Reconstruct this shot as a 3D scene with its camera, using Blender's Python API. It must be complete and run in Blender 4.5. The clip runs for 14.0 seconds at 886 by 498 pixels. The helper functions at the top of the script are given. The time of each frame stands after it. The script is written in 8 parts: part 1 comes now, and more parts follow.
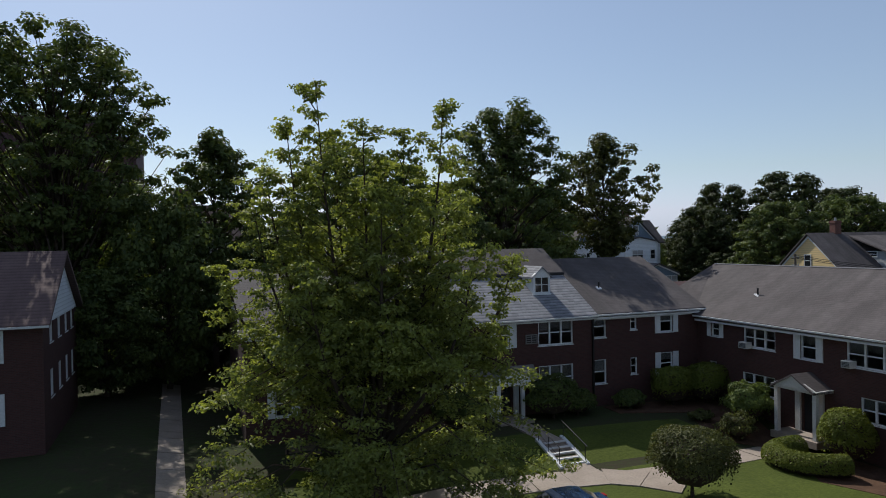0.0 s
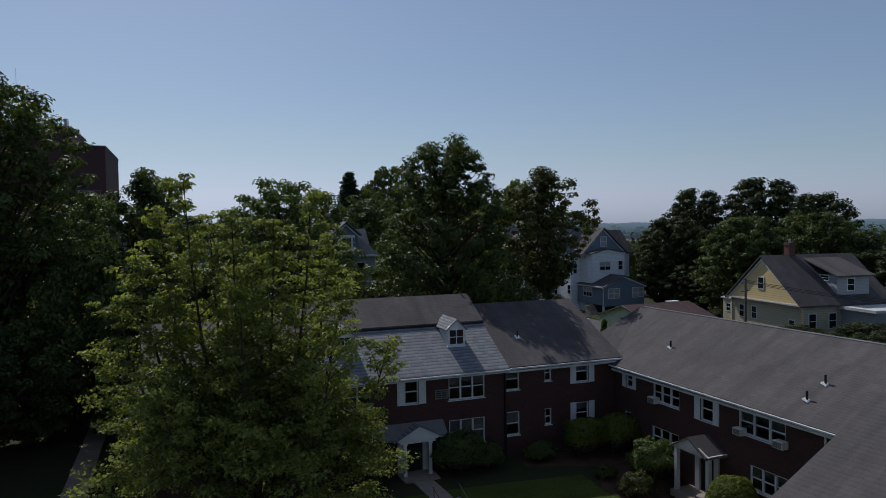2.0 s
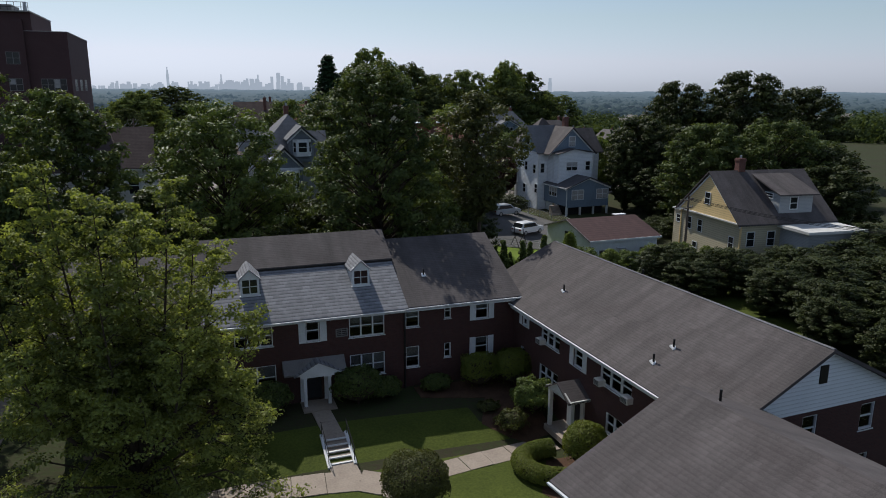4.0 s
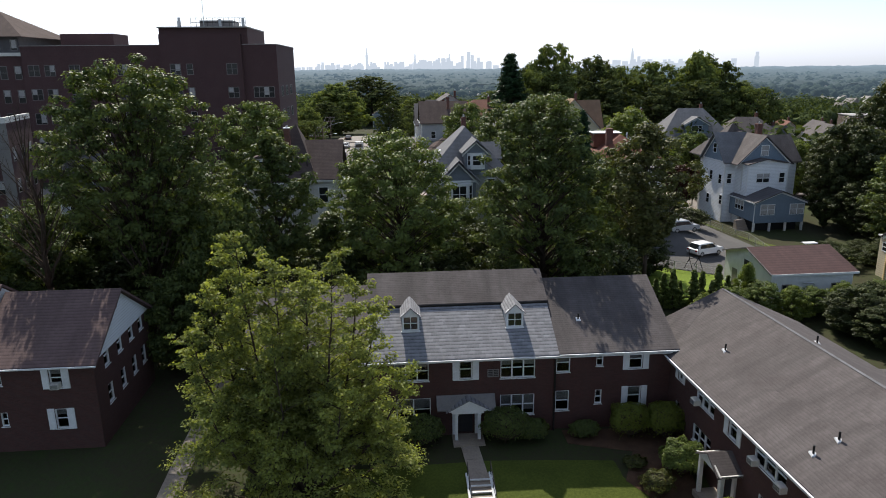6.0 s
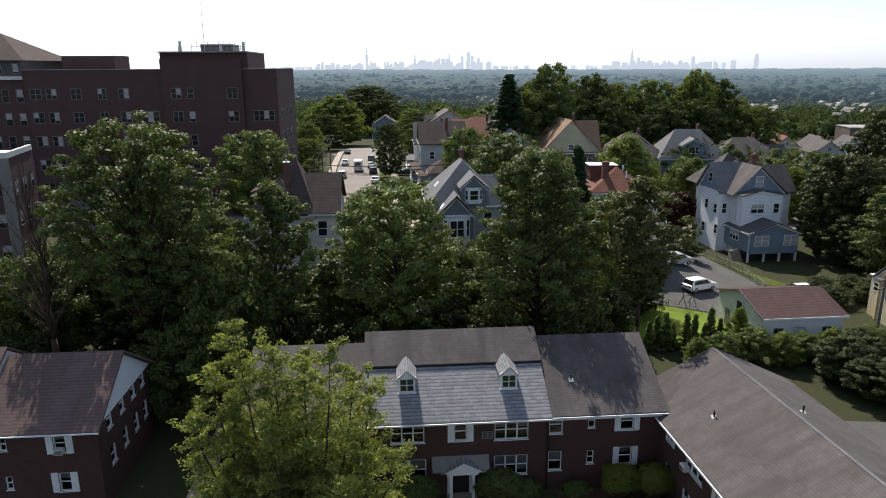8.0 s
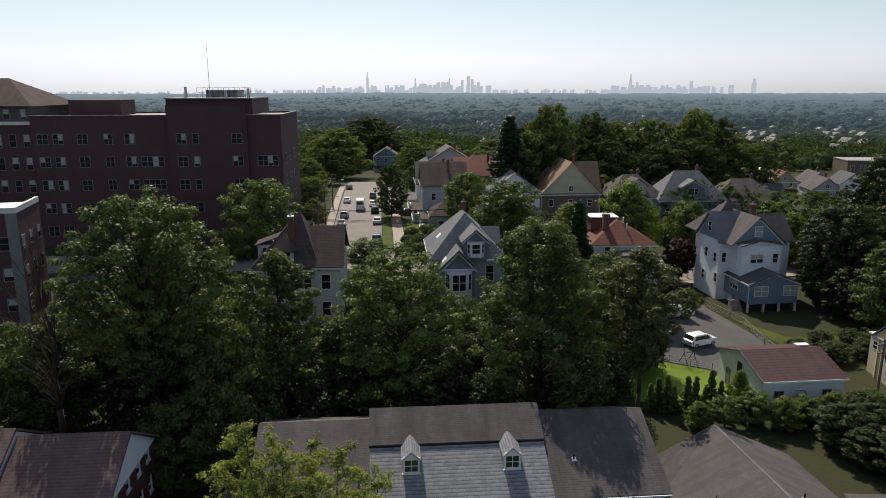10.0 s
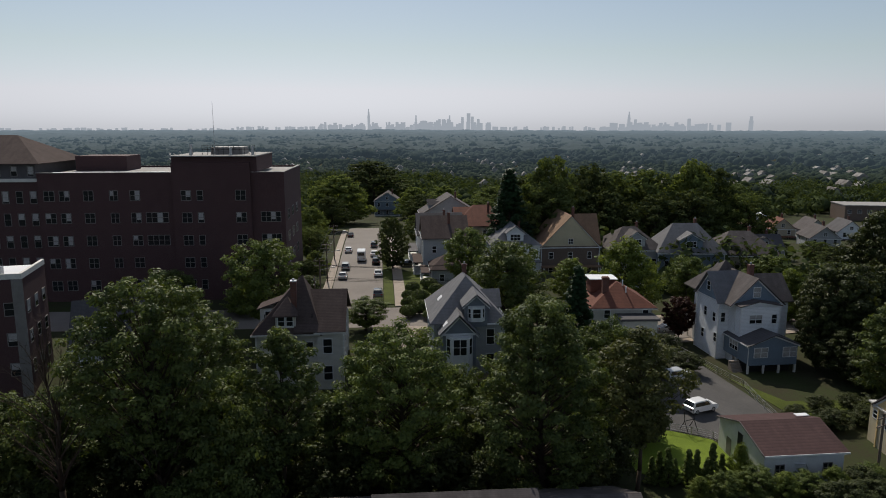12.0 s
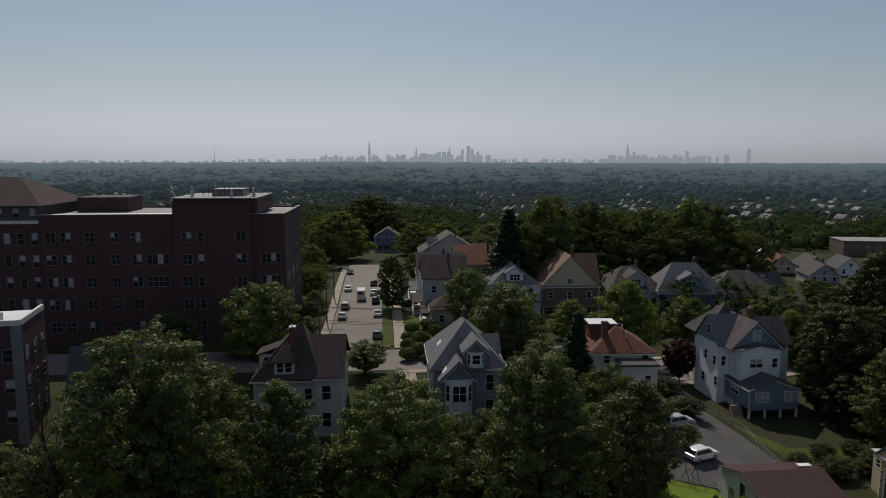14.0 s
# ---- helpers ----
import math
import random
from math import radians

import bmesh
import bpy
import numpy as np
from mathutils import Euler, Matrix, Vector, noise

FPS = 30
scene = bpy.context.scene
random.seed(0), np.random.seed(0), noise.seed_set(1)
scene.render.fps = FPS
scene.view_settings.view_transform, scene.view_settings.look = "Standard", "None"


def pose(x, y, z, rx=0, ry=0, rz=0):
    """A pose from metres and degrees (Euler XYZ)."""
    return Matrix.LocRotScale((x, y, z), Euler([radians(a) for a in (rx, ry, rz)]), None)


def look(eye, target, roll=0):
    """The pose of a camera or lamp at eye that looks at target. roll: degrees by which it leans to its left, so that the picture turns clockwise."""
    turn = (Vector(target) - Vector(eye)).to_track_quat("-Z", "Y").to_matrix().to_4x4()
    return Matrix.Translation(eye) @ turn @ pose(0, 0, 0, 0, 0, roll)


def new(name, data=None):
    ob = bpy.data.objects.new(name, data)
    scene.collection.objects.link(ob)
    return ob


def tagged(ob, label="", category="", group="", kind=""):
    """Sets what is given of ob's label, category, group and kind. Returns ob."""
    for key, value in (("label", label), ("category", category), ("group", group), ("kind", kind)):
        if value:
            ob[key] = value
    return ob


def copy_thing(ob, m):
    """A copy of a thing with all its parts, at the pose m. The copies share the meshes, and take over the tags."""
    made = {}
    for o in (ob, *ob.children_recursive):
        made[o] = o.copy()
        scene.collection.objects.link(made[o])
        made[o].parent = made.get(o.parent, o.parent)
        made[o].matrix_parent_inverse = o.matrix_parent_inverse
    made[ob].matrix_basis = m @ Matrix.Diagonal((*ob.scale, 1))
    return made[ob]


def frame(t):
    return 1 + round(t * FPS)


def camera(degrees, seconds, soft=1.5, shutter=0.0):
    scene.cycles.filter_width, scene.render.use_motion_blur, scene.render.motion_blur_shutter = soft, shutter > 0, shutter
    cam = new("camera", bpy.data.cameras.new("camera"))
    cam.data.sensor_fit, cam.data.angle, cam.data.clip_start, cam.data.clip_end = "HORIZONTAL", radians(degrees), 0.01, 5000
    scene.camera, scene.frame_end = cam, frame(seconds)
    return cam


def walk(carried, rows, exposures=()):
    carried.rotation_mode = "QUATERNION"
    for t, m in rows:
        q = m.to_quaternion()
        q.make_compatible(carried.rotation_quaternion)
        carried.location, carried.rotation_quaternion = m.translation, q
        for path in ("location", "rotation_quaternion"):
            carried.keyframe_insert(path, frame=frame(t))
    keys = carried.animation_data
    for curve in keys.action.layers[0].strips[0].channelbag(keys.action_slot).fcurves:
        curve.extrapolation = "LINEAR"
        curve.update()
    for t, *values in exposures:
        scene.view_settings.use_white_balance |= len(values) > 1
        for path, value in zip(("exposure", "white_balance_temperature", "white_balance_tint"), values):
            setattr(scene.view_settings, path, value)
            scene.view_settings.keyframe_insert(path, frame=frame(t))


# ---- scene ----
cam = camera(65.6, 14.0, 0.95)
PATH = [
    (0, (-0.793, 0.868, 10.409), (-0.092, 2.740, 10.383), -1.0),
    (0.5, (-0.045, 0.458, 11.367), (0.656, 2.331, 11.340), -0.9),
    (1, (1.039, -0.026, 12.516), (1.741, 1.846, 12.483), -0.7),
    (1.5, (2.506, -0.644, 13.556), (3.207, 1.229, 13.523), -0.8),
    (2, (4.176, -1.250, 14.580), (4.875, 0.623, 14.510), -0.8),
    (2.5, (5.773, -2.060, 15.790), (6.466, -0.190, 15.625), -0.7),
    (2.7, (6.394, -2.533, 16.409), (7.081, -0.668, 16.193), -0.6),
    (4.8, (11.39, -4.863, 21.484), (11.99, -3.026, 20.968), -0.2),
    (5, (11.467, -4.876, 21.96), (11.952, -3.006, 21.445), -0.4),
    (5.5, (11.569, -4.958, 23.134), (11.772, -3.035, 22.622), -0.6),
    (6, (11.71, -4.971, 24.285), (11.858, -3.043, 23.774), -0.6),
    (6.5, (11.779, -4.975, 25.454), (11.928, -3.047, 24.943), -0.5),
    (7, (11.858, -4.959, 26.592), (12.008, -3.031, 26.081), -0.4),
    (7.5, (11.932, -4.938, 27.742), (12.082, -3.011, 27.231), -0.3),
    (8, (11.956, -4.843, 28.834), (12.107, -2.915, 28.322), -0.3),
    (10.5, (11.553, -4.547, 34.234), (11.707, -2.599, 33.808), -0.1),
    (11, (11.517, -4.626, 35.326), (11.671, -2.673, 34.925), -0.1),
    (11.5, (11.522, -4.667, 36.33), (11.676, -2.709, 35.953), -0.0),
    (12, (11.498, -4.709, 37.221), (11.653, -2.746, 36.869), 0.0),
    (12.5, (11.527, -4.683, 38.0), (11.682, -2.716, 37.671), -0.0),
    (13, (11.532, -4.72, 38.55), (11.688, -2.75, 38.243), 0.0),
    (13.5, (11.594, -4.7, 38.927), (11.75, -2.726, 38.644), 0.0),
    (14, (11.596, -4.709, 39.168), (11.752, -2.732, 38.906), 0.0),
]
EXPOSURES = [(0, -0.14, 6150, 10), (0.7, -0.32, 6000, 10), (1.5, -0.6, 5900, 10), (2.5, -0.8, 5750, 10), (4.8, 0.14, 6450, 10), (6.0, 0.46, 6550, 10), (8.0, 0.5, 6600, 10), (10.5, -0.06, 6800, 10), (12, -0.4, 6750, 10), (14, -0.84, 6650, 10)]
walk(cam, [(t, look(eye, target, roll)) for t, eye, target, roll in PATH], EXPOSURES)

# ---- light ----
SUN_EL, SUN_WEST = radians(46), 0.14
sun_dir = Vector((-SUN_WEST, 1.0, 0)).normalized() * math.cos(SUN_EL) + Vector((0, 0, math.sin(SUN_EL)))
world = bpy.data.worlds.new("world")
scene.world = world
world.use_nodes = True
wn, wl = world.node_tree.nodes, world.node_tree.links
sky = wn.new("ShaderNodeTexSky")
sky.sky_type, sky.sun_disc = "NISHITA", False
sky.sun_elevation, sky.sun_rotation = SUN_EL, math.atan2(-SUN_WEST, 1.0)
sky.altitude, sky.air_density, sky.dust_density, sky.ozone_density = 100, 1.0, 0.7, 1.5
# summer haze takes the orange out of the horizon: red held under green, blue held over it
sp, cb = wn.new("ShaderNodeSeparateColor"), wn.new("ShaderNodeCombineColor")
wl.new(sky.outputs[0], sp.inputs[0])
for chan, keep, ratio in ((0, "MINIMUM", 0.965), (2, "MAXIMUM", 1.09)):
    k, lim = wn.new("ShaderNodeMath"), wn.new("ShaderNodeMath")
    k.operation, lim.operation = "MULTIPLY", keep
    k.inputs[1].default_value = ratio
    wl.new(sp.outputs[1], k.inputs[0]), wl.new(k.outputs[0], lim.inputs[0]), wl.new(sp.outputs[chan], lim.inputs[1]), wl.new(lim.outputs[0], cb.inputs[chan])
wl.new(sp.outputs[1], cb.inputs[1])
# a thin even haze over the whole dome
hz = wn.new("ShaderNodeMix")
hz.data_type = "RGBA"
hz.inputs[0].default_value, hz.inputs[7].default_value = 0.18, (8.0, 8.8, 10.2, 1)
wl.new(cb.outputs[0], hz.inputs[6])
wl.new(hz.outputs[2], wn["Background"].inputs[0])
wn["Background"].inputs[1].default_value = 0.097
sun = new("sun", bpy.data.lights.new("sun", "SUN"))
sun.data.energy, sun.data.angle, sun.data.color = 4.9, radians(0.5), (1.0, 0.94, 0.84)
sun.matrix_world = look(sun_dir * 300, (0, 0, 0))


# ---- materials ----
def nodes_of(name):
    m = bpy.data.materials.new(name)
    m.use_nodes = True
    nt = m.node_tree
    return m, nt.nodes, nt.links, nt.nodes["Principled BSDF"]


def put(nds, kind, **values):
    n = nds.new("ShaderNode" + kind)
    for k, v in values.items():
        n.inputs[k.replace("_", " ")].default_value = v
    return n


def ramp_mix(nds, lks, fac, a, b):
    m = nds.new("ShaderNodeMix")
    m.data_type = "RGBA"
    lks.new(fac, m.inputs[0])
    for k, c in ((6, a), (7, b)):
        if isinstance(c, tuple):
            m.inputs[k].default_value = (*c, 1)
        else:
            lks.new(c, m.inputs[k])
    return m.outputs[2]


def coords(nds, lks):
    tc = nds.new("ShaderNodeTexCoord")
    return tc.outputs["Object"]


def plain(name, a, b=None, rough=0.8, metal=0.0, coarse=0.6, fine=14.0, bump=0.15, spec=0.5, dist=0.02):
    """Two-scale mottled surface."""
    m, nds, lks, p = nodes_of(name)
    co = coords(nds, lks)
    b = b or tuple(c * 0.72 for c in a)
    n1 = put(nds, "TexNoise", Scale=coarse, Detail=5.0)
    n2 = put(nds, "TexNoise", Scale=fine, Detail=4.0)
    lks.new(co, n1.inputs["Vector"]), lks.new(co, n2.inputs["Vector"])
    add = nds.new("ShaderNodeMath")
    add.operation = "MULTIPLY_ADD"
    lks.new(n2.outputs[0], add.inputs[0])
    add.inputs[1].default_value = 0.5
    half = nds.new("ShaderNodeMath")
    half.operation = "MULTIPLY"
    lks.new(n1.outputs[0], half.inputs[0])
    half.inputs[1].default_value = 0.5
    lks.new(half.outputs[0], add.inputs[2])
    cr = nds.new("ShaderNodeMapRange")
    cr.inputs[1].default_value, cr.inputs[2].default_value = 0.36, 0.64
    lks.new(add.outputs[0], cr.inputs[0])
    lks.new(ramp_mix(nds, lks, cr.outputs[0], a, b), p.inputs["Base Color"])
    p.inputs["Roughness"].default_value, p.inputs["Metallic"].default_value = rough, metal
    p.inputs["Specular IOR Level"].default_value = spec
    if bump:
        bp = put(nds, "Bump", Strength=bump, Distance=dist)
        lks.new(n2.outputs[0], bp.inputs["Height"])
        lks.new(bp.outputs[0], p.inputs["Normal"])
    return m


def face_axes(nds, lks):
    """How far along a face, level, and how high a point lies."""
    g = nds.new("ShaderNodeNewGeometry")
    cr, nm, dt = nds.new("ShaderNodeVectorMath"), nds.new("ShaderNodeVectorMath"), nds.new("ShaderNodeVectorMath")
    cr.operation, nm.operation, dt.operation = "CROSS_PRODUCT", "NORMALIZE", "DOT_PRODUCT"
    cr.inputs[1].default_value = (0, 0, 1)
    lks.new(g.outputs["True Normal"], cr.inputs[0]), lks.new(cr.outputs[0], nm.inputs[0])
    lks.new(g.outputs["Position"], dt.inputs[0]), lks.new(nm.outputs[0], dt.inputs[1])
    sep = nds.new("ShaderNodeSeparateXYZ")
    lks.new(g.outputs["Position"], sep.inputs[0])
    return dt.outputs["Value"], sep.outputs[2]


def coursed(name, a, b, mortar, width, height, rough=0.85, stain=0.35, bump=0.4, zscale=1.0, gap=0.008, spec=0.3, offset=0.5, streak=0.0):
    """Rows of bricks or shingles on upright or sloping faces: courses follow the height."""
    m, nds, lks, p = nodes_of(name)
    co = coords(nds, lks)
    along, up = face_axes(nds, lks)
    mul = nds.new("ShaderNodeMath")
    mul.operation = "MULTIPLY"
    mul.inputs[1].default_value = zscale
    lks.new(up, mul.inputs[0])
    cmb = nds.new("ShaderNodeCombineXYZ")
    lks.new(along, cmb.inputs[0]), lks.new(mul.outputs[0], cmb.inputs[1])
    br = nds.new("ShaderNodeTexBrick")
    br.offset = offset
    for k, v in (("Color1", (*a, 1)), ("Color2", (*b, 1)), ("Mortar", (*mortar, 1)), ("Scale", 1.0), ("Mortar Size", gap), ("Mortar Smooth", 0.2),
                 ("Bias", 0.0), ("Brick Width", width), ("Row Height", height)):
        br.inputs[k].default_value = v
    lks.new(cmb.outputs[0], br.inputs["Vector"])
    n1 = put(nds, "TexNoise", Scale=0.45, Detail=6.0, Roughness=0.65)
    lks.new(co, n1.inputs["Vector"])
    n2 = put(nds, "TexNoise", Scale=22.0, Detail=3.0)
    lks.new(co, n2.inputs["Vector"])
    mr = nds.new("ShaderNodeMapRange")
    mr.inputs[1].default_value, mr.inputs[2].default_value = 0.35, 0.7
    mr.inputs[3].default_value, mr.inputs[4].default_value = 0.0, stain
    lks.new(n1.outputs[0], mr.inputs[0])
    dark = tuple(c * 0.45 for c in a)
    c1 = ramp_mix(nds, lks, mr.outputs[0], br.outputs[0], dark)
    m3 = nds.new("ShaderNodeMapRange")
    m3.inputs[1].default_value, m3.inputs[2].default_value = 0.3, 0.75
    m3.inputs[3].default_value, m3.inputs[4].default_value = 0.0, 0.35
    lks.new(n2.outputs[0], m3.inputs[0])
    light = tuple(min(1, c * 1.5) for c in a)
    c2 = ramp_mix(nds, lks, m3.outputs[0], c1, light)
    if streak:
        sc = nds.new("ShaderNodeCombineXYZ")
        slow = nds.new("ShaderNodeMath")
        slow.operation = "MULTIPLY"
        slow.inputs[1].default_value = 0.28
        lks.new(up, slow.inputs[0])
        lks.new(along, sc.inputs[0]), lks.new(slow.outputs[0], sc.inputs[1])
        n3 = put(nds, "TexNoise", Scale=0.9, Detail=5.0, Roughness=0.65)
        lks.new(sc.outputs[0], n3.inputs["Vector"])
        m4 = nds.new("ShaderNodeMapRange")
        m4.inputs[1].default_value, m4.inputs[2].default_value = 0.42, 0.72
        m4.inputs[3].default_value, m4.inputs[4].default_value = 0.0, streak
        lks.new(n3.outputs[0], m4.inputs[0])
        c2 = ramp_mix(nds, lks, m4.outputs[0], c2, tuple(c * 0.5 for c in a))
    lks.new(c2, p.inputs["Base Color"])
    p.inputs["Roughness"].default_value, p.inputs["Specular IOR Level"].default_value = rough, spec
    bp = put(nds, "Bump", Strength=bump, Distance=0.02)
    bp.invert = True
    lks.new(br.outputs["Fac"], bp.inputs["Height"])
    lks.new(bp.outputs[0], p.inputs["Normal"])
    return m


def shingled(name, a, pitch=0.16, line=0.45, tabs=0.25, stain=0.5, streak=0.5, tint=None, rough=0.85, spec=0.22, tab_width=0.32):
    """Roof courses that follow the height: a soft shadow painted into the colour under each butt edge, tabs of slightly
    different grey, weather streaks down the slope.
    """
    m, nds, lks, p = nodes_of(name)

    def calc(op, x, y=None):
        n = nds.new("ShaderNodeMath")
        n.operation = op
        for k, v in enumerate((x, y)):
            if isinstance(v, (int, float)):
                n.inputs[k].default_value = v
            elif v is not None:
                lks.new(v, n.inputs[k])
        return n.outputs[0]

    def span(v, lo, hi, top):
        n = nds.new("ShaderNodeMapRange")
        n.inputs[1].default_value, n.inputs[2].default_value, n.inputs[4].default_value = lo, hi, top
        lks.new(v, n.inputs[0])
        return n.outputs[0]

    def cells(x, y, scale=None, detail=5.0):
        c = nds.new("ShaderNodeCombineXYZ")
        lks.new(x, c.inputs[0]), lks.new(y, c.inputs[1])
        n = put(nds, "TexNoise", Scale=scale, Detail=detail, Roughness=0.65) if scale else nds.new("ShaderNodeTexWhiteNoise")
        lks.new(c.outputs[0], n.inputs["Vector"])
        return n.outputs[0]

    along, up = face_axes(nds, lks)
    co = coords(nds, lks)
    wob = put(nds, "TexNoise", Scale=0.8, Detail=2.0)
    lks.new(co, wob.inputs["Vector"])
    rows = calc("ADD", calc("DIVIDE", up, pitch), calc("MULTIPLY", wob.outputs[0], 0.25))
    row, part_up = calc("FLOOR", rows), calc("FRACT", rows)
    tab = cells(calc("FLOOR", calc("ADD", calc("DIVIDE", along, tab_width), calc("MULTIPLY", row, 0.37))), row)
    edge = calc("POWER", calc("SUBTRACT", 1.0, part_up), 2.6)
    rag = cells(calc("MULTIPLY", along, 1.0), row, 3.0, 3.0)
    col = ramp_mix(nds, lks, calc("MULTIPLY", tab, tabs), a, tuple(c * 0.45 for c in a))
    blot = put(nds, "TexNoise", Scale=0.5, Detail=7.0, Roughness=0.7)
    lks.new(co, blot.inputs["Vector"])
    col = ramp_mix(nds, lks, span(blot.outputs[0], 0.4, 0.68, stain), col, tint or tuple(c * 0.5 for c in a))
    runs = cells(along, calc("MULTIPLY", up, 0.22), 0.8, 6.0)
    col = ramp_mix(nds, lks, span(runs, 0.42, 0.7, streak), col, tuple(c * 0.42 for c in a))
    grit = put(nds, "TexNoise", Scale=26.0, Detail=3.0)
    lks.new(co, grit.inputs["Vector"])
    col = ramp_mix(nds, lks, span(grit.outputs[0], 0.35, 0.75, 0.3), col, tuple(min(1, c * 1.5) for c in a))
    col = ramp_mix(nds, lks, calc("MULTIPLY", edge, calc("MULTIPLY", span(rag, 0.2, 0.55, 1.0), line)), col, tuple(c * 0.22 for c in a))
    lks.new(col, p.inputs["Base Color"])
    p.inputs["Roughness"].default_value, p.inputs["Specular IOR Level"].default_value = rough, spec
    bp = put(nds, "Bump", Strength=0.5, Distance=0.02)
    lks.new(calc("ADD", calc("MULTIPLY", calc("SUBTRACT", 1.0, part_up), 0.8), calc("MULTIPLY", grit.outputs[0], 0.3)), bp.inputs["Height"])
    lks.new(bp.outputs[0], p.inputs["Normal"])
    return m


def lapped(name, a, pitch=0.11, rough=0.6, dirt=0.25):
    """Horizontal clapboard siding, with a shade line under each board painted into the colour."""
    m, nds, lks, p = nodes_of(name)
    co = coords(nds, lks)
    sep = nds.new("ShaderNodeSeparateXYZ")
    lks.new(co, sep.inputs[0])
    md = nds.new("ShaderNodeMath")
    md.operation = "DIVIDE"
    md.inputs[1].default_value = pitch
    fr = nds.new("ShaderNodeMath")
    fr.operation = "FRACT"
    lks.new(sep.outputs[2], md.inputs[0]), lks.new(md.outputs[0], fr.inputs[0])
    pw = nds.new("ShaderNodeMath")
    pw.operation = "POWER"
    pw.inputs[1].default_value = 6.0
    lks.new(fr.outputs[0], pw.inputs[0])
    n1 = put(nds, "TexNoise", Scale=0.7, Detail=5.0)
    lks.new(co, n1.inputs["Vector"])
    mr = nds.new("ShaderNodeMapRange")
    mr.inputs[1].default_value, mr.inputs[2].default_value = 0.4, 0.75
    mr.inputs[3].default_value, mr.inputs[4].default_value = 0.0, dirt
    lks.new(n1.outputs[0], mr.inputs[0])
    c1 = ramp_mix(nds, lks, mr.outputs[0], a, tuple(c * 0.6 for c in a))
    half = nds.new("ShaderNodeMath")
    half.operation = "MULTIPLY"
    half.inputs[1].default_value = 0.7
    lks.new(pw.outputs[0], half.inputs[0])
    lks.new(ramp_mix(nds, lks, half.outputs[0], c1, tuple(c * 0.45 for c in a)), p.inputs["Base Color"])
    p.inputs["Roughness"].default_value, p.inputs["Specular IOR Level"].default_value = rough, 0.3
    bp = put(nds, "Bump", Strength=0.5, Distance=0.02)
    bp.invert = True
    lks.new(fr.outputs[0], bp.inputs["Height"])
    lks.new(bp.outputs[0], p.inputs["Normal"])
    return m


def foliage(name, a, b, through_light=0.35, rough=0.5, spec=0.12):
    """Leaves: each its own tint, with light passing through."""
    m, nds, lks, p = nodes_of(name)
    geo = nds.new("ShaderNodeNewGeometry")
    n1 = put(nds, "TexNoise", Scale=0.35, Detail=3.0)
    lks.new(coords(nds, lks), n1.inputs["Vector"])
    avg = nds.new("ShaderNodeMath")
    avg.operation = "MULTIPLY_ADD"
    avg.inputs[1].default_value = 0.5
    lks.new(geo.outputs["Random Per Island"], avg.inputs[0])
    mr = nds.new("ShaderNodeMapRange")
    mr.inputs[1].default_value, mr.inputs[2].default_value = 0.3, 0.7
    mr.inputs[3].default_value, mr.inputs[4].default_value = 0.0, 0.5
    lks.new(n1.outputs[0], mr.inputs[0]), lks.new(mr.outputs[0], avg.inputs[2])
    col = ramp_mix(nds, lks, avg.outputs[0], a, b)
    lks.new(col, p.inputs["Base Color"])
    p.inputs["Roughness"].default_value, p.inputs["Specular IOR Level"].default_value = rough, spec
    tr = nds.new("ShaderNodeBsdfTranslucent")
    br = nds.new("ShaderNodeMix")
    br.data_type, br.blend_type = "RGBA", "MULTIPLY"
    br.inputs[0].default_value = 1.0
    lks.new(col, br.inputs[6])
    br.inputs[7].default_value = (1.45, 1.45, 0.6, 1)
    lks.new(br.outputs[2], tr.inputs[0])
    mx = nds.new("ShaderNodeMixShader")
    mx.inputs[0].default_value = through_light
    lks.new(p.outputs[0], mx.inputs[1]), lks.new(tr.outputs[0], mx.inputs[2])
    lks.new(mx.outputs[0], nds["Material Output"].inputs[0])
    return m


def glassy(name):
    m, nds, lks, p = nodes_of(name)
    nds.remove(p)
    t, g, f, x = nds.new("ShaderNodeBsdfTransparent"), nds.new("ShaderNodeBsdfGlossy"), nds.new("ShaderNodeFresnel"), nds.new("ShaderNodeMixShader")
    t.inputs[0].default_value = (0.62, 0.63, 0.65, 1)
    g.inputs["Roughness"].default_value = 0.03
    f.inputs[0].default_value = 1.36
    lks.new(f.outputs[0], x.inputs[0]), lks.new(t.outputs[0], x.inputs[1]), lks.new(g.outputs[0], x.inputs[2])
    lks.new(x.outputs[0], nds["Material Output"].inputs[0])
    return m


def hazy(name, a, b, haze_glow, near, far):
    """Far woods or roofs with blue haze added as emission, the more of it the farther off they stand."""
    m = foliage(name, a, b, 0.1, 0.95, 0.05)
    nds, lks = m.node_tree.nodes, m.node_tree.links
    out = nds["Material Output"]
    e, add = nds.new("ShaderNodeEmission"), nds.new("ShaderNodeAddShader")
    e.inputs[0].default_value = (*haze_glow, 1)
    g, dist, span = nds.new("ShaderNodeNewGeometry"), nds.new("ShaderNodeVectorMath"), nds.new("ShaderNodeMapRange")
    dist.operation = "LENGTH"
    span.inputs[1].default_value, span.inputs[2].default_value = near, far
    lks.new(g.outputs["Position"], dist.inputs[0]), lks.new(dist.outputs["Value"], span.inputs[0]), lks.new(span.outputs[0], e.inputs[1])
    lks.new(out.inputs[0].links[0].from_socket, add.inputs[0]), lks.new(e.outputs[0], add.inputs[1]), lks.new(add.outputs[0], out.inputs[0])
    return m


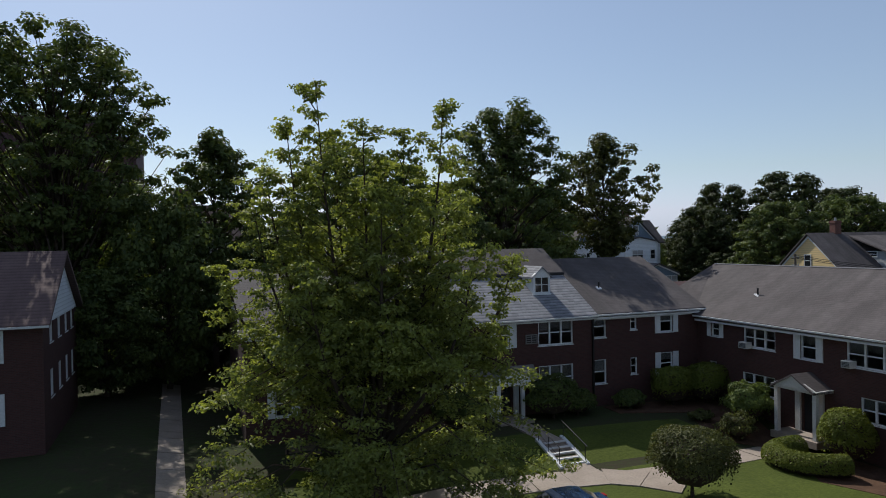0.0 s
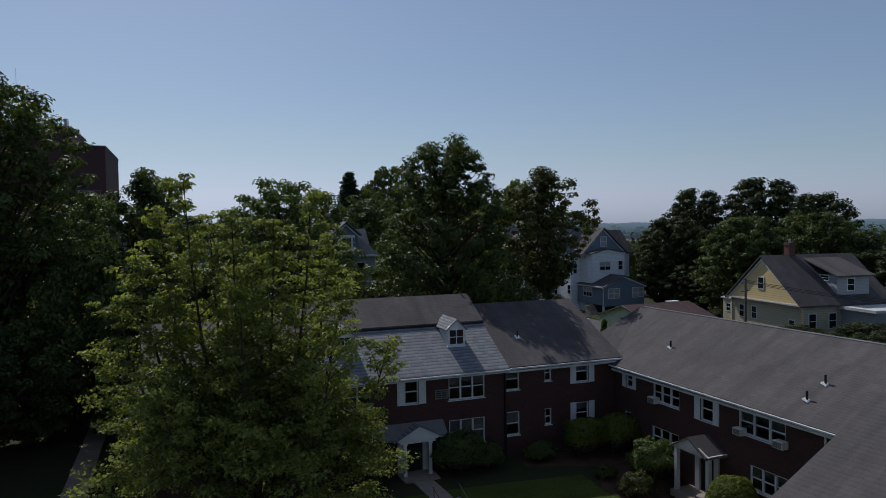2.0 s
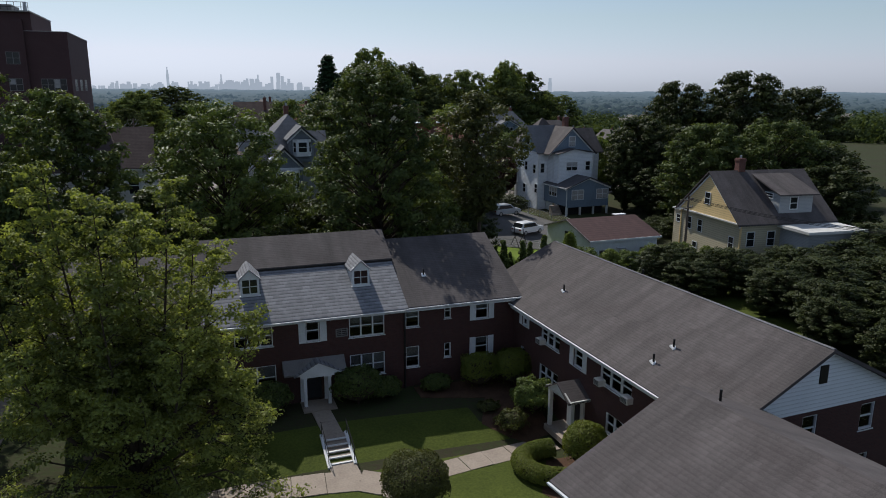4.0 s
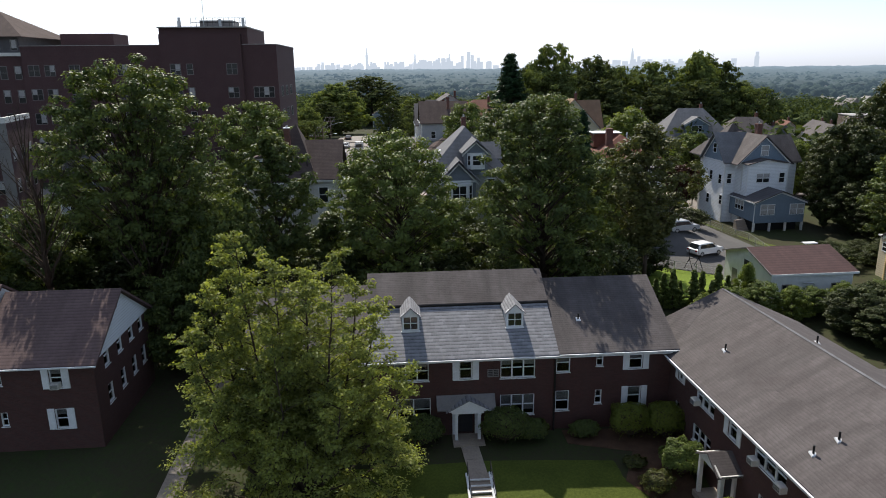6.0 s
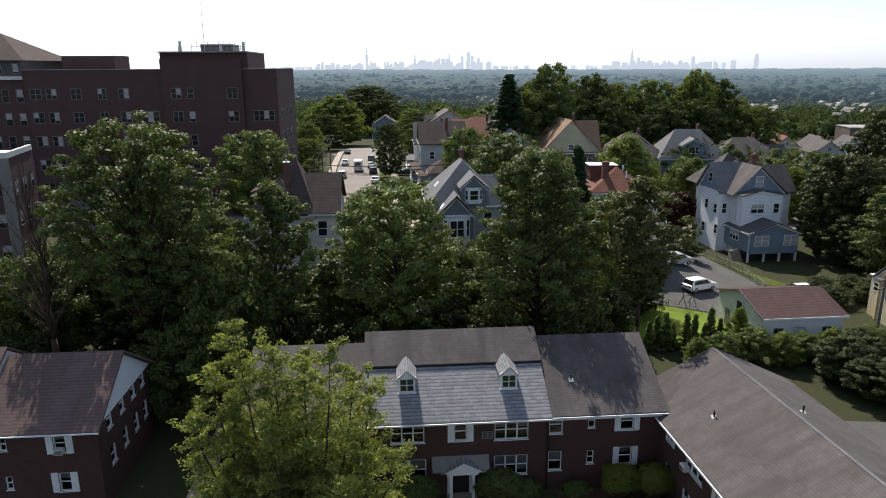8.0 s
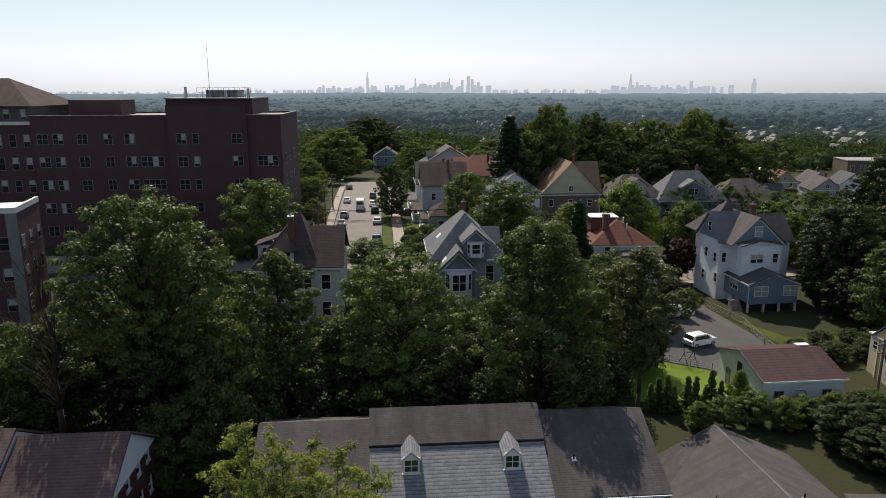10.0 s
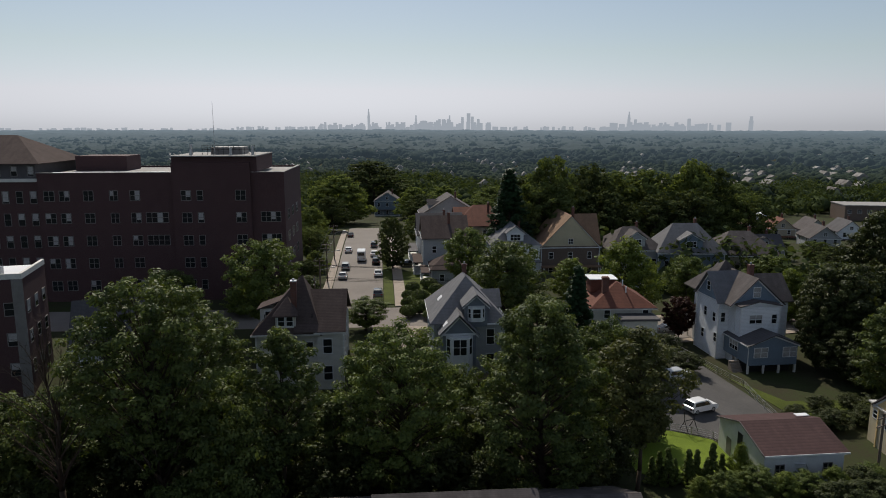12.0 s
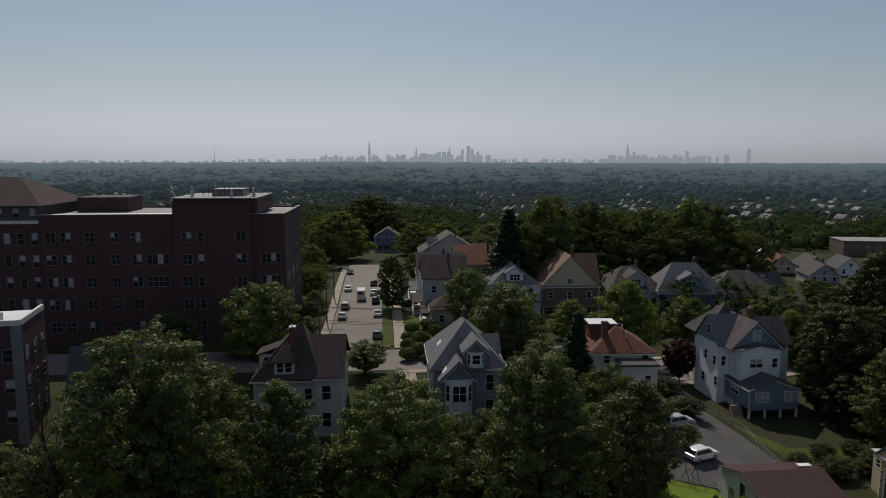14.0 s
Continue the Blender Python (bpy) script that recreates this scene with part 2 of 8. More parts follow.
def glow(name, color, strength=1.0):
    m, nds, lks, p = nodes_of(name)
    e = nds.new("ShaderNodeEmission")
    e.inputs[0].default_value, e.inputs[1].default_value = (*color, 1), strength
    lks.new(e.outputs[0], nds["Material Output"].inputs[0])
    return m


BRICK = coursed("brick", (0.072, 0.031, 0.027), (0.047, 0.021, 0.019), (0.055, 0.046, 0.042), 0.21, 0.075, stain=0.35, bump=0.3)
BRICK_FAR = coursed("brick_brown", (0.070, 0.034, 0.036), (0.053, 0.027, 0.029), (0.10, 0.07, 0.067), 0.22, 0.075, stain=0.35, bump=0.2)
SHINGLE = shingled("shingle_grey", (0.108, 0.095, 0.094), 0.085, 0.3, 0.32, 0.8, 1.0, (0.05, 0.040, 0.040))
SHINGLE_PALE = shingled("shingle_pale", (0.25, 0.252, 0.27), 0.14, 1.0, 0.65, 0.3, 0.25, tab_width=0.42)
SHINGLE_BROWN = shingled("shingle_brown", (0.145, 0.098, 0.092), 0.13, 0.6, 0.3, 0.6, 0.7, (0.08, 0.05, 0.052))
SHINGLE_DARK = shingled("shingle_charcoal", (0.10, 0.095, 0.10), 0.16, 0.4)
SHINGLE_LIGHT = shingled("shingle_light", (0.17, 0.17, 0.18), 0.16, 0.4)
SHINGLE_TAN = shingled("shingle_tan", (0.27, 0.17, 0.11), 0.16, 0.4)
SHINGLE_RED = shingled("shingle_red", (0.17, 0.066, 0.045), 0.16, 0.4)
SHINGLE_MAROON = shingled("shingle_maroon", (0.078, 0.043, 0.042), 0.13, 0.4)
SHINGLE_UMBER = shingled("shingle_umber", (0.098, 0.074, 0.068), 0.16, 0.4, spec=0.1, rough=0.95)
WHITE = plain("white_paint", (0.68, 0.69, 0.70), (0.54, 0.55, 0.56), 0.5, coarse=1.2, bump=0.05)
OFFWHITE = plain("weathered_white", (0.62, 0.61, 0.58), (0.45, 0.44, 0.42), 0.65, coarse=0.8, bump=0.1)
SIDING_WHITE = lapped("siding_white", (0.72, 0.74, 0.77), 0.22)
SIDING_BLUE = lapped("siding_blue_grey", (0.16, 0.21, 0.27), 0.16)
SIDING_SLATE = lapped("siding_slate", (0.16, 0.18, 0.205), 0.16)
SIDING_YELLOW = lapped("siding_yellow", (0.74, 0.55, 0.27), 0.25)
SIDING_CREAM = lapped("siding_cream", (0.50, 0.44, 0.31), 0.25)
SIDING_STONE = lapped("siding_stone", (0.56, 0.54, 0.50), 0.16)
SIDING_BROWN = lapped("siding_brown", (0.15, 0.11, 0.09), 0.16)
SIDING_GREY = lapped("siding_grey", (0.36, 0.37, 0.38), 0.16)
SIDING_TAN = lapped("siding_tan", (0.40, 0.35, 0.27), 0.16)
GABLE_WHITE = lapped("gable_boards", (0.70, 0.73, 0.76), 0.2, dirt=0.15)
FRAME_GREY = plain("weathered_frame", (0.20, 0.19, 0.18), (0.12, 0.11, 0.11), 0.6)
STUCCO = plain("stucco", (0.55, 0.53, 0.49), (0.44, 0.42, 0.38), 0.85)
CONCRETE = plain("concrete", (0.32, 0.265, 0.215), (0.23, 0.185, 0.15), 0.85, coarse=0.9, fine=9.0)
JOINT = plain("dark_joint", (0.09, 0.075, 0.06), (0.06, 0.05, 0.04), 0.95, bump=0.2)
ASPHALT = plain("asphalt", (0.085, 0.08, 0.078), (0.05, 0.048, 0.047), 0.9, coarse=0.25, fine=6.0, bump=0.2)
STREET = plain("worn_asphalt", (0.20, 0.175, 0.155), (0.145, 0.125, 0.11), 0.9, coarse=0.2, fine=5.0, bump=0.2)
GRASS = plain("grass", (0.078, 0.098, 0.017), (0.042, 0.056, 0.010), 0.9, coarse=0.35, fine=7.0, bump=0.8, spec=0.12, dist=0.05)
EARTH = plain("ground_cover", (0.036, 0.05, 0.017), (0.042, 0.035, 0.023), 0.95, coarse=0.15, fine=3.0, bump=0.6, spec=0.1, dist=0.08)
MULCH = plain("mulch", (0.11, 0.065, 0.042), (0.06, 0.036, 0.025), 0.95, coarse=1.5, fine=18.0, bump=0.9, spec=0.1, dist=0.05)
BARK = plain("bark", (0.075, 0.056, 0.042), (0.04, 0.03, 0.023), 0.95, coarse=2.0, fine=16.0, bump=0.8, spec=0.1)
GLASS = glassy("window_glass")
DARK = plain("dark_interior", (0.02, 0.02, 0.022), (0.012, 0.012, 0.013), 0.9, bump=0)
CURTAIN = plain("curtain", (0.66, 0.63, 0.56), (0.5, 0.48, 0.43), 0.9, coarse=3.0, bump=0.1)
IRON = plain("black_iron", (0.02, 0.02, 0.022), (0.03, 0.028, 0.026), 0.5, metal=0.6, bump=0.1)
STEEL = plain("galvanised_steel", (0.42, 0.43, 0.44), (0.30, 0.31, 0.32), 0.45, metal=0.7, bump=0.1)
FLASHING = plain("flashing", (0.80, 0.80, 0.80), (0.65, 0.65, 0.65), 0.4, bump=0.05)
MEMBRANE = plain("roof_membrane", (0.33, 0.31, 0.30), (0.22, 0.21, 0.20), 0.85, coarse=0.15, fine=2.0)
MEMBRANE_WHITE = plain("white_roofing", (0.75, 0.76, 0.78), (0.6, 0.61, 0.63), 0.6, coarse=0.2)
TIMBER = plain("weathered_timber", (0.16, 0.12, 0.09), (0.10, 0.075, 0.055), 0.85, coarse=1.0, fine=12.0, bump=0.4)
CHIMNEY = coursed("chimney_brick", (0.15, 0.06, 0.045), (0.10, 0.045, 0.035), (0.14, 0.11, 0.1), 0.21, 0.075)
RUBBER = plain("rubber", (0.025, 0.025, 0.026), None, 0.8, bump=0.1)
CHROME = plain("wheel_alloy", (0.5, 0.5, 0.52), None, 0.3, metal=0.9, bump=0)
LAMP_RED = plain("tail_lamp", (0.35, 0.02, 0.02), None, 0.2, bump=0)
LAMP_CLEAR = plain("head_lamp", (0.75, 0.75, 0.72), None, 0.1, bump=0)
BLIND = plain("window_blind", (0.38, 0.37, 0.36), (0.26, 0.25, 0.25), 0.8, coarse=2.0, bump=0)
PANE = plain("dark_pane", (0.012, 0.014, 0.016), (0.02, 0.022, 0.024), 0.12, bump=0, spec=0.25)
CAR_GLASS = plain("car_glass", (0.015, 0.018, 0.02), (0.02, 0.022, 0.025), 0.06, bump=0, spec=0.8)
LEAF_BRIGHT = foliage("leaf_bright", (0.31, 0.34, 0.095), (0.07, 0.092, 0.04), 0.42)
LEAF_FRESH = foliage("leaf_fresh", (0.185, 0.225, 0.045), (0.06, 0.088, 0.028), 0.34)
LEAF_MID = foliage("leaf_mid", (0.17, 0.212, 0.054), (0.034, 0.056, 0.022), 0.27)
LEAF_DARK = foliage("leaf_dark", (0.135, 0.165, 0.046), (0.026, 0.045, 0.021), 0.27)
LEAF_FAR = foliage("leaf_far", (0.16, 0.19, 0.065), (0.048, 0.068, 0.032), 0.3, 0.8, 0.02)
LEAF_FAR_DARK = foliage("leaf_far_dark", (0.10, 0.12, 0.045), (0.028, 0.04, 0.022), 0.25, 0.8, 0.02)
LEAF_FAR_FRESH = foliage("leaf_far_fresh", (0.205, 0.24, 0.075), (0.075, 0.10, 0.04), 0.32, 0.8, 0.02)
# near-black leaf copy: deep shade among the trees is put into its colour
LEAF_SHADED = foliage("leaf_shaded", (0.075, 0.088, 0.028), (0.015, 0.024, 0.012), 0.22)
LEAF_OLIVE = foliage("leaf_olive", (0.115, 0.12, 0.038), (0.036, 0.045, 0.02), 0.28)
LEAF_MAROON = foliage("leaf_maroon", (0.06, 0.022, 0.018), (0.03, 0.014, 0.012), 0.3)
LEAF_HEDGE = foliage("leaf_hedge", (0.165, 0.185, 0.035), (0.085, 0.11, 0.022), 0.3)
NEEDLE = foliage("needles", (0.03, 0.06, 0.024), (0.016, 0.036, 0.016), 0.18)
# brighter copy of the grass: backlit sun on the back lawn, put into the colour
GRASS_SUNLIT = plain("sunlit_grass", (0.17, 0.235, 0.028), (0.11, 0.16, 0.02), 0.85, coarse=0.5, fine=7.0, bump=0.7, spec=0.12, dist=0.05)
WOODS = foliage("woods", (0.09, 0.112, 0.044), (0.027, 0.042, 0.022), 0.22, 0.9, 0.02)
# far woods and roofs: bluish haze put into their emission, growing with distance
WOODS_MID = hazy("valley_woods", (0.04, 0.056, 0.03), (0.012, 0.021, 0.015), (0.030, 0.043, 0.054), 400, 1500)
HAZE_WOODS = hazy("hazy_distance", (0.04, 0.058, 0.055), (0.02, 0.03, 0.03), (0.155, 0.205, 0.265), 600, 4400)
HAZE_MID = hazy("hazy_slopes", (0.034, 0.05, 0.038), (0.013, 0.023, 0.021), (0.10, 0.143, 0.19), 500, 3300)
# unlit towers: the haze before them is an even emission colour
CITY_HAZE_GLOW = glow("city_haze_glow", (0.43, 0.485, 0.565), 1.0)
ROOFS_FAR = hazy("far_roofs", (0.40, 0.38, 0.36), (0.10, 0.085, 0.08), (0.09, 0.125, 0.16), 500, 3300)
PAINT = {k: plain("paint_" + k, c, tuple(v * 0.9 for v in c), 0.22, coarse=0.5, bump=0, spec=0.7) for k, c in
         dict(white=(0.75, 0.75, 0.75), silver=(0.42, 0.43, 0.44), black=(0.015, 0.015, 0.017), grey=(0.12, 0.125, 0.13), blue=(0.02, 0.05, 0.11), red=(0.25, 0.02, 0.02)).items()}


# ---- building helpers ----
def part(name, bm, material, parent=None, label=""):
    me = bpy.data.meshes.new(name)
    bm.to_mesh(me)
    bm.free()
    me.materials.append(material)
    ob = new(name, me)
    ob.parent = parent
    if label:
        ob["label"] = label
    return ob


def base(name, m, label, category, group="", kind=""):
    ob = new(name)
    ob.matrix_world = m
    ob.empty_display_size = 0.3
    return tagged(ob, label, category, group, kind)


def box(bm, x0, y0, z0, x1, y1, z1):
    v = [bm.verts.new(p) for p in ((x0, y0, z0), (x1, y0, z0), (x1, y1, z0), (x0, y1, z0), (x0, y0, z1), (x1, y0, z1), (x1, y1, z1), (x0, y1, z1))]
    for f in ((3, 2, 1, 0), (4, 5, 6, 7), (0, 1, 5, 4), (1, 2, 6, 5), (2, 3, 7, 6), (3, 0, 4, 7)):
        bm.faces.new([v[i] for i in f])
    return v


def boxes(*items):
    bm = bmesh.new()
    for b in items:
        box(bm, *b)
    return bm


def solid(bm, bottom, top):
    """A closed body between two rings of as many points."""
    a, b = [bm.verts.new(p) for p in bottom], [bm.verts.new(p) for p in top]
    n = len(a)
    bm.faces.new(a[::-1]), bm.faces.new(b)
    for i in range(n):
        bm.faces.new((a[i], a[(i + 1) % n], b[(i + 1) % n], b[i]))


def slab(bm, pts, thick):
    """A sheet through pts with its thickness hung below."""
    solid(bm, [(x, y, z - thick) for x, y, z in pts], pts)


def tube(bm, a, b, r0, r1, n=8):
    a, b = Vector(a), Vector(b)
    d = (b - a).normalized()
    u = d.orthogonal().normalized()
    w = d.cross(u)
    ring = lambda c, r: [c + (u * math.cos(2 * math.pi * i / n) + w * math.sin(2 * math.pi * i / n)) * r for i in range(n)]
    solid(bm, ring(a, r0), ring(b, r1))


def round_edges(ob, width=0.02, segments=2):
    mod = ob.modifiers.new("bevel", "BEVEL")
    mod.width, mod.segments, mod.limit_method = width, segments, "ANGLE"
    return ob


def ring_bm(x0, z0, x1, z1, f, ya, yb):
    """A rectangular frame in one piece."""
    bm = bmesh.new()
    rect = lambda o, y: [bm.verts.new(p) for p in ((x0 + o, y, z0 + o), (x1 - o, y, z0 + o), (x1 - o, y, z1 - o), (x0 + o, y, z1 - o))]
    oa, ia, ob, ib = rect(0, ya), rect(f, ya), rect(0, yb), rect(f, yb)
    for i in range(4):
        j = (i + 1) % 4
        for q in ((oa[i], oa[j], ia[j], ia[i]), (ob[j], ob[i], ib[i], ib[j]), (oa[j], oa[i], ob[i], ob[j]), (ia[i], ia[j], ib[j], ib[i])):
            bm.faces.new(q)
    return bm


def sweep(bm, pts, r, n=4):
    """One unbroken round rod along pts."""
    rings = []
    for i, p in enumerate(pts):
        d = (Vector(pts[min(i + 1, len(pts) - 1)]) - Vector(pts[max(i - 1, 0)])).normalized()
        u = d.orthogonal().normalized() if abs(d.z) > 0.95 else d.cross(Vector((0, 0, 1))).normalized()
        w = d.cross(u)
        rings.append([bm.verts.new(Vector(p) + (u * math.cos(2 * math.pi * k / n) + w * math.sin(2 * math.pi * k / n)) * r) for k in range(n)])
    for a, b in zip(rings, rings[1:]):
        for k in range(n):
            bm.faces.new((a[k], a[(k + 1) % n], b[(k + 1) % n], b[k]))
    bm.faces.new(rings[0][::-1]), bm.faces.new(rings[-1])
    bmesh.ops.recalc_face_normals(bm, faces=bm.faces)


def wall_bm(length, z0, z1, thick, holes=()):
    """A wall from x = 0 to length, outer face at y = 0, with openings (x0, z0, x1, z1) right through."""
    bm = bmesh.new()
    xs = sorted({0, length, *[v for h in holes for v in (h[0], h[2])]})
    zs = sorted({z0, z1, *[v for h in holes for v in (h[1], h[3])]})
    nx, nz = len(xs) - 1, len(zs) - 1
    full = lambda i, k: 0 <= i < nx and 0 <= k < nz and not any(h[0] < (xs[i] + xs[i + 1]) / 2 < h[2] and h[1] < (zs[k] + zs[k + 1]) / 2 < h[3] for h in holes)
    made = {}

    def vert(i, k, y):
        if (i, k, y) not in made:
            made[i, k, y] = bm.verts.new((xs[i], y, zs[k]))
        return made[i, k, y]
    for i in range(nx):
        for k in range(nz):
            if not full(i, k):
                continue
            for y in (0, thick):
                bm.faces.new([vert(i, k, y), vert(i + 1, k, y), vert(i + 1, k + 1, y), vert(i, k + 1, y)])
            for (di, dk), (pa, pb) in {(-1, 0): ((i, k), (i, k + 1)), (1, 0): ((i + 1, k), (i + 1, k + 1)), (0, -1): ((i, k), (i + 1, k)), (0, 1): ((i, k + 1), (i + 1, k + 1))}.items():
                if not full(i + di, k + dk):
                    bm.faces.new([vert(*pa, 0), vert(*pb, 0), vert(*pb, thick), vert(*pa, thick)])
    bmesh.ops.recalc_face_normals(bm, faces=bm.faces)
    return bm


def window(parent, m, w, h, lights=1, shutters=0.0, blind=0.0, sill=True, rails=True, frame_mat=None, glass_depth=0.07, shut_mat=None):
    """A sash window in an opening w x h; m carries x to the right, y inward, z up from the opening's lower left corner at the wall's face."""
    fm = frame_mat or WHITE
    f, r = 0.075, 0.06
    bm = ring_bm(-0.02, 0, w + 0.02, h + 0.02, f, -0.025, 0.12)
    bm.transform(m)
    win = part("window", bm, fm, parent)
    for i in range(1, lights):
        x = w * i / lights
        bm = boxes((x - f * 0.6, -0.022, f, x + f * 0.6, 0.12, h - f))
        bm.transform(m)
        part("mullion", bm, fm, win)
    if rails:
        for i in range(lights):
            xa, xb = w * i / lights + f, w * (i + 1) / lights - f
            bm = boxes((xa, 0.02, h * 0.5 - 0.03, xb, 0.08, h * 0.5 + 0.03))
            bm.transform(m)
            part("sash_rail", bm, fm, win)
    if sill:
        bm = boxes((-0.06, -0.045 - r, -0.05, w + 0.06, -r - 0.003, -0.002))
        bm.transform(m)
        part("window_sill", bm, fm, win)
    for i in range(lights):
        xa, xb = w * i / lights + f * 0.6, w * (i + 1) / lights - f * 0.6
        bm = boxes((xa, glass_depth, f, xb, glass_depth + 0.012, h - f))
        bm.transform(m)
        g = part("pane", bm, GLASS, win)
        g.visible_shadow = False
        if blind:
            drop = h * blind * (1.0 if i % 2 == 0 else 0.7)
            bm = boxes((xa, glass_depth + 0.06, h - f - drop, xb, glass_depth + 0.075, h - f))
            bm.transform(m)
            part("blind", bm, CURTAIN, win)
    if shutters:
        for xa in (-0.02 - shutters, w + 0.02):
            bm = boxes((xa, -0.05 - r, -0.03, xa + shutters, -0.003 - r, h + 0.03))
            for k in range(2):
                za = 0.06 + k * h * 0.5
                box(bm, xa + 0.05, -0.062 - r, za, xa + shutters - 0.05, -0.048 - r, za + h * 0.4)
            bm.transform(m)
            part("shutter", bm, shut_mat or WHITE, win, "white louvred shutter")
    return win


def wall_pose(x, y, z, rz):
    return pose(x, y, z, 0, 0, rz)


blind_rng = random.Random(23)


def flat_window(parent, m, w, h, lights=1, frame_mat=None, blind=0.0):
    """A window of a far house: frame proud of the wall, dark pane set in it."""
    fm = frame_mat or WHITE
    f = 0.09
    bm = ring_bm(-f, -f, w + f, h + f, f, -0.06, 0.02)
    bm.transform(m)
    win = part("window", bm, fm, parent)
    bm = boxes((0, -0.045, h * 0.5 - 0.035, w, 0.02, h * 0.5 + 0.035))
    bm.transform(m)
    part("sash_rail", bm, fm, win)
    for i in range(1, lights):
        x = w * i / lights
        bm = boxes((x - 0.05, -0.055, 0, x + 0.05, 0.02, h))
        bm.transform(m)
        part("mullion", bm, fm, win)
    bm = boxes((0, -0.02, 0, w, 0.015, h))
    bm.transform(m)
    part("pane", bm, PANE, win)
    if frame_mat is FRAME_GREY and blind_rng.random() < 0.45:
        # a pale blind, drawn part of the way, shows behind one light
        k, drop = blind_rng.randrange(lights), h * (0.35 + 0.65 * blind_rng.random())
        bm = boxes((w * k / lights + 0.06, -0.03, h - drop, w * (k + 1) / lights - 0.06, -0.022, h - 0.02))
        bm.transform(m)
        part("blind", bm, BLIND, win, "pale drawn blind")
    elif blind:
        bm = boxes((0.03, -0.03, h * (1 - blind), w - 0.03, -0.022, h - 0.01))
        bm.transform(m)
        part("blind", bm, BLIND, win, "pale drawn blind")
    return win


def gable_roof(parent, x0, x1, y0, y1, ze, zr, axis, mat, thick=0.18, name="roof", label="", ridge=None):
    """Two slopes between eaves; axis: the way the ridge runs."""
    bm = bmesh.new()
    if axis == "x":
        yc = ridge if ridge is not None else (y0 + y1) / 2
        slab(bm, [(x0, y0, ze), (x1, y0, ze), (x1, yc, zr), (x0, yc, zr)], thick)
        slab(bm, [(x0, yc, zr), (x1, yc, zr), (x1, y1, ze), (x0, y1, ze)], thick)
    else:
        xc = ridge if ridge is not None else (x0 + x1) / 2
        slab(bm, [(x0, y1, ze), (x0, y0, ze), (xc, y0, zr), (xc, y1, zr)], thick)
        slab(bm, [(xc, y1, zr), (xc, y0, zr), (x1, y0, ze), (x1, y1, ze)], thick)
    return part(name, bm, mat, parent, label)


def gable_wall(parent, m, width, height, mat, thick=0.2, name="gable", label="", peak=0.5, trim=None):
    if trim:
        bm = bmesh.new()
        p, t = (width * peak, height), 0.24
        for (xa, za), (xb, zb) in (((-0.35, -0.35 * height / (width * peak)), p), (p, (width + 0.35, -0.35 * height / (width * (1 - peak))))):
            ring = [(xa, -0.09, za - t), (xb, -0.09, zb - t), (xb, -0.09, zb), (xa, -0.09, za)]
            solid(bm, ring, [(x, -0.015, z) for x, y, z in ring])
        bm.transform(m)
        bmesh.ops.recalc_face_normals(bm, faces=bm.faces)
        part("rake_board", bm, trim, parent, "white rake board")
    bm = bmesh.new()
    solid(bm, [(0, 0, 0), (width, 0, 0), (width * peak, 0, height)], [(0, thick, 0), (width, thick, 0), (width * peak, thick, height)])
    bm.transform(m)
    bmesh.ops.recalc_face_normals(bm, faces=bm.faces)
    return part(name, bm, mat, parent, label)


def hip_roof(parent, x0, x1, y0, y1, ze, zr, inset, mat, thick=0.15, name="roof", label=""):
    """Hipped roof; the ridge runs along the longer side."""
    bm = bmesh.new()
    if x1 - x0 >= y1 - y0:
        yc = (y0 + y1) / 2
        a, b = (x0 + inset, yc, zr), (x1 - inset, yc, zr)
        faces = [[(x0, y0, ze), (x1, y0, ze), b, a], [(x1, y1, ze), (x0, y1, ze), a, b], [(x0, y1, ze), (x0, y0, ze), a], [(x1, y0, ze), (x1, y1, ze), b]]
    else:
        xc = (x0 + x1) / 2
        a, b = (xc, y0 + inset, zr), (xc, y1 - inset, zr)
        faces = [[(x0, y1, ze), (x0, y0, ze), a, b], [(x1, y0, ze), (x1, y1, ze), b, a], [(x0, y0, ze), (x1, y0, ze), a], [(x1, y1, ze), (x0, y1, ze), b]]
    for f in faces:
        slab(bm, f, thick)
    return part(name, bm, mat, parent, label)


# ---- ground ----
def ease(t):
    t = max(0.0, min(1.0, t))
    return t * t * (3 - 2 * t)


def terrain(x, y):
    z = -0.75 * ease((32.5 - y) / 3.2) * ease((x + 4) / 10)
    z += 1.2 * ease((3 - x) / 9) * ease((y - 20) / 12) * ease((75 - y) / 20)
    z += 4.2 * ease((y - 62) / 38) * ease((62 - x) / 15)
    z -= 0.8 * ease((x - 20) / 12) * ease((45 - y) / 20) * 0.4
    z -= 6.5 * ease((y - 165) / 160)
    z -= 26 * ease((y - 320) / 700)
    far = max(0.0, (math.hypot(x, y) - 1300) / 3300)
    z += 30 * ease(far) + 2.0 * math.sin(x * 0.0021 + 1) * min(1, far * 3)
    return z


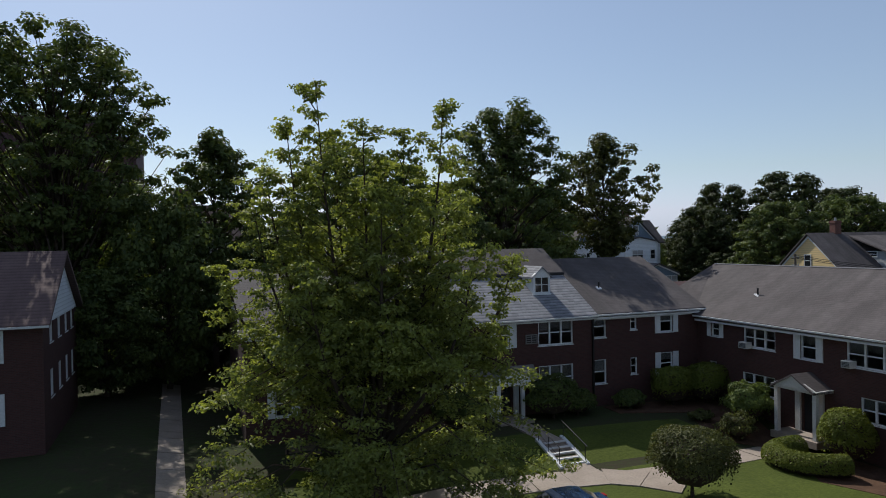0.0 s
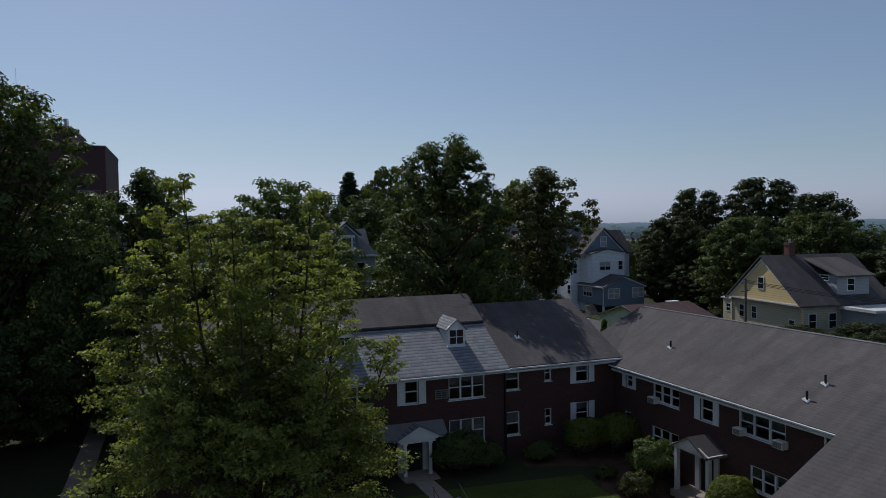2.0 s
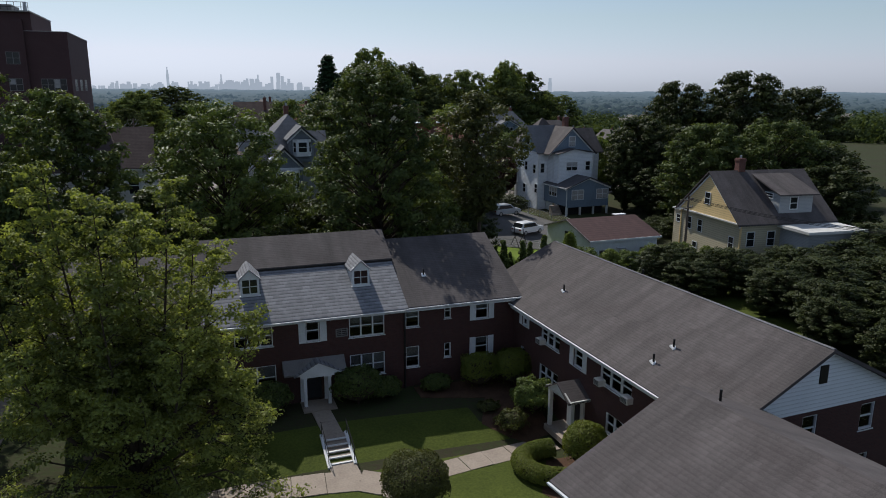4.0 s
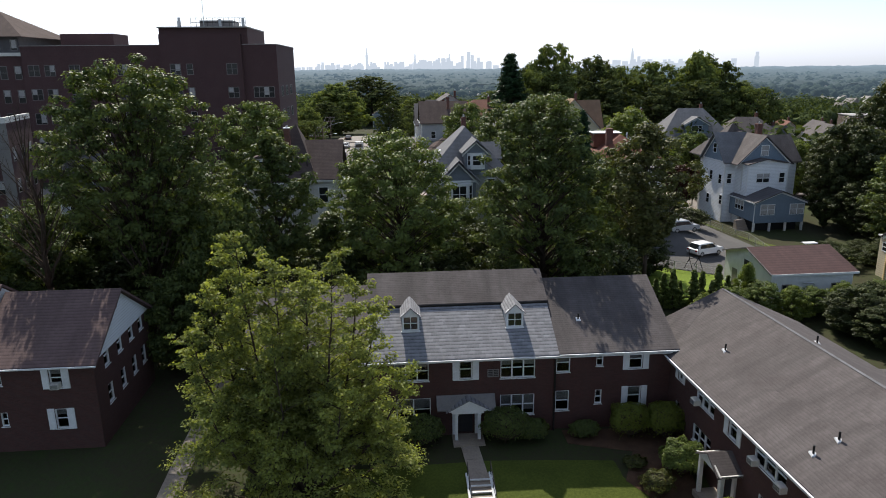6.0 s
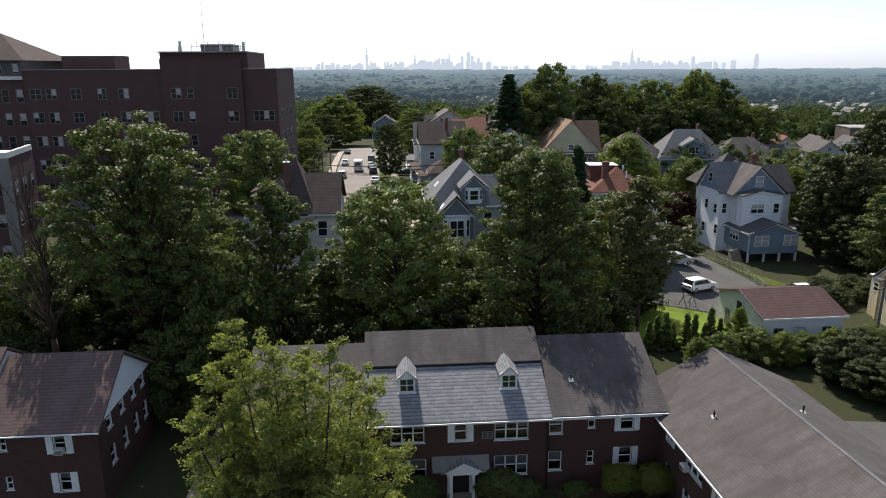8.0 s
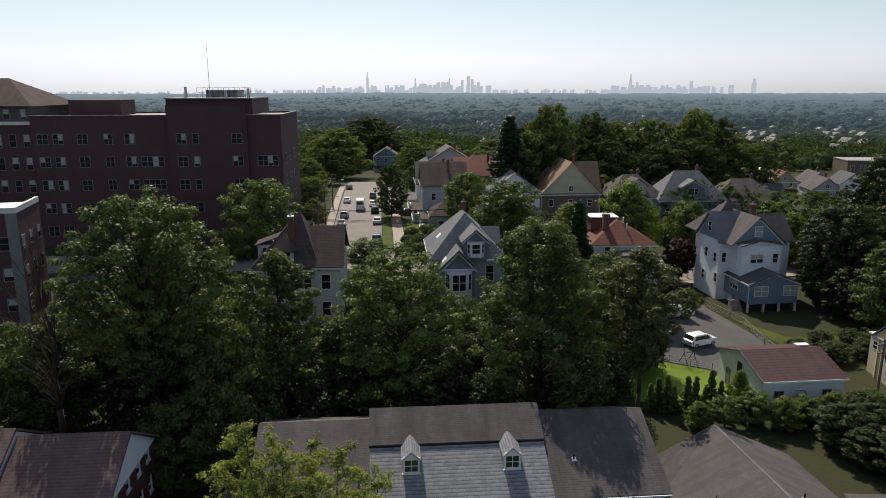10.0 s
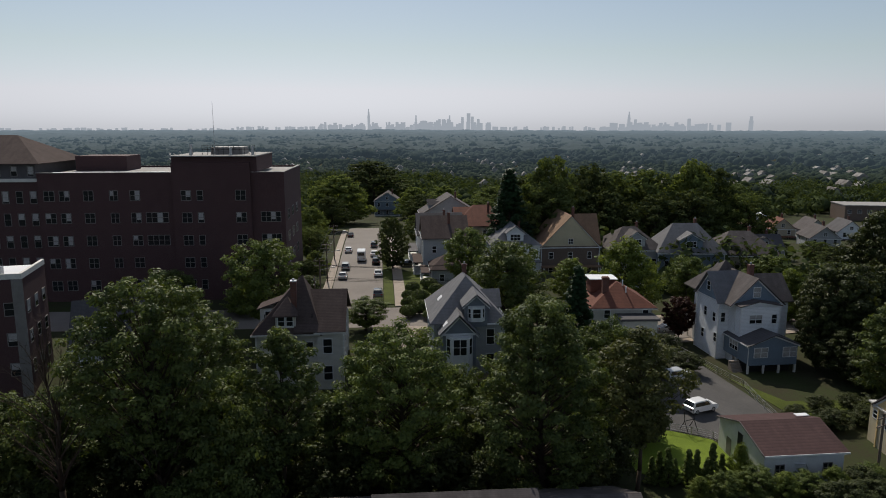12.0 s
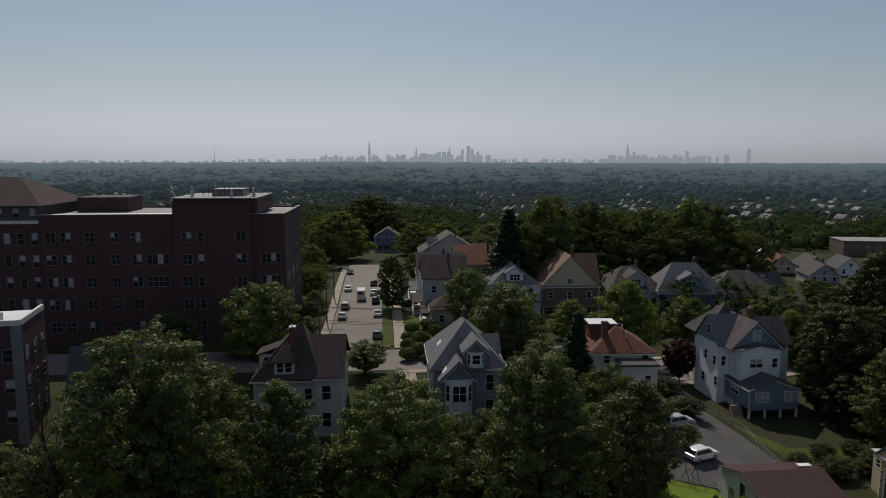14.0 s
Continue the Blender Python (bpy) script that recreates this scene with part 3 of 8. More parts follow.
def drape(name, outline, mat, up=0.04, thick=0.14, step=1.2, label="", category="", kind="structure"):
    """A thin slab of that outline laid over the ground."""
    bm = bmesh.new()
    f = bm.faces.new([bm.verts.new((x, y, 0)) for x, y in outline])
    xs, ys = [p[0] for p in outline], [p[1] for p in outline]
    for lo, hi, co, no in ((min(xs), max(xs), 0, (1, 0, 0)), (min(ys), max(ys), 1, (0, 1, 0))):
        k = lo + step
        while k < hi:
            bmesh.ops.bisect_plane(bm, geom=bm.verts[:] + bm.edges[:] + bm.faces[:], plane_co=(k, k, 0), plane_no=no)
            k += step
    bmesh.ops.recalc_face_normals(bm, faces=bm.faces)
    if bm.faces[:] and sum(f.normal.z for f in bm.faces) < 0:
        bmesh.ops.reverse_faces(bm, faces=bm.faces)
    ext = bmesh.ops.extrude_face_region(bm, geom=bm.faces[:])
    low = {v for v in ext["geom"] if isinstance(v, bmesh.types.BMVert)}
    for v in bm.verts:
        v.co.z = terrain(v.co.x, v.co.y) + up - (0 if v in low else thick)
    bmesh.ops.recalc_face_normals(bm, faces=bm.faces)
    ob = part(name, bm, mat)
    return tagged(ob, label, category, kind=kind)


def smooth_line(pts, n=8):
    """A Catmull-Rom curve through pts."""
    out = []
    p = [pts[0], *pts, pts[-1]]
    for i in range(1, len(p) - 2):
        for k in range(n):
            t = k / n
            out.append(tuple(0.5 * (2 * p[i][j] + (p[i + 1][j] - p[i - 1][j]) * t + (2 * p[i - 1][j] - 5 * p[i][j] + 4 * p[i + 1][j] - p[i + 2][j]) * t * t
                                    + (3 * p[i][j] - p[i - 1][j] - 3 * p[i + 1][j] + p[i + 2][j]) * t ** 3) for j in range(len(pts[0]))))
    return out + [pts[-1]]


def ribbon(pts, width):
    """The outline of a path of that width along pts."""
    left, right = [], []
    for i, p in enumerate(pts):
        a, b = pts[max(0, i - 1)], pts[min(len(pts) - 1, i + 1)]
        dx, dy = b[0] - a[0], b[1] - a[1]
        d = math.hypot(dx, dy)
        left.append((p[0] - dy / d * width / 2, p[1] + dx / d * width / 2))
        right.append((p[0] + dy / d * width / 2, p[1] - dx / d * width / 2))
    return left + right[::-1]


def slab_path(pts, width, lift, every, label):
    """A concrete path cast in separate slabs, with narrow joints between them."""
    bed = drape("path", ribbon(pts, width - 0.04), JOINT, lift - 0.03, label=label, category="path")
    run = [0.0]
    for a, b in zip(pts, pts[1:]):
        run.append(run[-1] + math.hypot(b[0] - a[0], b[1] - a[1]))

    def at(d):
        k = max(i for i in range(len(run) - 1) if run[i] <= d + 1e-9)
        f = (d - run[k]) / (run[k + 1] - run[k])
        (x0, y0), (x1, y1) = pts[k][:2], pts[k + 1][:2]
        t = Vector((x1 - x0, y1 - y0, 0)).normalized()
        return Vector((x0 + (x1 - x0) * f, y0 + (y1 - y0) * f, 0)), Vector((-t.y, t.x, 0))

    n = max(1, round(run[-1] / every))
    for i in range(n):
        corners = []
        for d, side in ((i, 1), (i, -1), (i + 1, -1), (i + 1, 1)):
            c, nr = at(min(run[-1], max(0.0, run[-1] * d / n + (0.018 if d == i else -0.018))))
            p = c + nr * side * width / 2
            corners.append((p.x, p.y, terrain(p.x, p.y)))
        bm = bmesh.new()
        top = lift + 0.012 + 0.008 * math.sin(i * 2.7)
        solid(bm, [(x, y, z - 0.1) for x, y, z in corners], [(x, y, z + top) for x, y, z in corners])
        bmesh.ops.recalc_face_normals(bm, faces=bm.faces)
        part("slab", bm, CONCRETE, bed)


# ---- structure: ground, lawns, paths, roads ----
def ground_sheet():
    def steps(fine0, fine1, d, lo, hi):
        v = list(np.arange(fine0, fine1 + 0.1, d))
        s, k = d, fine1
        while k < hi:
            s *= 1.22
            k += s
            v.append(min(k, hi))
        s, k = d, fine0
        while k > lo:
            s *= 1.22
            k -= s
            v.insert(0, max(k, lo))
        return v
    xs, ys = steps(-60, 130, 2.0, -4200, 4200), steps(-20, 180, 2.0, -600, 4700)
    nx = len(xs)
    verts = [(x, y, terrain(x, y)) for y in ys for x in xs]
    faces = [(j * nx + i, j * nx + i + 1, (j + 1) * nx + i + 1, (j + 1) * nx + i) for j in range(len(ys) - 1) for i in range(nx - 1)]
    me = bpy.data.meshes.new("ground")
    me.from_pydata(verts, [], faces)
    me.materials.append(EARTH)
    for p in me.polygons:
        p.use_smooth = True
    return tagged(new("ground", me), "uneven green and brown ground reaching to the far valley", "ground", kind="structure")


ground_sheet()
drape("lawn", [(-5.5, 8), (29.6, 8), (29.6, 24), (27.6, 29), (25.5, 31.5), (25.4, 33.0), (17.3, 33.6), (10, 33.4), (4, 33.6), (2.2, 29.5), (-0.5, 27.2), (-5.5, 25.6)], GRASS, 0.03, label="mown green lawn in the courtyard", category="lawn")
drape("lawn", [(43, 72.5), (49.6, 69.2), (52.6, 62.3), (47.5, 61), (42.5, 60), (38, 63), (38.5, 70)], GRASS_SUNLIT, 0.05, label="back garden lawn coloured bright for sunlight, behind the apartments", category="lawn")
drape("lawn", [(44, 20), (50, 20), (57, 33), (60.5, 46), (60, 51.5), (56.5, 51), (55, 42), (50, 33), (44.5, 28)], GRASS, 0.05, label="rough grass strip behind the brick building", category="lawn")
drape("driveway", [(46, 20), (53, 20), (56, 36), (54.5, 43.5), (49.2, 44.2), (47.2, 38)], ASPHALT, 0.07, label="asphalt yard behind the brick building", category="driveway")
drape("lawn", [(58.4, 104), (60.2, 104), (63.5, 76), (74, 72), (78, 80), (73, 80.5), (65.5, 80.5), (62.5, 88)], GRASS, 0.05, label="grass strip beside the driveway", category="lawn")
slab_path([(16.45, 35.4), (16.6, 32.2)], 1.15, 0.05, 1.3, "pale concrete path from the door to the steps")
slab_path(smooth_line([(18.6, 27.6), (20.6, 27.5), (24, 28.0), (27, 28.4), (29.2, 28.6)]), 1.5, 0.05, 1.5, "pale concrete path curving to the side entrance")
slab_path(smooth_line([(19.8, 25.6), (17.6, 27.9), (14, 28.5), (10.9, 28.6), (7, 28.0), (3, 26), (0, 22)]), 2.0, 0.07, 1.8, "broad pale concrete walk across the courtyard")
slab_path([(16.65, 29.9), (16.7, 28.0)], 1.5, 0.06, 1.0, "pale concrete landing at the foot of the steps")
slab_path([(-1.3, 20), (-1.6, 33), (-1.9, 52)], 1.15, 0.05, 1.3, "concrete walk between the brick buildings")
drape("driveway", [(8.5, 14), (15.6, 14), (15.6, 24.8), (12.5, 25.6), (8.5, 25.2)], CONCRETE, 0.05, label="paved parking bay in the courtyard", category="driveway")
drape("flower_bed", [(25.6, 31.2), (27.7, 29), (29.7, 29.5), (30.5, 36.8), (23, 36.9), (23, 35.2), (27, 34)], MULCH, 0.05, label="brown mulch bed along the brick wall", category="flower bed")
drape("flower_bed", [(27.8, 26.9), (26, 24), (27.5, 21), (30.5, 20), (30.5, 27.0)], MULCH, 0.05, label="brown mulch bed beside the entrance", category="flower bed")
drape("street", ribbon([(4.9, 108), (4.9, 130), (4.5, 161), (3.5, 205), (2.6, 240)], 10.4), STREET, 0.06, step=3, label="sunlit worn asphalt street running downhill", category="road")
drape("street", ribbon([(-70, 115), (5, 112.4), (45, 113), (66, 116), (130, 126)], 12.2), STREET, 0.05, step=3, label="worn asphalt cross street", category="road")
drape("pavement", ribbon([(-1.3, 119), (-1.4, 140), (-1.9, 165), (-3.5, 230)], 1.7), CONCRETE, 0.16, step=3, label="concrete pavement beside the street", category="pavement")
drape("pavement", ribbon([(13.5, 119.4), (13.4, 135), (13.0, 160), (11.5, 214)], 2.2), CONCRETE, 0.16, step=3, label="concrete pavement with a grass verge", category="pavement")
drape("lawn", [(10.3, 121), (12.3, 121), (11.8, 160), (10.3, 214), (8.5, 214), (9.9, 160)], GRASS, 0.14, step=3, label="grass verge along the kerb", category="lawn")
drape("lawn", [(14.8, 120.5), (24, 120.5), (24, 150), (14.3, 150)], GRASS, 0.14, step=3, label="front gardens along the street", category="lawn")
drape("pavement", ribbon([(14.5, 105.2), (45, 105.6), (68, 108.7), (110, 115.5)], 1.8), CONCRETE, 0.15, step=3, label="concrete pavement along the cross street", category="pavement")
drape("pavement", ribbon([(16, 119.5), (45, 120.2), (66, 123.4), (110, 129.4)], 1.8), CONCRETE, 0.15, step=3, label="concrete pavement along the far side", category="pavement")
drape("driveway", ribbon([(14.0, 106.2), (14.6, 92)], 3.2), CONCRETE, 0.08, step=2, label="concrete driveway between two houses", category="driveway")
drape("driveway", [(60.2, 111), (57.2, 111), (57.8, 98), (56.2, 88), (49, 84.5), (43, 79.5), (43.2, 72.6), (50, 69.4), (52.8, 63.8), (61.5, 64), (61.8, 73), (61.3, 84), (60.0, 97)], ASPHALT, 0.06, step=2, label="dark asphalt driveway and parking area", category="driveway")


# ---- brick apartment houses ----
def gutter(parent, a, b):
    bm = bmesh.new()
    (xa, ya, za), (xb, yb, zb) = a, b
    d = Vector((xb - xa, yb - ya, 0)).normalized()
    n = Vector((d.y, -d.x, 0))
    solid(bm, [Vector(a) + n * s + Vector((0, 0, k)) for s, k in ((0, -0.09), (0.09, -0.09), (0.11, 0), (0, 0))],
          [Vector(b) + n * s + Vector((0, 0, k)) for s, k in ((0, -0.09), (0.09, -0.09), (0.11, 0), (0, 0))])
    bmesh.ops.recalc_face_normals(bm, faces=bm.faces)
    return part("gutter", bm, WHITE, parent, "white metal gutter")


def brick_wall(parent, m, length, z0, z1, wins, mat=None, doors=()):
    """wins: (x, z, w, h, lights, shutters, blind)."""
    holes = [(x, z, x + w, z + h) for x, z, w, h, *_ in wins] + [(x, z, x + w, z + h) for x, z, w, h in doors]
    bm = wall_bm(length, z0, z1, 0.3, holes)
    bm.transform(m)
    wall = part("wall", bm, mat or BRICK, parent)
    for x, z, w, h, lights, sh, bl in wins:
        window(parent, m @ pose(x, 0.06, z), w, h, lights, sh, bl)
    return wall


def dormer(parent, x, y, z, w, h, depth, roof_mat):
    """A small gabled dormer; x centre, y front face, z lower edge."""
    t = 0.13
    bm = boxes((x - w / 2, y, z, x - w / 2 + t, y + depth, z + h), (x + w / 2 - t, y, z, x + w / 2, y + depth, z + h),
               (x - w / 2 + t, y, z, x + w / 2 - t, y + 0.12, z + 0.14), (x - w / 2 + t, y, z + h - 0.14, x + w / 2 - t, y + 0.12, z + h),
               (x - w / 2 - 0.06, y - 0.05, z - 0.05, x + w / 2 + 0.06, y + 0.1, z + 0.02))
    solid(bm, [(x - w / 2 - 0.04, y - 0.02, z + h), (x + w / 2 + 0.04, y - 0.02, z + h), (x, y - 0.02, z + h + w * 0.43)],
          [(x - w / 2 - 0.04, y + 0.1, z + h), (x + w / 2 + 0.04, y + 0.1, z + h), (x, y + 0.1, z + h + w * 0.43)])
    bmesh.ops.recalc_face_normals(bm, faces=bm.faces)
    d = part("dormer", bm, WHITE, parent, "small white gabled dormer")
    bm = bmesh.new()
    o, rise = 0.12, w * 0.43
    ze = z + h - o * 0.86
    slab(bm, [(x - w / 2 - o, y + depth + 0.9, ze), (x - w / 2 - o, y - 0.12, ze), (x, y - 0.12, z + h + rise + 0.06), (x, y + depth + 0.9, z + h + rise + 0.06)], 0.07)
    slab(bm, [(x, y + depth + 0.9, z + h + rise + 0.06), (x, y - 0.12, z + h + rise + 0.06), (x + w / 2 + o, y - 0.12, ze), (x + w / 2 + o, y + depth + 0.9, ze)], 0.07)
    part("dormer_roof", bm, roof_mat, d)
    bm = boxes((x - w / 2 + t, y + 0.05, z + 0.14, x + w / 2 - t, y + 0.07, z + h - 0.14))
    part("pane", bm, CAR_GLASS, d)
    bm = boxes((x - 0.025, y + 0.01, z + 0.14, x + 0.025, y + 0.05, z + h - 0.14), (x - w / 2 + t, y + 0.01, z + h * 0.5 - 0.02, x + w / 2 - t, y + 0.04, z + h * 0.5 + 0.02))
    part("glazing_bar", bm, WHITE, d)
    return d


def ridge_cap(parent, a, b, mat, w=0.16):
    """Bent cap shingles along a ridge."""
    a, b = Vector(a), Vector(b)
    d = (b - a).normalized()
    n = Vector((d.y, -d.x, 0)).normalized() * w
    bm = bmesh.new()
    sec = lambda p: [p - n - Vector((0, 0, 0.05)), p + n - Vector((0, 0, 0.05)), p + n - Vector((0, 0, 0.03)), p + Vector((0, 0, 0.02)), p - n - Vector((0, 0, 0.03))]
    solid(bm, sec(a), sec(b))
    bmesh.ops.recalc_face_normals(bm, faces=bm.faces)
    return part("ridge_cap", bm, mat, parent, "pale cap shingles along the ridge")


def roof_vent(x, y, z, h=0.44):
    v = base("roof_vent", pose(x, y, z), "black vent pipe in white flashing on a shingle roof", "vent pipe", "roof vents")
    bm = bmesh.new()
    tube(bm, (0, 0, -0.15), (0, 0, h), 0.06, 0.055, 10)
    part("pipe", bm, IRON, v)
    bm = bmesh.new()
    solid(bm, [(-0.17, -0.17, -0.1), (0.17, -0.17, -0.1), (0.17, 0.17, 0.02), (-0.17, 0.17, 0.02)], [(-0.13, -0.13, -0.03), (0.13, -0.13, -0.03), (0.13, 0.13, 0.08), (-0.13, 0.13, 0.08)])
    part("flashing", bm, FLASHING, v, "white flashing")
    return v


def air_conditioner(m, w=0.56, h=0.37, d=0.4):
    a = base("air_conditioner", m, "white window air conditioner with a dark louvred grille", "air conditioner", "window air conditioners")
    body = part("casing", boxes((0, -d, 0, w, 0.05, h)), OFFWHITE, a)
    round_edges(body, 0.02)
    part("grille", boxes((0.06, -d - 0.012, 0.05, w - 0.06, -d + 0.01, h - 0.05)), STEEL, a)
    bm = boxes(*[(0.07, -d - 0.02, 0.08 + k * 0.07, w - 0.07, -d - 0.008, 0.1 + k * 0.07) for k in range(4)])
    part("louvre", bm, IRON, a)
    return a


def main_building():
    b = base("apartment_building", pose(0, 0, 0), "two-storey dark red brick apartment building with white dormers", "apartment building", "brick apartment buildings")
    Y, ZE = 37.2, 5.62
    # front walls: left wing, centre block a little proud, right wing
    L = [(1.5, 4.1, 0.9, 1.4, 1, 0.44, 0.4), (5.0, 4.1, 1.8, 1.4, 2, 0, 0.3), (1.5, 1.35, 0.9, 1.4, 1, 0.38, 0), (5.0, 1.35, 1.8, 1.4, 2, 0, 0.4)]
    brick_wall(b, wall_pose(1.9, Y, 0, 0), 8.1, -1.0, ZE, L)
    C = [(1.6, 4.05, 2.3, 1.45, 3, 0, 0.3), (5.95, 4.05, 0.85, 1.45, 1, 0.44, 0.0), (8.72, 4.0, 2.35, 1.5, 3, 0, 0.35),
         (1.7, 1.15, 2.3, 1.65, 2, 0, 0.6), (8.72, 1.25, 2.35, 1.55, 3, 0, 0.75)]
    brick_wall(b, wall_pose(10.0, Y - 0.12, 0, 0), 12.5, -1.0, ZE, C, doors=[(5.8, 0.12, 1.05, 2.1)])
    R = [(0.05, 4.2, 0.95, 1.4, 1, 0, 0.5), (2.8, 4.55, 0.48, 1.05, 1, 0, 0), (5.08, 4.25, 0.95, 1.4, 1, 0.4, 0.5),
         (0.05, 1.35, 0.95, 1.5, 1, 0, 0.5), (2.8, 1.75, 0.48, 1.05, 1, 0, 0), (5.08, 1.55, 0.95, 1.4, 1, 0.4, 0.3)]
    brick_wall(b, wall_pose(22.5, Y, 0, 0), 8.0, -1.0, ZE, R)
    for nm, args in (("wall", (1.9, Y, -1, 2.2, 50.0, ZE)), ("wall", (30.2, Y, -1, 30.5, 50.0, ZE)), ("wall", (1.9, 49.7, -1, 30.5, 50.0, ZE))):
        x0, y0, z0, x1, y1, z1 = args
        part(nm, boxes((x0, y0 + 0.305 if nm == "wall" and y0 == Y else y0, z0, x1, y1 if x1 - x0 > 5 else y1 - 0.305, z1)), BRICK, b)
    part("floor_slab", boxes((2.3, Y + 0.35, 2.75, 30.1, 49.6, 3.0)), DARK, b)
    part("inner_wall", boxes((2.3, 41.5, -0.9, 30.1, 41.7, 2.7), (2.3, 41.5, 3.05, 30.1, 41.7, 5.5)), CURTAIN, b)
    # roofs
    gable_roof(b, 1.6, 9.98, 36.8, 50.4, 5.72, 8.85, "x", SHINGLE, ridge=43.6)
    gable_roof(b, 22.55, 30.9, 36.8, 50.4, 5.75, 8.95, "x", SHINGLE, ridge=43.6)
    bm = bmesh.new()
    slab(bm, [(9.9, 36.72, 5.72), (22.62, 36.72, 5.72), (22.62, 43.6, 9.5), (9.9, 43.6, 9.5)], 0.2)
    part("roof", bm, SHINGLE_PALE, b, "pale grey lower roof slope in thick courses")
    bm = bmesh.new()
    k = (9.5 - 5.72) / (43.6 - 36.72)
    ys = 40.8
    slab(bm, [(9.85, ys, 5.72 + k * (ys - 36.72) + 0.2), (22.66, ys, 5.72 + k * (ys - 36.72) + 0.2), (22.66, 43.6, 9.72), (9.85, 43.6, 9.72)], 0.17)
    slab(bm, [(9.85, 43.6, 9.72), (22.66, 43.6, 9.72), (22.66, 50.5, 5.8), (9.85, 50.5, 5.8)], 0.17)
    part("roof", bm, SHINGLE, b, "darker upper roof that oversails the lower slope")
    bm = boxes((9.84, ys - 0.03, 5.72 + k * (ys - 36.72) - 0.02, 22.67, ys - 0.004, 5.72 + k * (ys - 36.72) + 0.12))
    part("fascia", bm, IRON, b)
    for x0, x1, h in ((9.9, 10.1, 9.3), (22.4, 22.6, 9.3)):
        gable_wall(b, pose(x1, Y, ZE - 0.02, 0, 0, 90), 12.8, h - ZE, WHITE, 0.18)
    gable_wall(b, pose(30.5, Y, ZE - 0.02, 0, 0, 90), 12.8, 3.1, GABLE_WHITE, 0.2)
    gable_wall(b, pose(2.2, Y, ZE - 0.02, 0, 0, 90), 12.8, 3.0, GABLE_WHITE, 0.2)
    gutter(b, (1.6, 36.78, 5.66), (9.88, 36.78, 5.66))
    gutter(b, (9.9, 36.70, 5.66), (22.6, 36.70, 5.66))
    gutter(b, (22.64, 36.78, 5.69), (30.9, 36.78, 5.69))
    part("soffit", boxes((1.9, 36.82, 5.42, 30.8, Y - 0.13, 5.52)), WHITE, b)
    part("frieze", boxes((22.55, Y - 0.04, 5.3, 30.5, Y - 0.005, 5.6)), WHITE, b)
    for x in (12.82, 19.97):
        dormer(b, x, 38.85, 6.93, 1.17, 1.17, 1.5, SHINGLE_PALE)
    # entrance: flat canopy on the wall and gabled porch before it
    bm = bmesh.new()
    solid(bm, [(14.4, 36.2, 2.2), (18.3, 36.2, 2.2), (18.33, 37.06, 2.2), (14.38, 37.06, 2.2)], [(14.4, 36.2, 2.3), (18.3, 36.2, 2.3), (18.33, 37.06, 2.97), (14.38, 37.06, 2.97)])
    bmesh.ops.recalc_face_normals(bm, faces=bm.faces)
    part("canopy", bm, FRAME_GREY, b, "grey pent roof over the entrance")
    p = part("porch", boxes((15.35, 36.12, 2.02, 17.5, 36.3, 2.2)), WHITE, b, "white gabled entrance porch")
    bm = bmesh.new()
    solid(bm, [(15.1, 36.08, 2.19), (18.0, 36.08, 2.19), (16.5, 36.08, 2.97)], [(15.1, 36.19, 2.19), (18.0, 36.19, 2.19), (16.5, 36.19, 2.97)])
    bmesh.ops.recalc_face_normals(bm, faces=bm.faces)
    part("pediment", bm, WHITE, p)
    bm = bmesh.new()
    slab(bm, [(14.98, 36.5, 2.21), (14.98, 36.02, 2.21), (16.5, 36.02, 3.03), (16.5, 36.9, 3.03)], 0.06)
    slab(bm, [(16.5, 36.9, 3.03), (16.5, 36.02, 3.03), (18.12, 36.02, 2.2), (18.12, 36.5, 2.2)], 0.06)
    part("porch_roof", bm, SHINGLE_PALE, p)
    for x in (15.65, 17.18):
        bm = boxes((x - 0.1, 36.13, -0.1, x + 0.1, 36.31, 2.02), (x - 0.13, 36.1, -0.1, x + 0.13, 36.34, 0.1), (x - 0.13, 36.1, 1.92, x + 0.13, 36.34, 2.02))
        part("post", bm, WHITE, p)
    for x in (15.55, 17.08):
        part("pilaster", boxes((x - 0.1, 36.9, 0, x + 0.2, 37.07, 2.2)), WHITE, p)
    d = part("door", boxes((15.83, 37.2, 0.14, 16.83, 37.26, 2.2)), DARK, b, "dark panelled front door with small panes")
    bm = boxes(*[(15.95 + i * 0.27, 37.185, 1.45 + j * 0.3, 16.17 + i * 0.27, 37.2, 1.7 + j * 0.3) for i in range(3) for j in range(2)])
    part("pane", bm, CAR_GLASS, d)
    part("step", boxes((15.4, 35.4, -0.3, 17.5, 37.0, 0.1)), CONCRETE, b)
    air = part("grille", boxes((17.85, 37.04, 4.2, 18.6, 37.095, 4.72)), DARK, b, "dark ventilation grille in the brick wall")
    part("grille_frame", ring_bm(17.83, 4.18, 18.62, 4.74, 0.06, 37.0, 37.04), FRAME_GREY, air)
    for z in (4.33, 4.46, 4.59):
        part("louvre", boxes((17.89, 37.005, z - 0.025, 18.56, 37.035, z + 0.025)), FRAME_GREY, air)
    part("louvre", boxes((18.2, 37.0, 4.24, 18.25, 37.03, 4.68)), FRAME_GREY, air)
    part("downpipe", boxes((22.38, 36.93, 0, 22.48, 37.05, 5.5)), IRON, b)
    return b


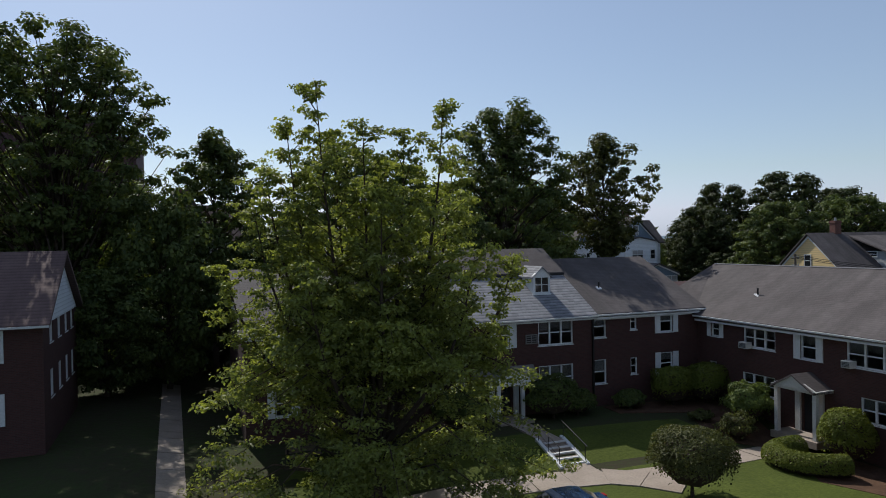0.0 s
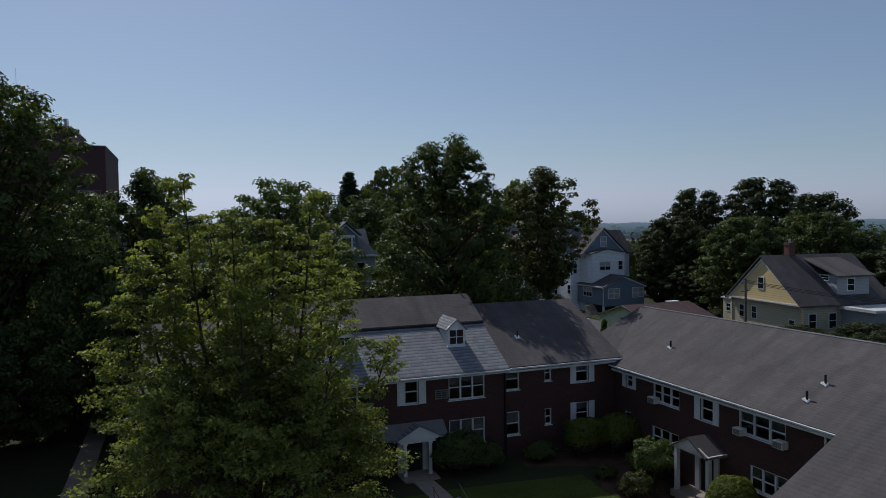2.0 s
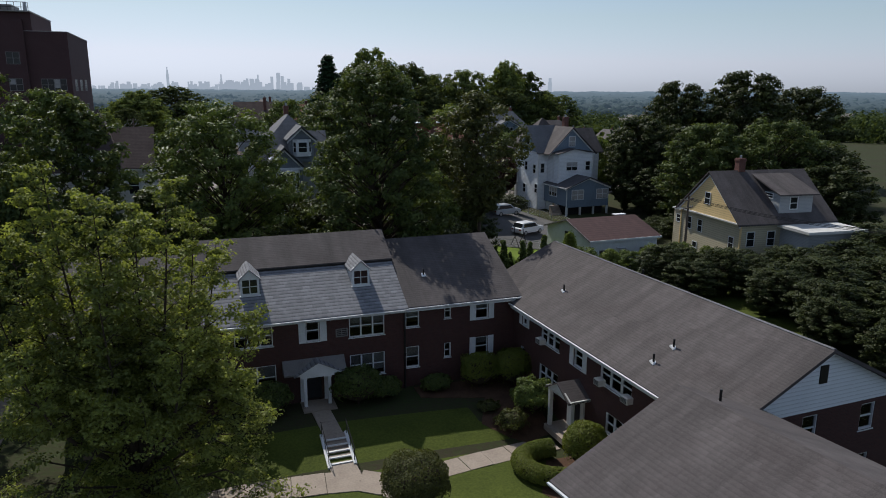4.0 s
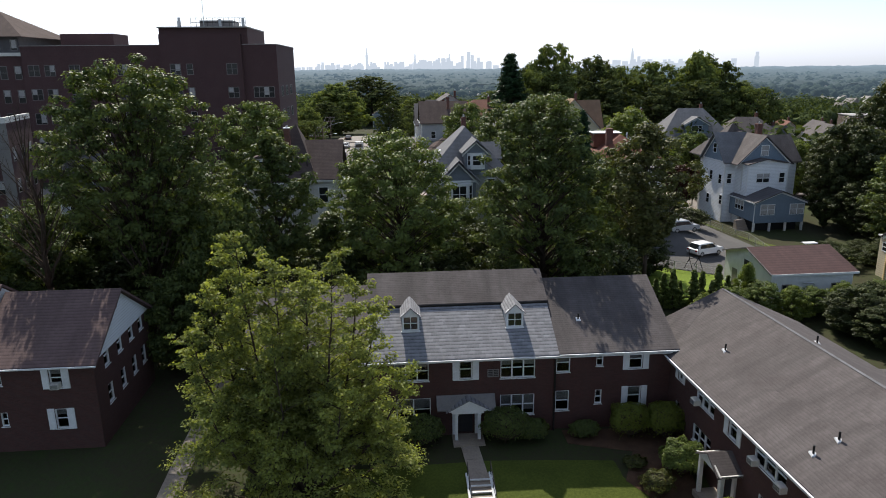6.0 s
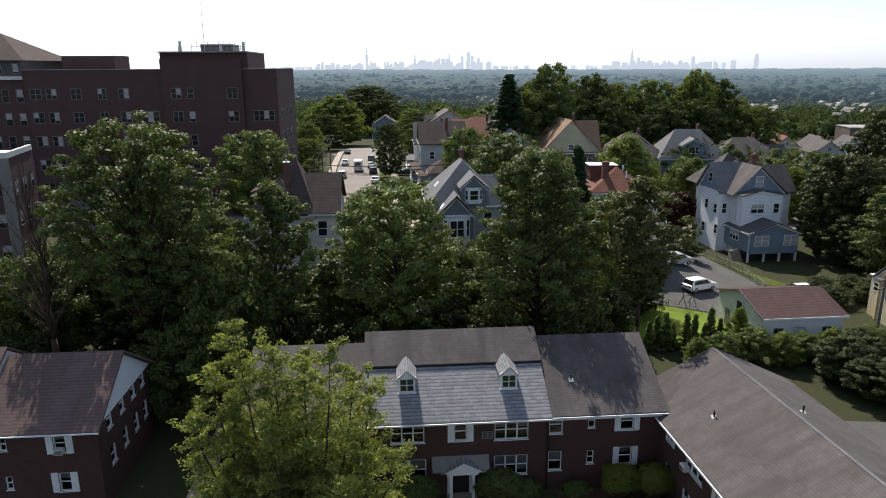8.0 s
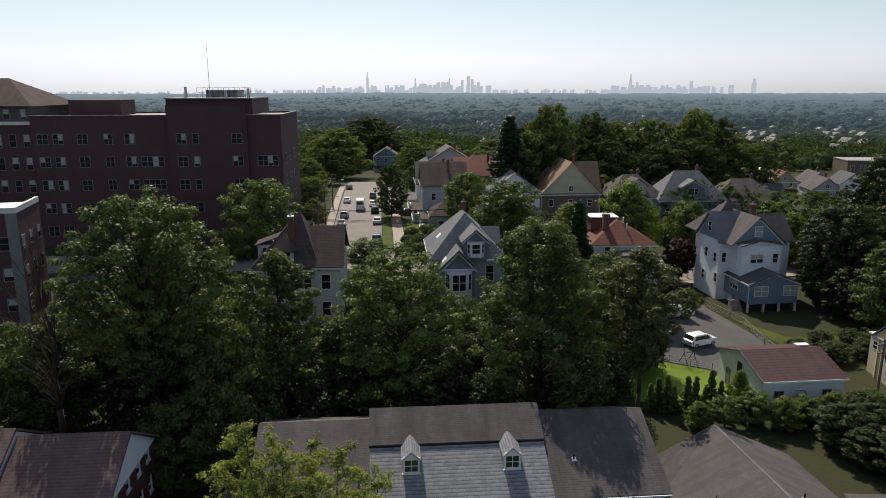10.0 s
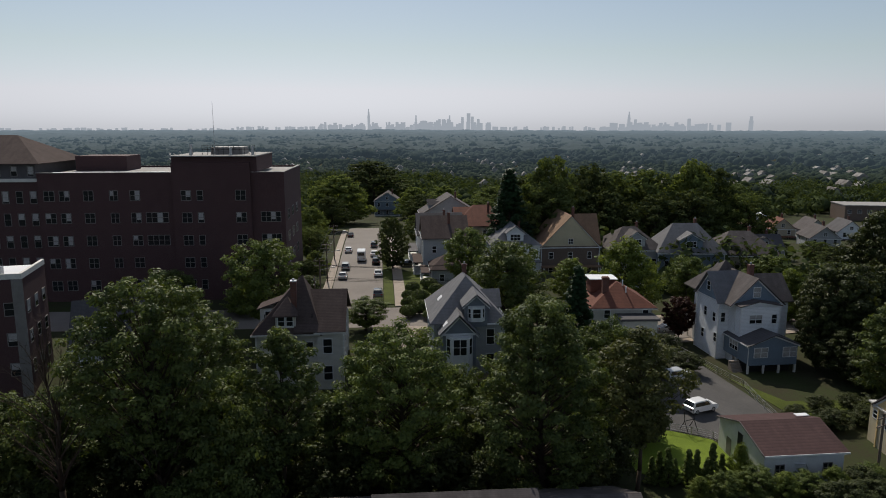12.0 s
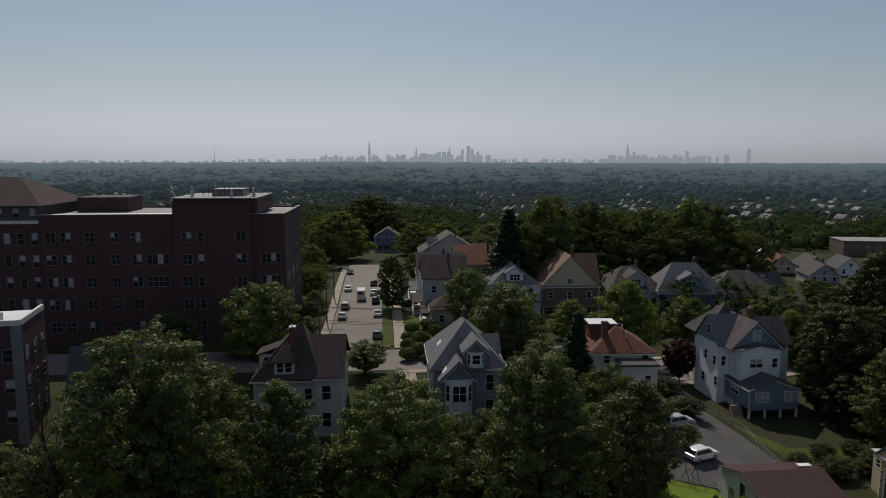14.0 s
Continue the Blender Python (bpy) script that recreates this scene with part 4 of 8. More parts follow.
def right_building():
    turn = pose(30.5, 37.8, 0, 0, 0, 1.6) @ pose(-30.62, -37.8, 0)
    b = base("apartment_building", turn, "long two-storey brick apartment wing with a weathered grey shingle roof", "apartment building", "brick apartment buildings")
    X, ZE, y0, y1 = 30.62, 5.25, 17.2, 41.5
    # wall faces -x: its own x runs from the far end towards the near end
    m = wall_pose(X, y1 - 3.7, 0, -90)
    yy = lambda y: y1 - 3.7 - y
    W = [(yy(35.95), 4.0, 0.68, 0.95, 1, 0.32, 0.2), (yy(33.3), 3.7, 2.3, 1.15, 3, 0, 0.25), (yy(29.3), 3.55, 0.95, 1.35, 1, 0.42, 0.3), (yy(26.55), 3.6, 2.9, 1.3, 3, 0, 0.4),
         (yy(21.6), 3.7, 1.5, 1.3, 2, 0, 0.3), (yy(33.4), 0.95, 2.35, 1.2, 3, 0, 0.3), (yy(25.8), 0.9, 2.3, 1.25, 3, 0, 0.4), (yy(36.1), 1.5, 0.6, 0.9, 1, 0, 0)]
    brick_wall(b, m, y1 - 3.7 - y0, -1.4, ZE, W, doors=[(yy(29.2), -0.35, 0.95, 2.15)])
    # gable end faces the camera's side
    G = [(1.9, 3.6, 0.95, 1.4, 1, 0, 0.4), (4.4, 3.6, 0.95, 1.4, 1, 0, 0.4), (8.2, 3.6, 0.95, 1.4, 1, 0, 0.2), (1.9, 0.9, 0.95, 1.4, 1, 0, 0.4), (4.4, 0.9, 0.95, 1.4, 1, 0, 0), (8.2, 0.9, 0.95, 1.4, 1, 0, 0)]
    brick_wall(b, wall_pose(X + 0.302, y0, 0, 0), 11.0, -1.4, ZE, G)
    part("wall", boxes((41.9, y0 + 0.302, -1.4, 42.2, y1 - 0.3, ZE), (X + 0.302, y1 - 0.3, -1.4, 41.9, y1, ZE)), BRICK, b)
    part("floor_slab", boxes((X + 0.4, y0 + 0.4, 2.3, 41.8, y1 - 0.4, 2.6)), DARK, b)
    part("inner_wall", boxes((34.6, y0 + 0.4, -1.2, 34.8, y1 - 0.4, 2.25), (34.6, y0 + 0.4, 2.65, 34.8, y1 - 0.4, 5.1)), CURTAIN, b)
    gable_wall(b, pose(X - 0.1, y0 - 0.02, ZE - 0.03), 11.75, 3.0, GABLE_WHITE, 0.2, label="white boarded gable", peak=0.49)
    gable_wall(b, pose(X - 0.1, y1 - 0.2, ZE - 0.03), 11.75, 2.85, GABLE_WHITE, 0.2, peak=0.49)
    part("gable_vent", boxes((36.0, y0 - 0.06, 6.55, 36.5, y0 - 0.022, 7.45)), IRON, b)
    bm = bmesh.new()
    slab(bm, [(30.15, 37.0, 5.3), (30.2, 16.75, 5.2), (36.28, 16.75, 8.36), (36.2, 41.5, 8.3)], 0.18)
    slab(bm, [(36.2, 41.5, 8.3), (36.28, 16.75, 8.36), (42.6, 16.75, 5.3), (42.6, 41.6, 5.3)], 0.18)
    slab(bm, [(30.95, 40.6, 6.3), (30.15, 37.0, 5.3), (36.2, 41.5, 8.3)], 0.18)
    part("roof", bm, SHINGLE, b, "weathered grey shingle roof with streaks")
    ridge_cap(b, (36.2, 41.4, 8.32), (36.28, 16.8, 8.38), SHINGLE_LIGHT, 0.1)
    gutter(b, (30.12, 37.0, 5.27), (30.17, 16.75, 5.17))
    part("soffit", boxes((30.22, 17.0, 4.9, X - 0.003, 37.0, 5.02)), WHITE, b)
    part("rake_board", boxes((30.0, 16.7, 4.95, 30.2, 16.74, 5.18)), WHITE, b)
    # side entrance
    p = part("porch", boxes((29.3, 27.3, 2.05, X - 0.003, 30.0, 2.2)), OFFWHITE, b, "small white porch with a shingled gable roof")
    bm = bmesh.new()
    for s in (1, -1):
        e = [(29.1, 28.65 + s * 1.35, 2.15), (X - 0.01, 28.65 + s * 1.35, 2.15), (X - 0.01, 28.65, 2.95), (29.1, 28.65, 2.95)]
        slab(bm, e if s < 0 else e[::-1], 0.09)
    part("porch_roof", bm, SHINGLE, p)
    bm = bmesh.new()
    solid(bm, [(29.2, 27.2, 2.2), (29.2, 30.1, 2.2), (29.2, 28.65, 2.85)], [(29.3, 27.2, 2.2), (29.3, 30.1, 2.2), (29.3, 28.65, 2.85)])
    bmesh.ops.recalc_face_normals(bm, faces=bm.faces)
    part("pediment", bm, OFFWHITE, p)
    for y in (27.45, 29.85):
        part("post", boxes((29.35, y - 0.11, -0.6, 29.57, y + 0.11, 2.05), (29.31, y - 0.15, -0.6, 29.61, y + 0.15, -0.42)), OFFWHITE, p)
    for y in (28.02, 29.45):
        part("pilaster", boxes((X - 0.12, y - 0.16, -0.5, X - 0.003, y + 0.16, 2.05)), OFFWHITE, p)
    part("door", boxes((X + 0.1, 28.28, -0.33, X + 0.16, 29.18, 1.78)), DARK, b, "dark glazed entrance door")
    part("step", boxes((29.2, 27.2, -0.75, X - 0.003, 30.1, -0.38)), CONCRETE, b)
    for y, z, w in ((33.35, 3.62, 0.62), (26.6, 3.55, 0.55), (24.1, 3.6, 0.62)):
        air_conditioner(turn @ wall_pose(X, y, z, -90), w)
    for x, y in ((32.75, 34.3), (33.05, 23.3), (31.8, 23.25), (37.6, 32.5)):
        xl = x - 0.0279 * (37.8 - y) + 0.12
        z = 5.27 + (xl - 30.17) * 0.513 if xl < 36.2 else 8.33 - (xl - 36.2) * 0.48
        roof_vent(x, y, z + 0.02)
    return b


def near_building():
    turn = pose(27.92, 16.7, 0, 0, 0, 8) @ pose(-27.9, -16.45, 0)
    b = base("apartment_building", turn, "brick apartment building with a grey shingle gable roof close by", "apartment building", "brick apartment buildings")
    brick_wall(b, wall_pose(22.1, 15.9, 0, -90), 22, -1.4, 5.2, [(k, z, 1.0, 1.4, 1, 0.4, 0.3) for k in (2, 6, 10, 14, 18) for z in (0.8, 3.6)])
    part("wall", boxes((22.402, 15.6, -1.4, 32.5, 15.9, 5.2), (32.5, -6.1, -1.4, 32.8, 15.9, 5.2), (22.402, -6.1, -1.4, 32.5, -5.8, 5.2)), BRICK, b)
    gable_wall(b, pose(21.9, 15.72, 5.3), 11.1, 2.6, GABLE_WHITE, 0.18, peak=0.54)
    gable_wall(b, pose(21.9, -6.08, 5.3), 11.1, 2.6, GABLE_WHITE, 0.18, peak=0.54)
    bm = bmesh.new()
    slab(bm, [(21.6, 16.35, 5.55), (21.6, -6.5, 5.55), (27.9, -6.5, 8.1), (27.9, 16.45, 8.1)], 0.18)
    slab(bm, [(27.9, 16.45, 8.1), (27.9, -6.5, 8.1), (33.0, -6.5, 5.95), (33.0, 16.25, 5.95)], 0.18)
    part("roof", bm, SHINGLE, b, "grey shingle gable roof")
    gutter(b, (21.58, 16.35, 5.52), (21.58, -6.5, 5.52))
    roof_vent(29.2, 15.6, 7.53, 0.6)
    return b


def left_building():
    b = base("apartment_building", pose(0, 0, 0), "two-storey brick apartment building with brown shingle roof and white gable", "apartment building", "brick apartment buildings")
    Y, ZE, X = 35.6, 6.95, -6.8
    W = [(-9.5 + 30, 5.4, 0.75, 1.35, 1, 0.42, 0.3), (-9.5 + 30, 2.65, 0.75, 1.35, 1, 0.42, 0.3), (-12.75 + 30, 5.7, 0.42, 0.95, 1, 0, 0), (-12.75 + 30, 2.95, 0.42, 0.95, 1, 0, 0),
         (-16 + 30, 5.4, 1.6, 1.35, 2, 0, 0.4), (-16 + 30, 2.65, 1.6, 1.35, 2, 0, 0.4)]
    brick_wall(b, wall_pose(-30, Y, 0, 0), 30 + X, 0, ZE, W)
    S = [(y - Y - 0.302, z, 0.85, 1.3, 1, 0, 0.4) for y in (37.2, 39.4, 41.5, 43.4) for z in (5.95, 3.4)]
    brick_wall(b, wall_pose(X, Y + 0.302, 0, 90), 9.5, 0, ZE, S)
    part("wall", boxes((-30, 45.1, 0, X - 0.305, 45.4, ZE), (-30, Y + 0.302, 0, -29.7, 45.1, ZE)), BRICK, b)
    part("floor_slab", boxes((-29.6, Y + 0.4, 4.3, X - 0.4, 45.0, 4.6)), DARK, b)
    gable_wall(b, pose(X + 0.02, Y - 0.15, ZE - 0.02, 0, 0, 90), 10.1, 3.1, GABLE_WHITE, 0.2, label="white boarded gable")
    part("gable_vent", boxes((X + 0.025, 39.8, 9.0, X + 0.05, 40.15, 9.7)), IRON, b)
    gable_roof(b, -13.9, X + 0.35, 35.15, 45.85, 7.02, 10.2, "x", SHINGLE_BROWN, label="brown-grey shingle roof")
    gutter(b, (-13.9, 35.13, 6.97), (X + 0.35, 35.13, 6.97))
    # higher middle part with its own white gable
    gable_roof(b, -30, -14.0, 34.8, 46.2, 7.3, 10.75, "x", SHINGLE_BROWN)
    gable_wall(b, pose(-14.1, 35.1, 7.2, 0, 0, 90), 10.8, 3.3, WHITE, 0.2)
    gutter(b, (-30, 34.78, 7.25), (-14.0, 34.78, 7.25))
    dormer(b, -16.2, 36.9, 8.0, 1.5, 1.2, 1.4, SHINGLE_BROWN)
    air_conditioner(wall_pose(-9.4, Y, 5.45, 0), 0.55)
    return b


main_building()
right_building()
near_building()
left_building()
for vx, vy in ((24.6, 39.6),):
    roof_vent(vx, vy, 5.75 + (vy - 36.8) * 3.2 / 6.8 + 0.03, 0.4)


# ---- houses beyond ----
def row_windows(parent, m, length, z, w, h, n, lights=1, skip=(), frame_mat=None):
    """n windows evenly along a wall."""
    for i in range(n):
        if i not in skip:
            x = length * (i + 0.5) / n - w / 2
            flat_window(parent, m @ pose(x, 0, z), w, h, lights, frame_mat)


def chimney(parent, x, y, z0, z1, w=0.6, cap=True, mat=None):
    c = part("chimney", boxes((x - w / 2, y - w / 2, z0, x + w / 2, y + w / 2, z1), (x - w / 2 - 0.06, y - w / 2 - 0.06, z1 - 0.3, x + w / 2 + 0.06, y + w / 2 + 0.06, z1 - 0.1)), mat or CHIMNEY, parent)
    if cap:
        bm = bmesh.new()
        tube(bm, (x, y, z1), (x, y, z1 + 0.35), 0.14, 0.13)
        part("flue", bm, STEEL, c)
    return c


def pyramid(parent, x0, x1, y0, y1, ze, apex, mat, name="roof", label=""):
    """Four slopes up to one point, which need not stand over the middle."""
    bm = bmesh.new()
    c = [(x0, y0, ze), (x1, y0, ze), (x1, y1, ze), (x0, y1, ze)]
    for k in range(4):
        slab(bm, [c[k], c[(k + 1) % 4], apex], 0.15)
    return part(name, bm, mat, parent, label)


def corner_boards(parent, x0, x1, y0, y1, z0, z1, mat=None):
    for x in (x0, x1):
        for y in (y0, y1):
            sx, sy = (-1 if x == x0 else 1) * 0.03, (-1 if y == y0 else 1) * 0.03
            part("corner_board", boxes((x + sx - 0.09, y + sy - 0.09, z0, x + sx + 0.09, y + sy + 0.09, z1)), mat or WHITE, parent)


def house(x, y, rz, w, d, ze, zr, axis, wall, roof, label, z=None, floors=2, porch=True, hip=False, gable_mat=None, front_gable=False, cross=0, dormers=1, nwin=3, chim=True, group="timber houses along the streets", sub=None):
    """A plain timber house: w along its own x, d along its own y, front to -y."""
    z = terrain(x, y) if z is None else z
    b = base("house", pose(x, y, z, 0, 0, rz), label, "house", group)
    x0, x1, y0, y1 = -w / 2, w / 2, -d / 2, d / 2
    part("wall", boxes((x0, y0, -2.0, x1, y1, ze)), wall, b)
    o = 0.4
    if hip:
        hip_roof(b, x0 - o, x1 + o, y0 - o, y1 + o, ze - 0.05, zr, min(w, d) * 0.42, roof)
    else:
        gable_roof(b, x0 - o, x1 + o, y0 - o, y1 + o, ze - 0.25, zr, axis, roof)
        gm = gable_mat or wall
        if axis == "y":
            gable_wall(b, pose(x0, y0, ze - 0.03), w, zr - ze - 0.1, gm, trim=WHITE)
            gable_wall(b, pose(x0, y1 - 0.2, ze - 0.03), w, zr - ze - 0.1, gm)
            flat_window(b, wall_pose(-0.5, y0, ze + 0.5, 0), 1.0, 1.1, 2)
        else:
            gable_wall(b, pose(x0 + 0.2, y0, ze - 0.03, 0, 0, 90), d, zr - ze - 0.1, gm)
            gable_wall(b, pose(x1, y0, ze - 0.03, 0, 0, 90), d, zr - ze - 0.1, gm)
            for k in range(dormers):
                xd = x0 + w * (k + 0.5) / dormers
                yd = y0 + d * 0.14
                zd = ze + (zr - ze) * 0.3
                part("dormer", boxes((xd - 1.0, yd, zd - 0.8, xd + 1.0, yd + d * 0.25, zd + 1.1)), wall, b)
                gable_roof(b, xd - 1.3, xd + 1.3, yd - 0.25, yd + d * 0.34, zd + 1.0, zd + 2.0, "y", roof, 0.12, "dormer_roof")
                gable_wall(b, pose(xd - 1.0, yd, zd + 1.08), 2.0, 0.8, wall, 0.1)
                flat_window(b, wall_pose(xd - 0.6, yd, zd, 0), 1.2, 0.9, 2)
    corner_boards(b, x0, x1, y0, y1, -0.3, ze - 0.06)
    part("fascia", boxes((x0 - o - 0.05, y0 - o - 0.06, ze - 0.42, x1 + o + 0.05, y0 - o - 0.005, ze - 0.2)), WHITE, b)
    if front_gable:
        # a gabled dormer with three lights on the front slope
        wd, zd = w * 0.17, ze + (zr - ze) * 0.12
        part("dormer", boxes((-wd, y0 + 0.5, zd - 0.6, wd, y0 + d * 0.4, zd + 2.1)), gable_mat or wall, b)
        gable_roof(b, -wd - 0.4, wd + 0.4, y0 + 0.1, y0 + d * 0.5, zd + 2.0, zd + 3.7, "y", roof, 0.12, "dormer_roof")
        gable_wall(b, pose(-wd, y0 + 0.5, zd + 2.05), wd * 2, 1.45, gable_mat or wall, 0.12, trim=WHITE)
        flat_window(b, wall_pose(-1.1, y0 + 0.5, zd + 0.35, 0), 2.2, 1.3, 3)
    if cross:
        # a lower ridge out to one or both sides
        for s in ((-1, 1) if cross == 2 else (1,)):
            xa, xb = sorted((0.0, s * (w / 2 + 1.6)))
            gable_roof(b, xa, xb, y0 + d * 0.28, y1 - d * 0.02, ze - 0.2, zr - 0.7, "x", roof, name="cross_roof")
            xg = s * (w / 2 + 1.1)
            part("wall", boxes((min(xg, s * w / 2 + 0.003 * s), y0 + d * 0.32, -2, max(xg, s * w / 2 + 0.003 * s), y1 - d * 0.06, ze)), wall, b)
            gable_wall(b, pose(xg + (0.2 if s < 0 else 0), y0 + d * 0.32, ze - 0.03, 0, 0, 90), d * 0.62, zr - ze - 1.0, gable_mat or wall)
    fh = (ze - 0.4) / floors
    for f in range(floors):
        zz = fh * f + 1.0
        row_windows(b, wall_pose(x0, y0, 0, 0), w, zz, 0.95, 1.45, nwin)
        row_windows(b, wall_pose(x1, y0, 0, 90), d, zz, 0.9, 1.45, max(2, nwin - 1))
        row_windows(b, wall_pose(x0, y1, 0, -90), d, zz, 0.9, 1.45, max(2, nwin - 1))
    if porch:
        pd = 2.2
        part("porch_roof", boxes((x0 - 0.1, y0 - pd, 2.75, x1 + 0.1, y0 - 0.003, 2.95)), roof, b)
        for i in range(4):
            px = x0 + 0.2 + (w - 0.4) * i / 3
            part("porch_post", boxes((px - 0.09, y0 - pd + 0.1, 0.4, px + 0.09, y0 - pd + 0.28, 2.75)), WHITE, b)
        part("porch_deck", boxes((x0, y0 - pd, -1.5, x1, y0 - 0.003, 0.4)), sub or OFFWHITE, b)
        part("porch_rail", boxes((x0 + 0.2, y0 - pd + 0.12, 1.2, x1 - 0.2, y0 - pd + 0.2, 1.28), (x0 + 0.2, y0 - pd + 0.12, 0.6, x1 - 0.2, y0 - pd + 0.2, 0.66)), WHITE, b)
    if chim:
        chimney(b, w * 0.18, d * 0.1, ze, zr + 0.9)
    return b


def white_house():
    """Tall house on the driveway: white clapboard, blue-grey cross gables and a glazed back porch on posts."""
    b = base("house", pose(65.5, 91.1, -0.6, 0, 0, 2), "tall white clapboard house with blue-grey gables and an enclosed back porch", "house", "timber houses along the streets")
    # enclosed porch on posts
    part("wall", boxes((0, 0, 2.1, 7.9, 3.69, 5.1), (0, 3.69, 2.1, 0.48, 7.2, 5.1)), SIDING_BLUE, b, "blue-grey enclosed porch wall")
    bm = bmesh.new()
    slab(bm, [(-0.3, 3.7, 5.05), (-0.3, -0.35, 5.05), (4.05, -0.35, 6.75), (4.05, 3.7, 6.75)], 0.15)
    slab(bm, [(4.05, 3.7, 6.75), (4.05, -0.35, 6.75), (8.2, -0.35, 5.15), (8.2, 3.7, 5.15)], 0.15)
    slab(bm, [(-0.3, 7.28, 5.05), (-0.3, 3.702, 5.05), (0.495, 3.702, 5.36), (0.495, 7.28, 5.36)], 0.15)
    part("porch_roof", bm, SHINGLE_DARK, b, "low grey porch roof")
    gable_wall(b, pose(0, 0.005, 5.08), 7.9, 1.52, SIDING_BLUE, 0.2, trim=WHITE)
    part("fascia", boxes((-0.36, -0.33, 4.88, -0.305, 7.25, 5.06)), WHITE, b)
    # solid near-black block put in for the shade beneath the raised porch
    part("porch_shade_block", boxes((0.5, 1.0, 0.0, 7.4, 3.6, 2.05)), DARK, b)
    for x in (0.0, 2.5, 5.0, 7.62):
        part("post", boxes((x, 0.0, -0.4, x + 0.28, 0.28, 2.1)), OFFWHITE, b)
    part("post", boxes((0.0, 3.2, -0.4, 0.28, 3.5, 2.1)), OFFWHITE, b)
    part("beam", boxes((0, -0.02, 1.92, 7.9, 0.26, 2.12)), SIDING_BLUE, b)
    part("plinth", boxes((0, -0.04, -0.6, 7.9, 0.3, 0.12)), OFFWHITE, b)
    flat_window(b, wall_pose(0.95, 0.0, 3.2, 0), 2.1, 1.45, 2, blind=0.97)
    flat_window(b, wall_pose(5.6, 0.0, 3.2, 0), 2.1, 1.45, 2, blind=0.97)
    flat_window(b, wall_pose(0, 5.4, 3.3, -90), 2.3, 1.35, 3, blind=0.55)
    # two-storey rear wing over the porch
    part("wall", boxes((0.5, 3.7, 2.0, 6.9, 5.3, 10.2)), SIDING_WHITE, b)
    bm = bmesh.new()
    slab(bm, [(0.2, 5.5, 10.3), (0.2, 3.4, 10.2), (3.3, 3.4, 11.0), (3.3, 5.5, 11.0)], 0.12)
    slab(bm, [(3.3, 5.5, 11.0), (3.3, 3.4, 11.0), (7.2, 3.4, 10.3), (7.2, 5.5, 10.4)], 0.12)
    part("wing_roof", bm, SHINGLE, b, "low grey shingle roof over the wing")
    gable_wall(b, pose(0.5, 3.7, 10.15), 6.4, 0.72, SIDING_WHITE, 0.2, peak=0.44)
    flat_window(b, wall_pose(2.0, 3.7, 7.45, 0), 2.0, 1.3, 2, blind=0.6)
    flat_window(b, wall_pose(5.65, 3.7, 7.4, 0), 0.8, 1.4, 1)
    corner_boards(b, 0.5, 6.9, 3.72, 5.2, 6.0, 10.1)
    # main block with its west bay
    part("wall", boxes((-0.2, 7.3, -1.5, 8.2, 17.5, 10.25), (0.5, 5.3, -1.5, 8.2, 7.3, 10.25)), SIDING_WHITE, b)
    part("side_bay", boxes((-1.2, 7.3, -1.5, -0.203, 14.6, 10.3)), SIDING_WHITE, b)
    part("frieze", boxes((-1.26, 7.2, 9.9, -1.203, 14.7, 10.15)), WHITE, b)
    gable_roof(b, -0.6, 8.6, 4.9, 17.9, 10.05, 14.35, "y", SHINGLE, label="grey shingle roof", ridge=3.8)
    gable_wall(b, pose(-0.2, 5.28, 10.15), 8.4, 4.0, SIDING_BLUE, 0.2, label="blue-grey shingled gable", trim=WHITE, peak=0.476)
    flat_window(b, wall_pose(3.3, 5.28, 11.3, 0), 1.1, 1.5, 1, blind=0.97)
    gable_roof(b, -1.75, 3.8, 6.85, 14.95, 10.1, 14.45, "x", SHINGLE_LIGHT)
    gable_wall(b, pose(-1.22, 14.6, 10.2, 0, 0, -90), 7.3, 3.95, SIDING_BLUE, 0.2, trim=WHITE)
    flat_window(b, wall_pose(-1.22, 11.4, 11.3, -90), 0.95, 1.4, 1)
    gable_roof(b, 3.8, 11.1, 6.6, 14.4, 10.05, 13.9, "x", SHINGLE)
    part("wall", boxes((8.203, 7.0, -1.5, 10.4, 14.0, 10.2)), SIDING_WHITE, b)
    gable_wall(b, pose(10.4, 7.0, 10.15, 0, 0, 90), 7.0, 3.4, SIDING_BLUE, 0.2)
    pyramid(b, -0.9, 8.9, 12.6, 20.4, 10.2, (3.2, 14.2, 15.6), SHINGLE, "rear_roof")
    for k, z in ((11.9, 6.9), (9.0, 6.6), (12.4, 3.0), (8.3, 3.4)):
        flat_window(b, wall_pose(-1.2, k, z, -90), 0.85, 1.4, 1)
    flat_window(b, wall_pose(-0.75, 7.3, 6.8, 0), 0.65, 1.5, 1)
    corner_boards(b, -1.2, 8.2, 7.32, 14.6, -1.0, 10.0)
    chimney(b, 4.3, 8.4, 13, 15.9, 0.8)
    part("downpipe", boxes((-0.11, -0.1, 0.0, -0.01, -0.01, 5.0)), WHITE, b)
    for i in range(6):
        part("step", boxes((-1.7, 2.2 - i * 0.32, -1.0, -0.05, 2.52 - i * 0.32, 2.0 - i * 0.34)), CONCRETE, b)
    part("front_porch", boxes((0, 17.503, 3.4, 8, 20, 3.6), (0, 19.8, -1, 0.2, 20, 3.4), (7.8, 19.8, -1, 8, 20, 3.4)), OFFWHITE, b)
    return b


